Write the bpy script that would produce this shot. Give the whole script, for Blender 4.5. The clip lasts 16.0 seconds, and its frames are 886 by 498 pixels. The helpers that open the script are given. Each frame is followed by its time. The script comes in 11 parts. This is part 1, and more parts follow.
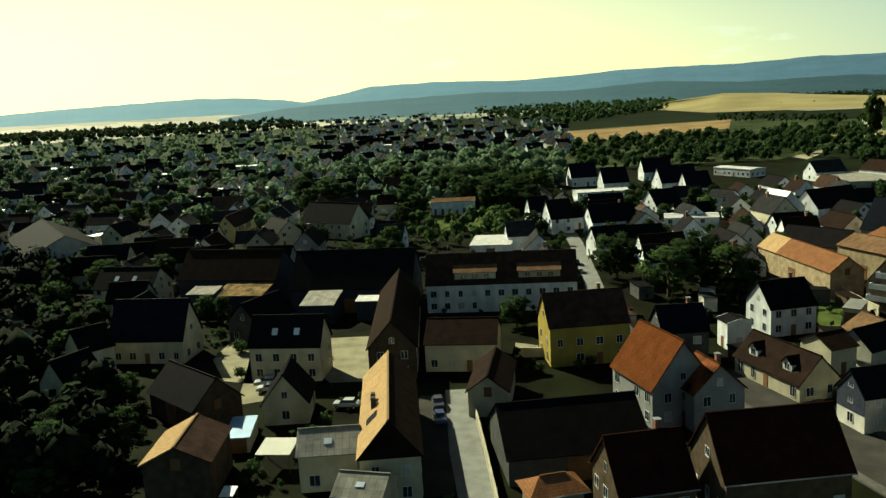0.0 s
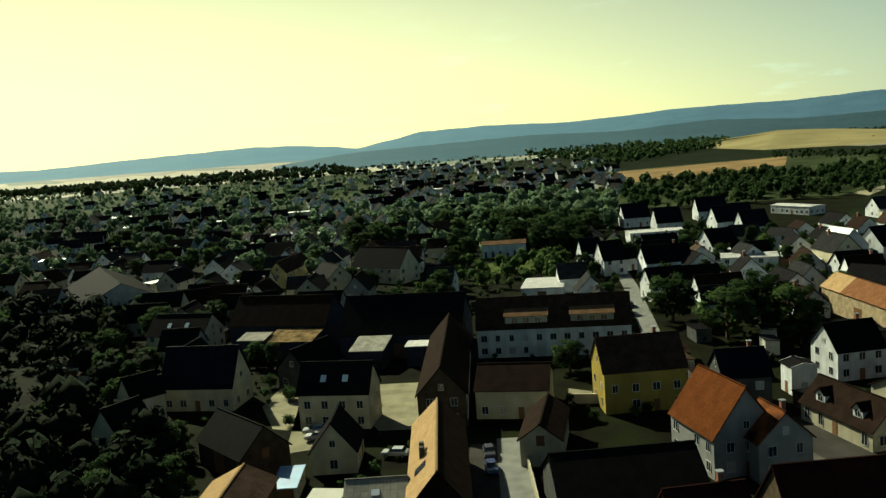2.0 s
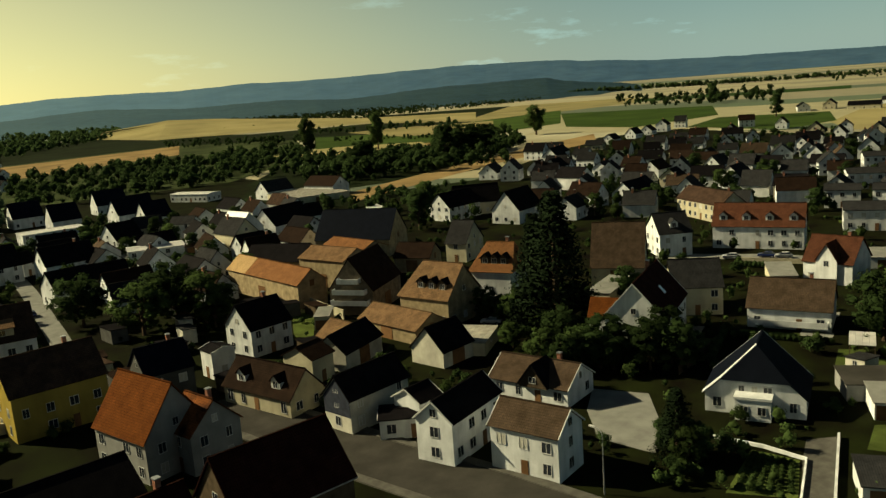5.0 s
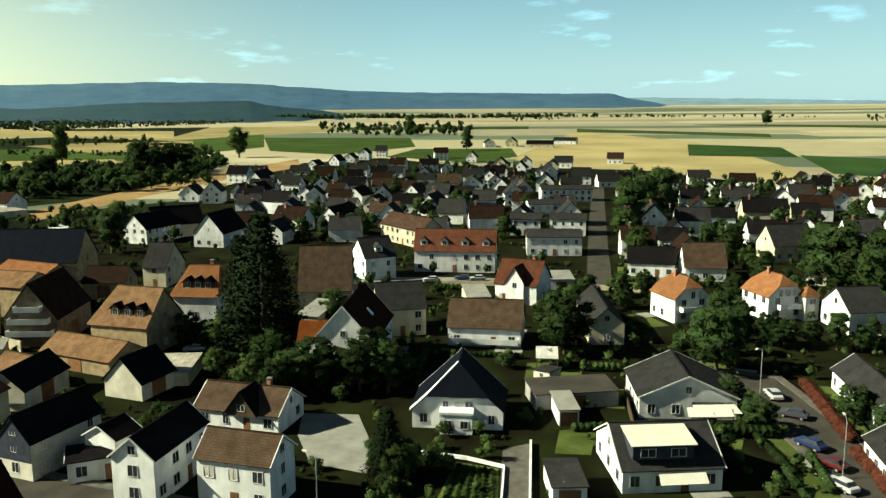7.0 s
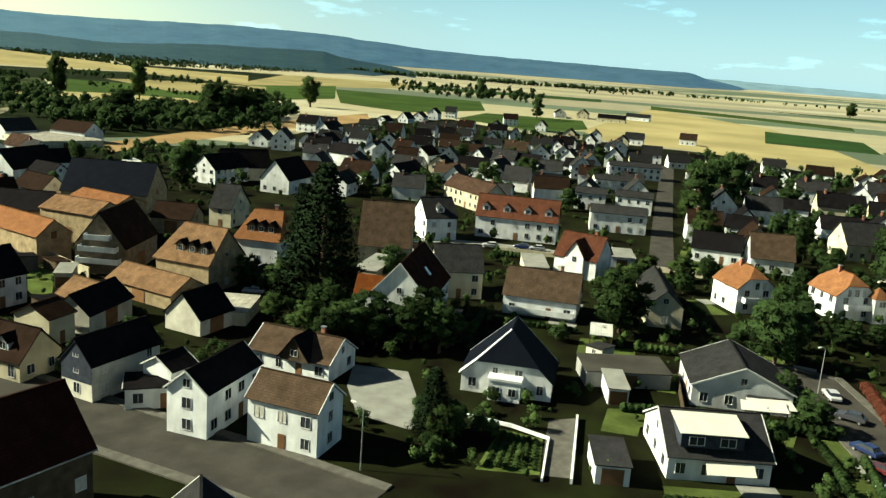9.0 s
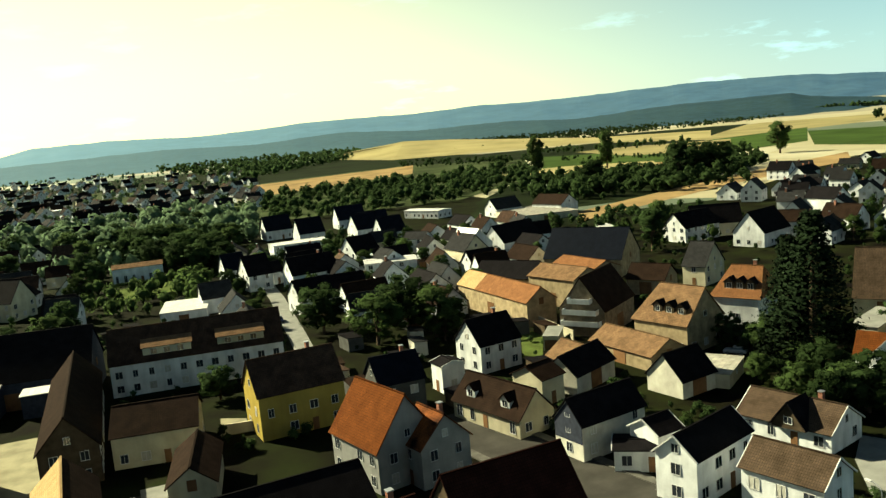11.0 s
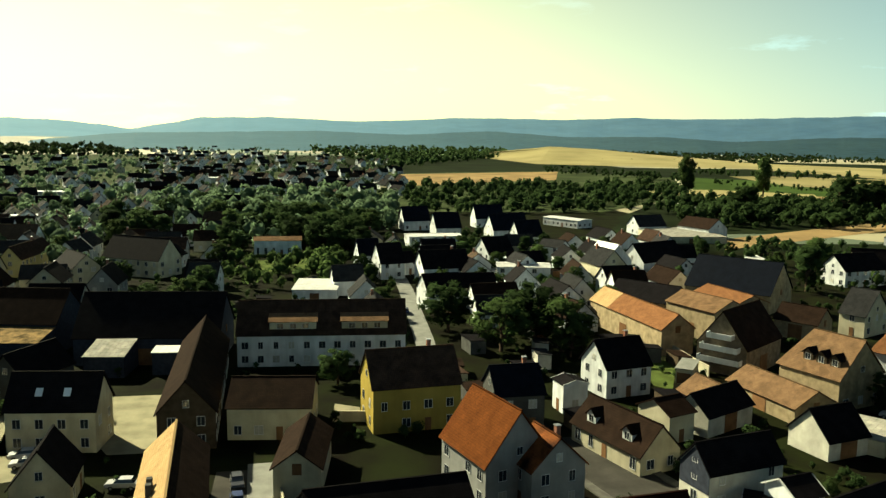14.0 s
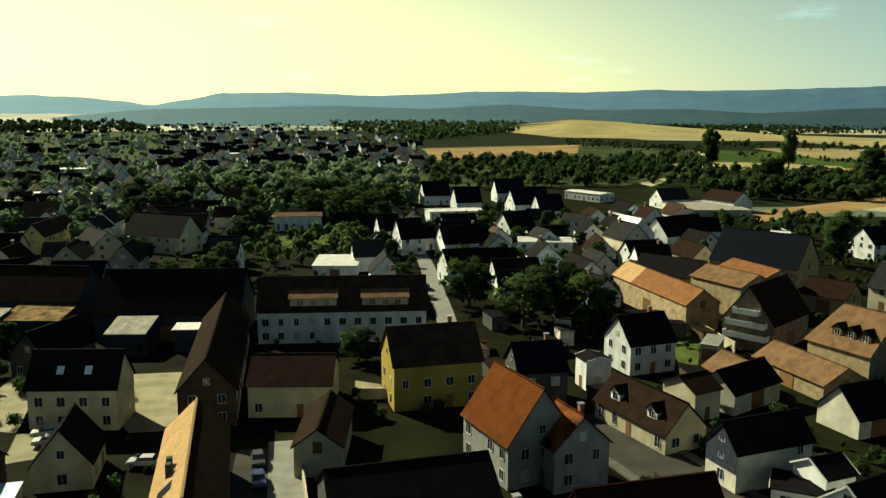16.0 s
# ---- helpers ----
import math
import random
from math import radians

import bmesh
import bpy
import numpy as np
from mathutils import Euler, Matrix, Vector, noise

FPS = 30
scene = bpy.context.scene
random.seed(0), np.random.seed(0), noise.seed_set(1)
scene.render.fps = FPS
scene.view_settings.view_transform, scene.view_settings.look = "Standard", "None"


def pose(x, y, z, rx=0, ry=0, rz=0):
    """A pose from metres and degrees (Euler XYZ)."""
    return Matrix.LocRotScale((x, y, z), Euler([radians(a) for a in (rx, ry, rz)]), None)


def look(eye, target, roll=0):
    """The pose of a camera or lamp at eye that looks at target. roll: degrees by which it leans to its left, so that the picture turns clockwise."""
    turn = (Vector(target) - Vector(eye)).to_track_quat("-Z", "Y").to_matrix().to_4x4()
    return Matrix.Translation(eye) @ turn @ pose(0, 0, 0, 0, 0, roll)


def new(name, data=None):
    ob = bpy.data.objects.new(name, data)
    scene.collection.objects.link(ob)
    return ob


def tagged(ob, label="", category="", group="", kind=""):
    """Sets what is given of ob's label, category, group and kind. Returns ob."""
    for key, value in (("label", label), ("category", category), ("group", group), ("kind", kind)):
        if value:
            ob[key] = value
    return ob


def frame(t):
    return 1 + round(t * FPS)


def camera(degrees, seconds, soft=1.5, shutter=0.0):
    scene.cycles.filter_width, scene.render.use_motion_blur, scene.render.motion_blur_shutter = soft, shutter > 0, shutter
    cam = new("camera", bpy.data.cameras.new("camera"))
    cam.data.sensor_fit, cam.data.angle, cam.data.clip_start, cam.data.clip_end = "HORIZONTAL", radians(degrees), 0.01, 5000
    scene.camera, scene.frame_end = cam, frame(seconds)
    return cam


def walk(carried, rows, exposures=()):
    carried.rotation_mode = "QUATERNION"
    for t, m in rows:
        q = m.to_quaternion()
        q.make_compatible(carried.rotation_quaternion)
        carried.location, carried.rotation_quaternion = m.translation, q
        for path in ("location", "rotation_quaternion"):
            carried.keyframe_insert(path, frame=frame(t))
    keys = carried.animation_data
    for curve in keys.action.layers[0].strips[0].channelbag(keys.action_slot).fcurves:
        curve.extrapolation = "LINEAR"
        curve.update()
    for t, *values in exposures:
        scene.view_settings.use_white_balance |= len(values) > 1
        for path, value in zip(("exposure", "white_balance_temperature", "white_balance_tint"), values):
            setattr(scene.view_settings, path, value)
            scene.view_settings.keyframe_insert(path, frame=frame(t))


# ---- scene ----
cam = camera(56.1, 16.0, soft=1.4)
PATH = [
    (0.0, (0.00, -0.00, 47.46), (1.17, 98.34, 29.37), -3.11),
    (0.5, (0.09, 0.24, 47.40), (-0.19, 98.88, 31.00), -3.46),
    (1.0, (0.22, 0.66, 47.35), (-1.50, 99.60, 32.92), -4.58),
    (1.5, (0.36, 1.31, 47.29), (-2.24, 100.49, 34.76), -5.48),
    (2.0, (0.52, 2.17, 47.27), (-4.20, 101.25, 34.66), -4.36),
    (2.5, (0.67, 3.10, 47.28), (-6.24, 101.85, 33.07), -3.48),
    (3.0, (0.77, 4.03, 47.29), (-6.96, 102.51, 31.72), -3.98),
    (3.5, (0.85, 4.87, 47.30), (-0.27, 103.62, 31.59), -3.98),
    (4.0, (0.95, 5.45, 47.27), (24.39, 101.79, 34.21), -2.70),
    (4.5, (1.03, 5.91, 47.22), (45.93, 94.22, 33.60), -4.08),
    (5.0, (1.10, 6.29, 47.18), (60.22, 84.67, 28.16), -4.27),
    (7.5, (1.18, 8.35, 46.40), (85.79, 59.02, 29.85), 0.49),
    (8, (1.25, 8.52, 46.37), (85.91, 58.70, 28.60), 1.46),
    (8.5, (1.26, 8.68, 46.29), (84.90, 60.04, 27.15), 3.20),
    (9, (1.24, 8.95, 46.24), (79.94, 66.65, 24.42), 4.23),
    (9.5, (1.28, 9.21, 46.20), (70.32, 78.96, 26.99), 0.36),
    (10, (1.37, 9.64, 46.17), (58.06, 90.91, 32.70), -3.65),
    (12.5, (2.35, 13.78, 45.95), (25.00, 109.69, 28.95), -2.22),
    (13.0, (2.55, 14.50, 45.93), (24.37, 110.69, 29.45), -0.96),
    (13.5, (2.78, 15.32, 45.95), (24.25, 112.00, 32.06), -0.12),
    (14.0, (3.00, 16.12, 45.94), (24.34, 112.85, 32.24), 0.73),
    (14.5, (3.14, 16.80, 45.91), (24.63, 113.49, 32.16), -0.70),
    (15.0, (3.20, 17.39, 45.89), (25.02, 113.96, 31.80), -0.51),
    (15.5, (3.26, 17.78, 45.88), (24.14, 114.46, 31.10), 0.56),
    (16.0, (3.43, 18.04, 45.85), (22.25, 114.82, 29.10), 0.21),
]
EXPOSURES = [(0.0, 1.41, 6600, -12), (1.5, 1.41, 6600, -12), (2.0, 1.12, 6500, -12), (3.0, 0.91, 6050, -12), (3.5, 0.86, 6200, -12), (4.0, 0.9, 6400, -11), (4.5, 0.78, 7000, -9), (5.0, 0.88, 8200, -5), (7.5, 1.84, 6450, -7), (9.0, 1.88, 6450, -7), (9.5, 2.04, 6600, -8), (10.0, 2.16, 7400, -8), (12.5, 1.71, 6900, -10), (14.5, 1.86, 7200, -9), (16.0, 1.46, 7000, -10)]
walk(cam, [(t, look(eye, target, roll)) for t, eye, target, roll in PATH], EXPOSURES)

# ---- sky and sun ----
GLOW, HAZE, CLOUD = 0.87, 0.2, 2.0
SUN_AZ, SUN_EL = 35.0, 33.0          # degrees left of straight ahead (+y), degrees above the horizon
world = bpy.data.worlds.new("sky")
scene.world = world
world.use_nodes = True
wt = world.node_tree
sky = wt.nodes.new("ShaderNodeTexSky")
sky.sky_type, sky.sun_disc = "NISHITA", False
sky.sun_elevation, sky.sun_rotation = radians(SUN_EL), radians(-SUN_AZ)
sky.air_density, sky.dust_density, sky.ozone_density = 1.1, 0.4, 1.5
wt.links.new(sky.outputs[0], wt.nodes["Background"].inputs[0])
wt.nodes["Background"].inputs[1].default_value = 0.0165
# haze along the horizon: pale blue all round, bright and yellow towards the sun
to_sun = Vector((-math.sin(radians(SUN_AZ)) * math.cos(radians(SUN_EL)), math.cos(radians(SUN_AZ)) * math.cos(radians(SUN_EL)), math.sin(radians(SUN_EL))))


def wmath(op, a, b2=None):
    nd = wt.nodes.new("ShaderNodeMath")
    nd.operation = op
    for k, s in enumerate((a, b2)):
        if isinstance(s, (int, float)):
            nd.inputs[k].default_value = s
        elif s is not None:
            wt.links.new(s, nd.inputs[k])
    return nd.outputs[0]


at, dot, sep = (wt.nodes.new("ShaderNode" + k) for k in ("TexCoord", "VectorMath", "SeparateXYZ"))
under_sun = Vector((to_sun.x, to_sun.y, 0.25)).normalized()          # the haze is brightest low under the sun
dot.operation, dot.inputs[1].default_value = "DOT_PRODUCT", under_sun
wt.links.new(at.outputs["Generated"], dot.inputs[0])
wt.links.new(at.outputs["Generated"], sep.inputs[0])
low = wmath("POWER", wmath("SUBTRACT", 1.0, wmath("MAXIMUM", sep.outputs[2], 0.0)), 4.0)
near_sun = wmath("POWER", wmath("MAXIMUM", dot.outputs["Value"], 0.0), 2.15)
away = wmath("SUBTRACT", 1.0, wmath("MAXIMUM", dot.outputs["Value"], 0.0))
wisps = wt.nodes.new("ShaderNodeTexNoise")
wisps.inputs["Scale"].default_value, wisps.inputs["Detail"].default_value, wisps.inputs["Roughness"].default_value = 6.5, 7, 0.62
squash = wt.nodes.new("ShaderNodeMapping")
squash.inputs["Scale"].default_value = (1.0, 1.0, 4.5)
wt.links.new(at.outputs["Generated"], squash.inputs[0])
wt.links.new(squash.outputs[0], wisps.inputs["Vector"])
cloud = wmath("MULTIPLY", wmath("MAXIMUM", wmath("SUBTRACT", wisps.outputs[0], 0.60), 0.0), CLOUD)
last = wt.nodes["Background"].outputs[0]
for tint, amount in (((1.0, 0.85, 0.29, 1), wmath("MULTIPLY", wmath("MULTIPLY", low, near_sun), GLOW)), ((0.36, 0.74, 1.0, 1), wmath("MULTIPLY", wmath("MULTIPLY", low, away), wmath("ADD", cloud, HAZE)))):
    glow, add = wt.nodes.new("ShaderNodeBackground"), wt.nodes.new("ShaderNodeAddShader")
    glow.inputs[0].default_value = tint
    wt.links.new(amount, glow.inputs[1])
    wt.links.new(last, add.inputs[0])
    wt.links.new(glow.outputs[0], add.inputs[1])
    last = add.outputs[0]
wt.links.new(last, wt.nodes["World Output"].inputs[0])
sun = new("sun", bpy.data.lights.new("sun", "SUN"))
sun.data.energy, sun.data.angle, sun.data.color = 5.0, radians(0.6), (1.0, 0.90, 0.72)
sun.matrix_world = look(to_sun * 300, (0, 0, 0))


# ---- materials ----
class M:
    pass


def mat(name, col, rough=0.85, var=0.25, scale=0.6, bump=0.25, tone=0.15, tiles=None, metal=0.0, col2=None, streaks=0.0):
    """A surface with two scales of variation; tiles: (width, height) of roof tiles in metres on the slope."""
    m = bpy.data.materials.new(name)
    m.use_nodes = True
    nt = m.node_tree
    n, lk = nt.nodes, nt.links
    bsdf = n["Principled BSDF"]
    bsdf.inputs["Roughness"].default_value, bsdf.inputs["Metallic"].default_value = rough, metal
    bsdf.inputs["Specular IOR Level"].default_value = 0.008 if rough > 0.55 else 0.5      # matt, dusty surfaces have little sheen
    co = n.new("ShaderNodeTexCoord")
    big, fine = n.new("ShaderNodeTexNoise"), n.new("ShaderNodeTexNoise")
    big.inputs["Scale"].default_value, fine.inputs["Scale"].default_value = scale, scale * 14
    big.inputs["Detail"].default_value, fine.inputs["Detail"].default_value = 5, 4
    geo = n.new("ShaderNodeNewGeometry")
    for t in (big, fine):
        lk.new(geo.outputs["Position"], t.inputs["Vector"])
    ramp = n.new("ShaderNodeValToRGB")
    lo = [c * (1 - var) for c in (col2 or col)] + [1]
    hi = [min(1, c * (1 + var * 0.6)) for c in col] + [1]
    ramp.color_ramp.elements[0].position, ramp.color_ramp.elements[1].position = 0.32, 0.68
    ramp.color_ramp.elements[0].color, ramp.color_ramp.elements[1].color = lo, hi
    lk.new(big.outputs[0], ramp.inputs[0])
    mix = n.new("ShaderNodeMix")
    mix.data_type, mix.blend_type = "RGBA", "MULTIPLY"
    mix.inputs[0].default_value = 0.5
    lk.new(ramp.outputs[0], mix.inputs[6])
    fr = n.new("ShaderNodeMapRange")
    fr.inputs[3].default_value, fr.inputs[4].default_value = 1 - var, 1 + var * 0.5
    lk.new(fine.outputs[0], fr.inputs[0])
    lk.new(fr.outputs[0], mix.inputs[7])
    info = n.new("ShaderNodeObjectInfo")
    mr = n.new("ShaderNodeMapRange")
    mr.inputs[3].default_value, mr.inputs[4].default_value = 1 - tone, 1 + tone
    lk.new(info.outputs["Random"], mr.inputs[0])
    mul = n.new("ShaderNodeMix")
    mul.data_type, mul.blend_type = "RGBA", "MULTIPLY"
    mul.inputs[0].default_value = 1.0
    lk.new(mix.outputs[2], mul.inputs[6])
    lk.new(mr.outputs[0], mul.inputs[7])
    out, height = mul.outputs[2], fine.outputs[0]
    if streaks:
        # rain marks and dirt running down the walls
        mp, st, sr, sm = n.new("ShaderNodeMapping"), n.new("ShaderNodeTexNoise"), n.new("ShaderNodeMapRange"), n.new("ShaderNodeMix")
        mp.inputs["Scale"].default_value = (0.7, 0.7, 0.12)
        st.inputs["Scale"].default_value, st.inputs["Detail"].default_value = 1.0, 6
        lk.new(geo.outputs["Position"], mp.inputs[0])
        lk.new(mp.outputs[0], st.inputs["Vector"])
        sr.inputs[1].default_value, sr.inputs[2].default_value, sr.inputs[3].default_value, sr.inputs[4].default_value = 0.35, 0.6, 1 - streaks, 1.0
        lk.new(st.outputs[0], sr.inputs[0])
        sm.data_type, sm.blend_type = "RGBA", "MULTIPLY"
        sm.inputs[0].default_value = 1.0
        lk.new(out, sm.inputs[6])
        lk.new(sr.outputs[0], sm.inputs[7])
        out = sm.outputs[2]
    if tiles:
        br = n.new("ShaderNodeTexBrick")
        br.offset = 0.0
        br.inputs["Scale"].default_value = 1.0
        br.inputs["Brick Width"].default_value, br.inputs["Row Height"].default_value = tiles
        br.inputs["Mortar Size"].default_value, br.inputs["Mortar Smooth"].default_value = 0.03, 0.6
        br.inputs["Color1"].default_value, br.inputs["Color2"].default_value = (1.12, 1.08, 1.05, 1), (0.78, 0.78, 0.8, 1)
        br.inputs["Mortar"].default_value = (0.35, 0.35, 0.35, 1)
        lk.new(co.outputs["UV"], br.inputs["Vector"])
        tm = n.new("ShaderNodeMix")
        tm.data_type, tm.blend_type = "RGBA", "MULTIPLY"
        tm.inputs[0].default_value = 0.8
        lk.new(out, tm.inputs[6])
        lk.new(br.outputs["Color"], tm.inputs[7])
        out, height = tm.outputs[2], br.outputs["Color"]
    bp = n.new("ShaderNodeBump")
    bp.inputs["Strength"].default_value, bp.inputs["Distance"].default_value = bump * (0.5 if tiles else 1.0), 0.05
    lk.new(height, bp.inputs["Height"])
    lk.new(bp.outputs[0], bsdf.inputs["Normal"])
    lk.new(out, bsdf.inputs["Base Color"])
    return m


TILE = (0.28, 0.36)
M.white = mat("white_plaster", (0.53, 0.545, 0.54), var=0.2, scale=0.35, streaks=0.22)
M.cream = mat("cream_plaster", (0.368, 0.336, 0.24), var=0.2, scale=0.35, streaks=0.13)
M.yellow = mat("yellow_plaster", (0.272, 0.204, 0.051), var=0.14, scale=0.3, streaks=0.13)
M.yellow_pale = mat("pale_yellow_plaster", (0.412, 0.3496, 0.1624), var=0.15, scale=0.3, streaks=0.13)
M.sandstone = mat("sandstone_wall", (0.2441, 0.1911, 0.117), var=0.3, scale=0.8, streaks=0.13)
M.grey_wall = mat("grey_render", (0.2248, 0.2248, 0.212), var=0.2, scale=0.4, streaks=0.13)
# real slates on one gable; on hall and shed walls it paints in shade
M.slate_and_shade_wall = mat("slate_cladding", (0.030, 0.034, 0.046), var=0.25, scale=1.5, rough=0.6)
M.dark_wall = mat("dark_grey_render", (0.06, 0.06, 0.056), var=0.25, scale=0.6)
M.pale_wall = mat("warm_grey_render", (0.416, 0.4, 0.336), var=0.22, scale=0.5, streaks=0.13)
M.oak_boards = mat("weathered_oak_boards", (0.15, 0.12, 0.085), var=0.35, scale=0.9)
M.timber = mat("timbered_wall", (0.0576, 0.0432, 0.0288), var=0.35, scale=0.9)
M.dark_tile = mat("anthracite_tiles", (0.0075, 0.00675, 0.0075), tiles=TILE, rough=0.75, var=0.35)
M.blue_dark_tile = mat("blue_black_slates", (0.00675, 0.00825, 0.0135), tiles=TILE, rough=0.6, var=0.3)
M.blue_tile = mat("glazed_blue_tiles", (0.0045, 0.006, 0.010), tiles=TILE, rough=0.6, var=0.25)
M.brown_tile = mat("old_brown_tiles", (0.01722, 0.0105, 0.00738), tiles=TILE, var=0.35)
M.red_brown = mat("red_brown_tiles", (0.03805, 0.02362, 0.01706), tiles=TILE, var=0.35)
M.tan_brown = mat("sunbleached_brown_tiles", (0.05308, 0.0369, 0.0254), tiles=TILE, var=0.3)
# tan raised for lit slopes: part of the sunlight is in the colour
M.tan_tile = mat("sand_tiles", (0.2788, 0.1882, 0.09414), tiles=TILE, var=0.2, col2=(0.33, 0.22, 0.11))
M.orange_tile = mat("new_orange_tiles", (0.1569, 0.07318, 0.03346), tiles=TILE, var=0.2)
M.pale_orange = mat("weathered_orange_tiles", (0.1241, 0.07528, 0.04182), tiles=TILE, var=0.28)
M.deep_orange = mat("deep_orange_tiles", (0.09078, 0.02938, 0.008644), tiles=TILE, var=0.22)
M.red_tile = mat("red_tiles", (0.07318, 0.02997, 0.01812), tiles=TILE, var=0.28)
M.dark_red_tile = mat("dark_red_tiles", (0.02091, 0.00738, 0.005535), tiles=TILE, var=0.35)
M.mixed_tile = mat("patched_tiles", (0.1246, 0.04264, 0.01443), tiles=TILE, var=0.5, col2=(0.018, 0.012, 0.011), scale=0.4)
M.grey_tile = mat("grey_concrete_tiles", (0.0225, 0.0228, 0.0236), tiles=TILE, var=0.28)
M.moss_tile = mat("mossy_tan_tiles", (0.24, 0.16, 0.07), tiles=TILE, var=0.5, col2=(0.09, 0.07, 0.03), scale=0.5)
# lit copy of the paving: sun on the yards is put into its colour
M.yard_sunlit = mat("sunlit_yard_ground", (0.19, 0.175, 0.115), var=0.25, scale=0.3, tone=0.05)
M.grey_sheet = mat("fibre_cement_sheets", (0.2173, 0.2107, 0.1788), tiles=(0.9, 1.6), var=0.3)
M.pale_sheet = mat("pale_roof_sheets", (0.4223, 0.4223, 0.3969), tiles=(1.0, 1.7), var=0.15, rough=0.5)
M.frame = mat("white_window_frame", (0.4, 0.4, 0.384), rough=0.5, var=0.08)
M.shutter = mat("closed_roller_shutter", (0.34, 0.33, 0.29), rough=0.6, var=0.15, scale=2.0)
M.glass = mat("window_glass", (0.018, 0.022, 0.028), rough=0.12, var=0.3, bump=0.0)
# pale base colour: the reflected sun and sky are painted into the glass
M.skylight = mat("roof_window_glass", (0.495, 0.54, 0.594), rough=0.1, var=0.1, bump=0.0)
M.door = mat("stained_door", (0.13, 0.07, 0.035), rough=0.6)
M.metal = mat("zinc_gutter", (0.30, 0.31, 0.32), rough=0.45, metal=0.7)
M.brick = mat("chimney_brick", (0.22, 0.10, 0.07), var=0.35, scale=2)
M.asphalt = mat("asphalt", (0.037, 0.0345, 0.030), var=0.25, scale=0.25, tone=0.02)
M.paving = mat("pale_paving", (0.155, 0.155, 0.14), var=0.2, scale=0.4, tone=0.05)
M.slabs = mat("grey_paving_slabs", (0.07, 0.067, 0.058), var=0.25, scale=0.8, tone=0.05)
# kept near black: shade between the houses is put into this ground colour
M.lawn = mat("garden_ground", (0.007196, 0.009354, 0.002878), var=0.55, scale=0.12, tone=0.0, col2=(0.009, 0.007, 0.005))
M.grass = mat("green_meadow", (0.03049, 0.05069, 0.01218), var=0.3, scale=0.02)
M.garden_grass = mat("mown_garden_lawn", (0.0492, 0.0656, 0.01804), var=0.4, scale=0.25)
M.crop = mat("green_crop", (0.01722, 0.03567, 0.00984), var=0.3, scale=0.02)
M.wheat = mat("ripe_wheat", (0.1927, 0.164, 0.0779), var=0.22, scale=0.012)
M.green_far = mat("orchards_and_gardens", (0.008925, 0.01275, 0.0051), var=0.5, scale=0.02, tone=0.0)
# paler than green_far: distance haze is put into the ground colour
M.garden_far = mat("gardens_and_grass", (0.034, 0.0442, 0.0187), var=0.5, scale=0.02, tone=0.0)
M.stubble = mat("stubble_field", (0.1722, 0.1173, 0.05535), var=0.3, scale=0.03)
M.bark = mat("bark", (0.07, 0.05, 0.035), var=0.4, scale=3)
M.leaf = mat("leaves", (0.037, 0.058, 0.0185), var=0.45, scale=0.5, tone=0.4, bump=0)
# far crowns only: the haze before them is painted into this paler green
M.leaf_far = mat("leaves_in_haze", (0.09867, 0.1455, 0.08096), var=0.45, scale=0.5, tone=0.4, bump=0)
M.leaf_dark = mat("dark_leaves", (0.028, 0.047, 0.0165), var=0.45, scale=0.5, tone=0.4, bump=0)
M.needle = mat("needles", (0.0075, 0.013, 0.006), var=0.45, scale=0.6, tone=0.3, bump=0)
M.hedge = mat("copper_hedge", (0.0863, 0.03, 0.0195), var=0.4, scale=1.2, bump=0.6)
M.awning = mat("cream_awning", (0.3805, 0.3739, 0.3214), var=0.06, rough=0.7)
# car paints kept dark: tree shade over the parked cars is put into them
M.car_white = mat("white_car_paint", (0.3, 0.3, 0.3), rough=0.25, var=0.03, bump=0)
M.car_blue = mat("blue_car_paint", (0.012, 0.02, 0.065), rough=0.25, var=0.05, bump=0)
M.car_dark = mat("dark_car_paint", (0.03, 0.03, 0.035), rough=0.25, var=0.05, bump=0)
M.car_red = mat("dark_red_car_paint", (0.05, 0.009, 0.009), rough=0.25, var=0.05, bump=0)
M.rubber = mat("tyre_rubber", (0.02, 0.02, 0.02), bump=0)
M.tarp = mat("blue_tarpaulin", (0.10, 0.22, 0.36), rough=0.5, var=0.2)


def leafy(m, share):
    """Thin leaves let part of the light through."""
    n, lk = m.node_tree.nodes, m.node_tree.links
    bsdf, out = n["Principled BSDF"], n["Material Output"]
    through_leaf, both = n.new("ShaderNodeBsdfTranslucent"), n.new("ShaderNodeMixShader")
    lk.new(bsdf.inputs["Base Color"].links[0].from_socket, through_leaf.inputs[0])
    both.inputs[0].default_value = share
    lk.new(bsdf.outputs[0], both.inputs[1])
    lk.new(through_leaf.outputs[0], both.inputs[2])
    lk.new(both.outputs[0], out.inputs[0])


for m in (M.leaf, M.leaf_far, M.leaf_dark, M.hedge):
    leafy(m, 0.45)


# ---- mesh helpers ----
def mesh_of(bm, name, material):
    me = bpy.data.meshes.new(name)
    bm.to_mesh(me)
    bm.free()
    me.materials.append(material)
    return me


def part(name, bm, material, parent, label="", at=None):
    me = bm if isinstance(bm, bpy.types.Mesh) else mesh_of(bm, name, material)
    ob = new(name, me)
    ob.parent = parent
    if at is not None:
        ob.matrix_basis = at
    if label:
        ob["label"] = label
    return ob


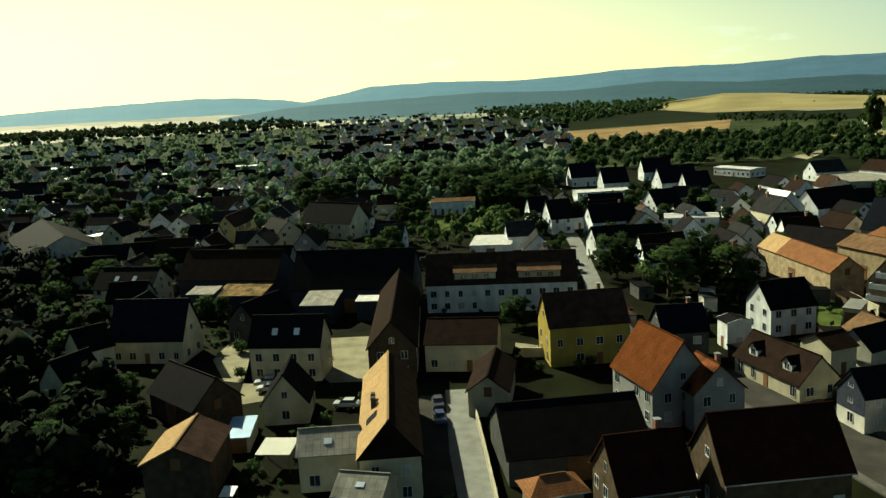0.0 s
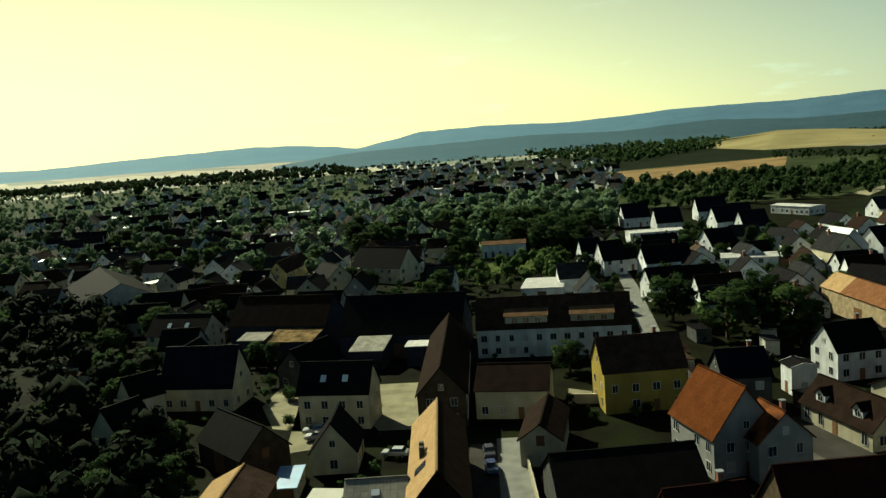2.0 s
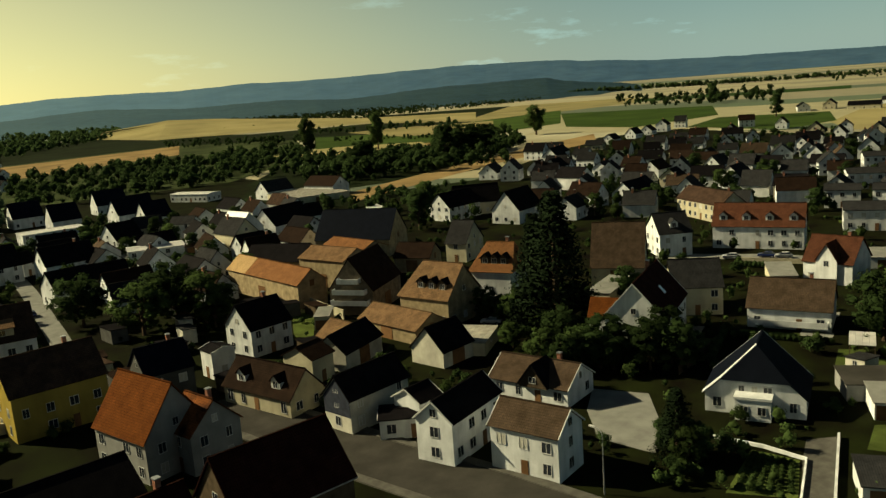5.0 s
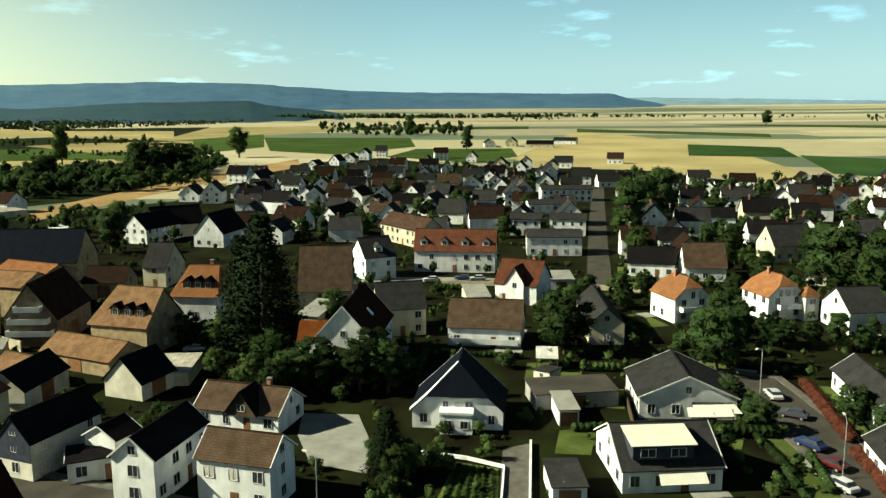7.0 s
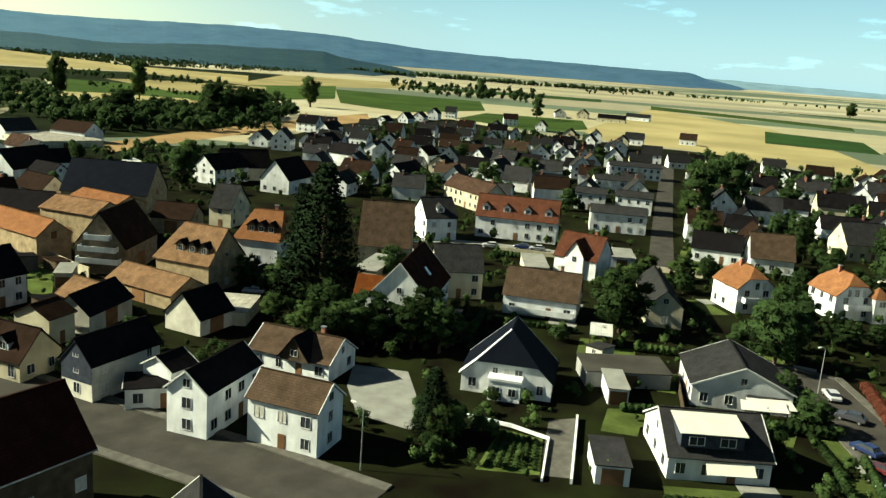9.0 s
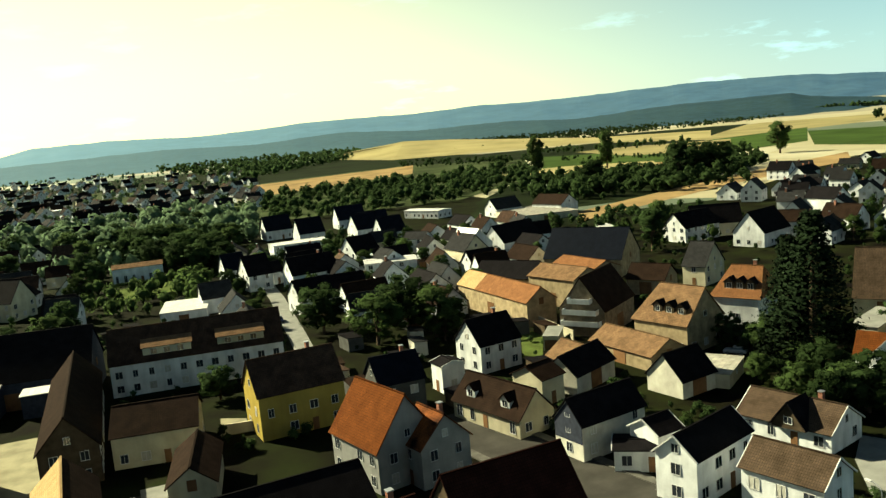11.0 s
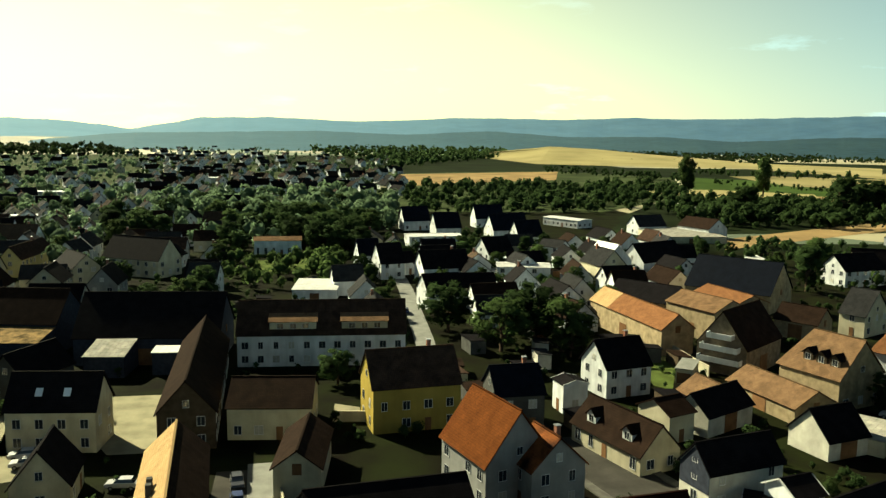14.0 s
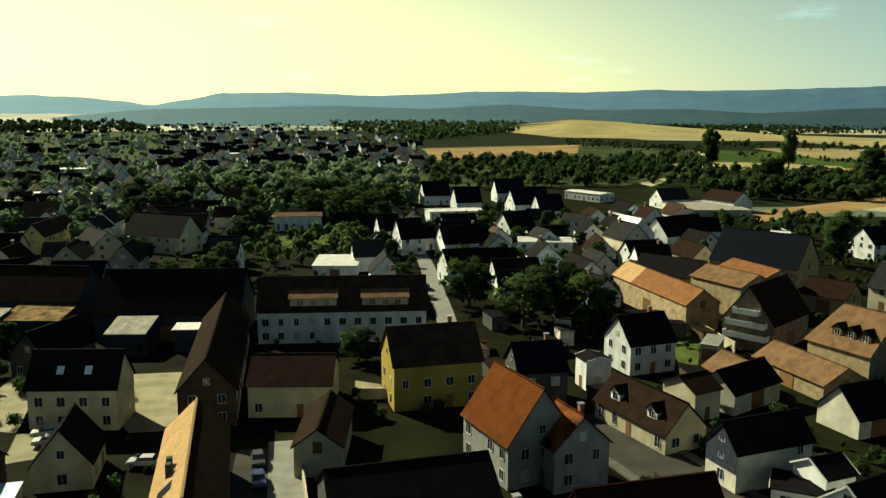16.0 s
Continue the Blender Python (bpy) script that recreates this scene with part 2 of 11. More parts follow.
def box(bm, x0, y0, z0, x1, y1, z1):
    v = [bm.verts.new(p) for p in ((x0, y0, z0), (x1, y0, z0), (x1, y1, z0), (x0, y1, z0), (x0, y0, z1), (x1, y0, z1), (x1, y1, z1), (x0, y1, z1))]
    for f in ((0, 3, 2, 1), (4, 5, 6, 7), (0, 1, 5, 4), (1, 2, 6, 5), (2, 3, 7, 6), (3, 0, 4, 7)):
        bm.faces.new([v[i] for i in f])
    return bm


def slab(bm, pts, thick, u_axis):
    """A flat roof slab: the polygon pts is its top; UVs run in metres along u_axis and up the slope."""
    uv = bm.loops.layers.uv.verify()
    pts = [Vector(p) for p in pts]
    nrm = (pts[1] - pts[0]).cross(pts[2] - pts[0]).normalized()
    if nrm.z < 0:
        pts.reverse()
        nrm = -nrm
    u = Vector(u_axis).normalized()
    w = nrm.cross(u)
    top = [bm.verts.new(p) for p in pts]
    low = [bm.verts.new(p - nrm * thick) for p in pts]
    faces = [bm.faces.new(top), bm.faces.new(low[::-1])]
    k = len(pts)
    for i in range(k):
        faces.append(bm.faces.new((top[i], low[i], low[(i + 1) % k], top[(i + 1) % k])))
    for f in faces:
        for lp in f.loops:
            lp[uv].uv = (lp.vert.co.dot(u), lp.vert.co.dot(w))


def window_meshes():
    """A two-light frame with its sill as one connected piece, and its pane."""
    bm = bmesh.new()
    xs, zs = (-0.5, -0.455, -0.018, 0.018, 0.455, 0.5), (-0.5, -0.46, 0.46, 0.5)
    v = [[bm.verts.new((x, 0.02, z)) for z in zs] for x in xs]
    cells = [bm.faces.new((v[i][k], v[i + 1][k], v[i + 1][k + 1], v[i][k + 1])) for i in range(5) for k in range(3) if not (k == 1 and i in (1, 3))]
    out = bmesh.ops.extrude_face_region(bm, geom=cells)
    front = [g for g in out["geom"] if isinstance(g, bmesh.types.BMVert)]
    for g in front:
        g.co.y = -0.05 if g.co.z > -0.46 else -0.09
    bmesh.ops.recalc_face_normals(bm, faces=bm.faces)
    frame_me = mesh_of(bm, "window", M.frame)
    bm = box(bmesh.new(), -0.45, -0.03, -0.45, 0.45, 0.01, 0.45)
    pane_me = mesh_of(bm, "pane", M.glass)
    # the whole window with its glass as one mesh, for houses too far off to tell pane and frame apart
    bm = bmesh.new()
    bm.from_mesh(frame_me)
    k = len(bm.faces)
    bm.from_mesh(pane_me)
    bm.faces.ensure_lookup_table()
    for fc in bm.faces[k:]:
        fc.material_index = 1
    both = mesh_of(bm, "window", M.frame)
    shut = both.copy()
    both.materials.append(M.glass)
    shut.materials.append(M.shutter)
    return frame_me, pane_me, both, shut


WINDOW, PANE, WINDOW_FAR, WINDOW_SHUT = window_meshes()
FOOT = []
WINDOW_RND = random.Random(31)


def window(parent, x, y, z, turn, w=1.2, h=1.45, far=False):
    """turn: degrees about z of the wall's outward side; 0 looks to local -y. Far houses have them towards the village only."""
    if far:
        at = parent.matrix_basis @ Vector((x, y, 0))
        if at.length > 120 and (parent.matrix_basis.to_3x3() @ Vector((math.sin(radians(turn)), -math.cos(radians(turn)), 0))).dot(at) > 0:
            return None
    dice = WINDOW_RND.random()
    if dice < 0.10:
        return None                                 # not every bay has a window
    w *= WINDOW_RND.choice((0.8, 1.0, 1.0, 1.15))
    m = Matrix.Translation((x, y, z)) @ Matrix.Rotation(radians(turn), 4, "Z") @ Matrix.Diagonal((w, 1, h, 1))
    if dice > 0.80:
        return part("window", WINDOW_SHUT, None, parent, "window with its roller shutter closed", at=m)
    ob = part("window", WINDOW_FAR if far else WINDOW, None, parent, at=m)
    if not far:
        part("pane", PANE, None, ob)
    return ob


def house(x, y, yaw, L, W, he, hr, wall, roof, label, hip=(0, 0), half=(0, 0), rows=2, chim=1, dorm=0, wide_dormers=0, sky=0, crossgable=0, far=False, roof_back=None, tall=1.45):
    """A pitched-roof house: ridge along its own x, roof L by W, eaves at he, ridge at hr; its front is -y."""
    root = tagged(new("house"), label, "house")
    FOOT.append((x, y, math.cos(radians(yaw)), math.sin(radians(yaw)), L / 2 + 1.5, W / 2 + 1.5))
    root.matrix_basis = pose(x, y, 0, 0, 0, yaw)
    plain_glass = far or math.hypot(x, y) > 95
    o = 0.4 if hr - he > 1 else 0.25
    slope = (hr - he) / (W / 2)
    wx, wy = L / 2 - 0.3, W / 2 - o
    hw = he + o * slope - 0.2
    sx0, sx1 = wx - (o if hip[0] and not half[0] else 0), wx - (o if hip[1] and not half[1] else 0)
    bm = bmesh.new()
    for px in (-sx0, sx1):
        for py in (-wy, wy):
            bm.verts.new((px, py, 0))
            bm.verts.new((px, py, hw))
    for px, hp, hf, sgn in ((-sx0, hip[0], half[0], -1), (sx1, hip[1], half[1], 1)):
        if not hp:
            bm.verts.new((px, 0, hr - 0.22))
        else:
            bm.verts.new((sgn * (L / 2 - hp), 0, hr - 0.3))
            if hf:
                for py in (-1, 1):
                    bm.verts.new((px, py * (W / 2) * (1 - hf / (hr - he)), he + hf - 0.3))
    hull = bmesh.ops.convex_hull(bm, input=bm.verts[:])
    bmesh.ops.delete(bm, geom=[g for g in set(hull["geom_interior"] + hull["geom_unused"]) if isinstance(g, bmesh.types.BMVert)], context="VERTS")
    bmesh.ops.recalc_face_normals(bm, faces=bm.faces)
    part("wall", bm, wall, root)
    r0, r1 = (-L / 2 + hip[0], 0, hr), (L / 2 - hip[1], 0, hr)
    e = [(-L / 2, -W / 2, he), (L / 2, -W / 2, he), (L / 2, W / 2, he), (-L / 2, W / 2, he)]
    v = {}
    for k, sgn in ((0, -1), (1, 1)):
        f = 1 - half[k] / (hr - he)
        v[k] = [(sgn * L / 2, q * W / 2 * f, he + half[k]) for q in (-1, 1)] if hip[k] and half[k] else None
    front = [e[0], e[1]] + ([v[1][0]] if v[1] else []) + [r1, r0] + ([v[0][0]] if v[0] else [])
    back = [e[2], e[3]] + ([v[0][1]] if v[0] else []) + [r0, r1] + ([v[1][1]] if v[1] else [])
    roof_back = roof_back or roof                      # a darker tile colour given here paints in the slope's shade
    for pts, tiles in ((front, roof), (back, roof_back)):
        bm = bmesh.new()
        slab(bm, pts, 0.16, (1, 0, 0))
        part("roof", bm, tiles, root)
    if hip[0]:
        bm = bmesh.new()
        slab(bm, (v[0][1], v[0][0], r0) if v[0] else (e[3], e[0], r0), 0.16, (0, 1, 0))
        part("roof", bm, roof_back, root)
    if hip[1]:
        bm = bmesh.new()
        slab(bm, (v[1][0], v[1][1], r1) if v[1] else (e[1], e[2], r1), 0.16, (0, 1, 0))
        part("roof", bm, roof_back, root)
    bm = box(bmesh.new(), r0[0], -0.14, hr - 0.1, r1[0], 0.14, hr + 0.06)
    part("ridge_cap", bm, roof, root)
    if rows and wall == M.white and math.hypot(x, y) < 160:
        for sx, hp in ((-1, hip[0]), (1, hip[1])):
            for s in (-1, 1):
                if not hp:
                    bm = bmesh.new()
                    slab(bm, [(sx * (L / 2 + 0.03 - q), s * W / 2 * k, (he if k else hr) + 0.05) for q, k in ((0, 1), (0.1, 1), (0.1, 0), (0, 0))], 0.2, (0, 1, 0))
                    part("bargeboard", bm, M.frame, root)
    if not plain_glass:
        for s in (-1, 1):
            bm = box(bmesh.new(), -L / 2, s * W / 2 - 0.07, he - 0.16, L / 2, s * W / 2 + 0.07, he - 0.03)
            part("gutter", bm, M.metal, root)
    for r in range(rows):
        z = 1.55 + 2.75 * r
        if z + 0.75 > hw:
            break
        for s in (-1, 1):
            if far and s > 0:
                continue
            n = max(1, int((2 * wx - 1.0) / (3.6 if far else 2.7 if plain_glass else 2.1)))
            for i in range(n):
                px = -wx + 2 * wx * (i + 0.5) / n
                if r == 0 and i == n // 2 and s < 0 and not far:
                    bm = box(bmesh.new(), px - 0.5, -wy - 0.06, 0.05, px + 0.5, -wy + 0.02, 2.1)
                    part("door", bm, M.door, root)
                else:
                    window(root, px, s * wy, z, 0 if s < 0 else 180, h=tall, far=plain_glass)
        for s, hp in ((-1, hip[0]), (1, hip[1])):
            n = max(1, int((2 * wy - 1.0) / (3.0 if plain_glass else 2.4)))
            for i in range(n):
                window(root, s * (sx0 if s < 0 else sx1), -wy + 2 * wy * (i + 0.5) / n, z, -90 if s < 0 else 90, far=plain_glass)
    if hr - hw > 2.2:
        for s, hp in ((-1, hip[0]), (1, hip[1])):
            if not hp and rows:
                window(root, s * wx, 0, hw + min(1.2, (hr - hw) * 0.35), -90 if s < 0 else 90, 0.9, 1.1, far=plain_glass)
    for k, sgn in ((0, -1), (1, 1)):
        if half[k]:
            for q in (-1.7, 0, 1.7):
                window(root, sgn * wx, q, he + half[k] - 1.5, -90 if sgn < 0 else 90, 1.0, 1.6)
    if rows == 0:
        part("barn_door", box(bmesh.new(), -1.6, -wy - 0.08, 0.05, 1.6, -wy + 0.02, min(3.4, hw - 0.4)), M.door, root)
        part("hatch", box(bmesh.new(), wx - 0.02, -0.6, hw - 0.9, wx + 0.06, 0.6, hw + 0.6), M.door, root)
    if chim:
        cx = r0[0] + (r1[0] - r0[0]) * 0.72
        bm = box(bmesh.new(), cx - 0.3, 0.25, hr - 1.1, cx + 0.3, 0.85, hr + 0.9)
        ch = part("chimney", bm, M.brick, root)
        part("chimney_cap", box(bmesh.new(), cx - 0.38, 0.17, hr + 0.9, cx + 0.38, 0.93, hr + 1.02), M.metal, ch)
    run = W / 2
    for i in range(dorm):
        mid, span = (r0[0] + r1[0]) / 2, min((r1[0] - r0[0]) / dorm, 2.7 if roof == M.pale_orange else 9.0)
        dx = mid + span * (i + 0.5 - dorm / 2)
        y0, w, zb = -run * 0.72, 1.0, he + (hr - he) * 0.28
        zt, za = zb + 1.35, zb + 2.2
        yb = -run * max(0.02, 1 - (zt - he) / (hr - he))
        yr = -run * max(0.0, 1 - (za - he) / (hr - he))
        bm = bmesh.new()
        f = [bm.verts.new(p) for p in ((dx - w, y0, zb - 0.3), (dx + w, y0, zb - 0.3), (dx + w, y0, zt), (dx, y0, za), (dx - w, y0, zt))]
        g = [bm.verts.new(p) for p in ((dx - w, yb, zb - 0.3), (dx + w, yb, zb - 0.3), (dx + w, yb, zt), (dx, yr, za), (dx - w, yb, zt))]
        bm.faces.new(f)
        bm.faces.new(g[::-1])
        for k in range(5):
            bm.faces.new((f[k], g[k], g[(k + 1) % 5], f[(k + 1) % 5]))
        bmesh.ops.recalc_face_normals(bm, faces=bm.faces)
        d = part("dormer", bm, M.timber if roof in (M.pale_orange, M.orange_tile) else M.white, root)
        bm = bmesh.new()
        for s in (-1, 1):
            slab(bm, ((dx + s * (w + 0.25), y0 - 0.3, zt - 0.22), (dx, y0 - 0.3, za + 0.06), (dx, yr, za + 0.06), (dx + s * (w + 0.25), yb, zt - 0.22)), 0.1, (0, 1, 0))
        part("dormer_roof", bm, M.dark_tile if roof in (M.pale_orange, M.orange_tile) else roof, d)
        wd = part("dormer_window", WINDOW_FAR, None, d, at=Matrix.Translation((dx, y0, zb + 0.62)) @ Matrix.Diagonal((1.1, 1, 1.1, 1)))
    for i in range(wide_dormers):
        dx, w = L * (-0.17 + 0.42 * i), L * 0.135
        y0, zb = -run * 0.82, he + (hr - he) * 0.16
        zt = zb + 1.7
        yt = -run * (1 - (zt + 1.15 - he) / (hr - he))
        bm = box(bmesh.new(), dx - w, y0, zb - 0.2, dx + w, yt, zt)
        d = part("dormer", bm, M.cream, root)
        bm = bmesh.new()
        slab(bm, ((dx - w - 0.3, y0 - 0.35, zt - 0.05), (dx + w + 0.3, y0 - 0.35, zt - 0.05), (dx + w + 0.3, yt, zt + 1.15), (dx - w - 0.3, yt, zt + 1.15)), 0.12, (1, 0, 0))
        part("dormer_roof", bm, M.pale_orange, d)
        for k in (-0.55, 0.0, 0.55):
            part("dormer_window", WINDOW_FAR, None, d, at=Matrix.Translation((dx + k * w, y0, zb + 0.75)) @ Matrix.Diagonal((1.3, 1, 1.1, 1)))
    if crossgable:
        w, za, y0 = 2.2, hr - 0.8, -W / 2 - 0.3
        bm = bmesh.new()
        f = [bm.verts.new(p) for p in ((-w, y0, 0), (w, y0, 0), (w, y0, he + 0.6), (0, y0, za), (-w, y0, he + 0.6))]
        g = [bm.verts.new((v.co.x, -0.3, v.co.z)) for v in f]
        bm.faces.new(f)
        bm.faces.new(g[::-1])
        for k in range(5):
            bm.faces.new((f[k], g[k], g[(k + 1) % 5], f[(k + 1) % 5]))
        bmesh.ops.recalc_face_normals(bm, faces=bm.faces)
        cg = part("front_gable", bm, wall, root)
        bm = bmesh.new()
        for s in (-1, 1):
            slab(bm, ((s * (w + 0.3), y0 - 0.3, he + 0.5), (0, y0 - 0.3, za + 0.12), (0, -0.2, za + 0.12), (s * (w + 0.3), -0.2, he + 0.5)), 0.12, (0, 1, 0))
        part("gable_roof", bm, roof, cg)
        part("gable_window", WINDOW_FAR, None, cg, at=Matrix.Translation((0, y0, he)) @ Matrix.Diagonal((1.1, 1, 1.3, 1)))
    for i in range(sky):
        dx = (i - (sky - 1) / 2) * L * 0.3
        k = 0.5
        y0, y1 = -run * (0.62), -run * 0.42
        z0, z1 = hr - 0.62 * (hr - he), hr - 0.42 * (hr - he)
        bm = bmesh.new()
        slab(bm, ((dx - k, y0, z0 + 0.1), (dx + k, y0, z0 + 0.1), (dx + k, y1, z1 + 0.1), (dx - k, y1, z1 + 0.1)), 0.12, (1, 0, 0))
        part("roof_window", bm, M.skylight, root)
    return root


FAR_VERTS, FAR_FACES, FAR_SLOTS = [], [], []
FAR_MATS = (M.white, M.cream, M.yellow_pale, M.dark_tile, M.brown_tile, M.grey_tile, M.red_brown, M.tan_brown, M.glass, M.brick)


def far_house(x, y, yaw, L, W, he, hr, wall, roof, chim):
    """One of the many small houses of the distant village, added to the common mesh: walls, roof slabs, windows, chimney."""
    FOOT.append((x, y, math.cos(radians(yaw)), math.sin(radians(yaw)), L / 2 + 1.5, W / 2 + 1.5))
    m = pose(x, y, 0, 0, 0, yaw)

    def put(pts, faces, material):
        k = len(FAR_VERTS)
        FAR_VERTS.extend(tuple(m @ Vector(p)) for p in pts)
        FAR_FACES.extend(tuple(k + i for i in fc) for fc in faces)
        FAR_SLOTS.extend([FAR_MATS.index(material)] * len(faces))

    def block(x0, y0, z0, x1, y1, z1, material):
        put([(px, py, pz) for pz in (z0, z1) for px, py in ((x0, y0), (x1, y0), (x1, y1), (x0, y1))], ((0, 3, 2, 1), (4, 5, 6, 7), (0, 1, 5, 4), (1, 2, 6, 5), (2, 3, 7, 6), (3, 0, 4, 7)), material)

    wx, wy = L / 2 - 0.35, W / 2 - 0.4
    put([(sx * wx, sy, sz) for sx in (-1, 1) for sy, sz in ((-wy, 0), (wy, 0), (wy, he), (0, hr - 0.2), (-wy, he))], ((0, 1, 2, 3, 4)[::-1], (5, 6, 7, 8, 9), (0, 4, 9, 5)[::-1], (1, 2, 7, 6)), wall)
    for s in (-1, 1):
        put([(q * L / 2, s * k * W / 2, (hr if not k else he - 0.1) + d) for d in (0, -0.18) for q, k in ((-1, 1), (1, 1), (1, 0), (-1, 0))], ((0, 1, 2, 3), (7, 6, 5, 4), (0, 4, 5, 1), (1, 5, 6, 2), (3, 7, 4, 0)), roof)
    for z in (1.5, 4.2):
        if z + 0.8 < he:
            for i in (-1, 0, 1):
                for s in (-1, 1):
                    block(i * wx * 0.6 - 0.5, s * wy - 0.05, z - 0.65, i * wx * 0.6 + 0.5, s * wy + 0.05, z + 0.65, M.glass)
    for s in (-1, 1):
        for py, pz in ((-wy * 0.45, 1.5), (wy * 0.45, 1.5), (0, he + 0.6)):
            block(s * wx - 0.05, py - 0.5, pz - 0.65, s * wx + 0.05, py + 0.5, pz + 0.65, M.glass)
    if chim:
        block(wx * 0.3, 0.3, hr - 1.2, wx * 0.3 + 0.6, 0.9, hr + 0.8, M.brick)


def distant_village():
    me = bpy.data.meshes.new("distant_houses")
    me.from_pydata(FAR_VERTS, [], FAR_FACES)
    for mt in FAR_MATS:
        me.materials.append(mt)
    me.polygons.foreach_set("material_index", FAR_SLOTS)
    tagged(new("distant_houses", me), "many small white and cream village houses with dark roofs", "houses", kind="stuff")


def bay_window(root, end, w, d, h):
    """A flat-roofed bay on the gable end of a house; end: the x of that wall, negative or positive."""
    sgn = -1 if end < 0 else 1
    x0, x1 = sorted((end - sgn * 0.1, end + sgn * d))
    b = part("bay", box(bmesh.new(), x0, -w / 2, 0, x1, w / 2, h), M.white, root)
    part("bay_parapet", box(bmesh.new(), x0 - 0.15, -w / 2 - 0.15, h, x1 + 0.15, w / 2 + 0.15, h + 0.35), M.white, b)
    for y in (-w / 4, w / 4):
        part("bay_window", WINDOW_FAR, None, b, at=Matrix.Translation((end + sgn * d, y, 1.5)) @ Matrix.Rotation(radians(90 * sgn), 4, "Z") @ Matrix.Diagonal((1.1, 1, 1.2, 1)))


def corner_bay(root, x, y, w, h, top):
    """A square corner bay with its own hipped tile roof."""
    k = w / 2
    b = part("corner_bay", box(bmesh.new(), x - k, y - k, 0, x + k, y + k, h), M.white, root)
    for q in range(4):
        bm = bmesh.new()
        c, s = math.cos(q * math.pi / 2), math.sin(q * math.pi / 2)
        e = k + 0.35
        slab(bm, [(x + c * u - s * v, y + s * u + c * v, z) for u, v, z in ((-e, -e, h - 0.1), (e, -e, h - 0.1), (0, 0, top))], 0.1, (c, s, 0))
        part("bay_roof", bm, M.orange_tile, b)
    for turn, dx, dy in ((-90, -k, 0), (0, 0, -k)):
        for z in (1.5, 4.2):
            part("bay_window", WINDOW_FAR, None, b, at=Matrix.Translation((x + dx, y + dy, z)) @ Matrix.Rotation(radians(turn), 4, "Z") @ Matrix.Diagonal((1.6, 1, 1.2, 1)))


def balcony(root, x, y, z, w, d, turn):
    """A balcony slab with a solid white parapet on a wall; turn as for a window."""
    m = Matrix.Translation((x, y, z)) @ Matrix.Rotation(radians(turn), 4, "Z")
    b = part("balcony", box(bmesh.new(), -w / 2, -d, -0.15, w / 2, 0.05, 0.0), M.white, root, at=m)
    part("parapet", box(bmesh.new(), -w / 2, -d, 0.0, w / 2, -d + 0.12, 0.95), M.white, b)
    for q in (-1, 1):
        part("side_panel", box(bmesh.new(), q * w / 2 - 0.06, -d + 0.12, 0.0, q * w / 2 + 0.06, 0.0, 0.95), M.white, b)


def cross_gable(root, x, W, he, hr, w):
    """A dark boarded gable across the front slope, its ridge level with the main one."""
    y0, za = -W / 2 - 0.2, hr + 0.5
    bm = bmesh.new()
    f = [bm.verts.new(p) for p in ((x - w, y0, he - 0.3), (x + w, y0, he - 0.3), (x + w, y0, he + 0.2), (x, y0, za), (x - w, y0, he + 0.2))]
    g = [bm.verts.new((v.co.x, -0.2, v.co.z)) for v in f]
    bm.faces.new(f)
    bm.faces.new(g[::-1])
    for k in range(5):
        bm.faces.new((f[k], g[k], g[(k + 1) % 5], f[(k + 1) % 5]))
    bmesh.ops.recalc_face_normals(bm, faces=bm.faces)
    cg = part("cross_gable", bm, M.timber, root, "dark boarded gable")
    bm = bmesh.new()
    for q in (-1, 1):
        slab(bm, ((x + q * (w + 0.3), y0 - 0.4, he), (x, y0 - 0.4, za + 0.12), (x, -0.1, za + 0.12), (x + q * (w + 0.3), -0.1, he)), 0.12, (0, 1, 0))
    part("gable_roof", bm, M.dark_tile, cg)
    part("gable_window", WINDOW_FAR, None, cg, at=Matrix.Translation((x, y0, he + 0.9)) @ Matrix.Diagonal((1.2, 1, 1.0, 1)))


def side_wing(root, x, y, w, d, he, hr):
    """A gabled wing with an orange tiled roof on the long wall."""
    bm = bmesh.new()
    f = [bm.verts.new(p) for p in ((x - w / 2, y + d, 0), (x + w / 2, y + d, 0), (x + w / 2, y + d, he), (x, y + d, hr - 0.1), (x - w / 2, y + d, he))]
    g = [bm.verts.new((v.co.x, y - 2.0, v.co.z)) for v in f]
    bm.faces.new(f)
    bm.faces.new(g[::-1])
    for k in range(5):
        bm.faces.new((f[k], g[k], g[(k + 1) % 5], f[(k + 1) % 5]))
    bmesh.ops.recalc_face_normals(bm, faces=bm.faces)
    wing = part("side_wing", bm, M.white, root)
    bm = bmesh.new()
    for q in (-1, 1):
        slab(bm, ((x + q * (w / 2 + 0.3), y - 2.0, he - 0.15), (x, y - 2.0, hr + 0.1), (x, y + d + 0.4, hr + 0.1), (x + q * (w / 2 + 0.3), y + d + 0.4, he - 0.15)), 0.14, (0, 1, 0))
    part("wing_roof", bm, M.deep_orange, wing, "orange tiled wing roof")


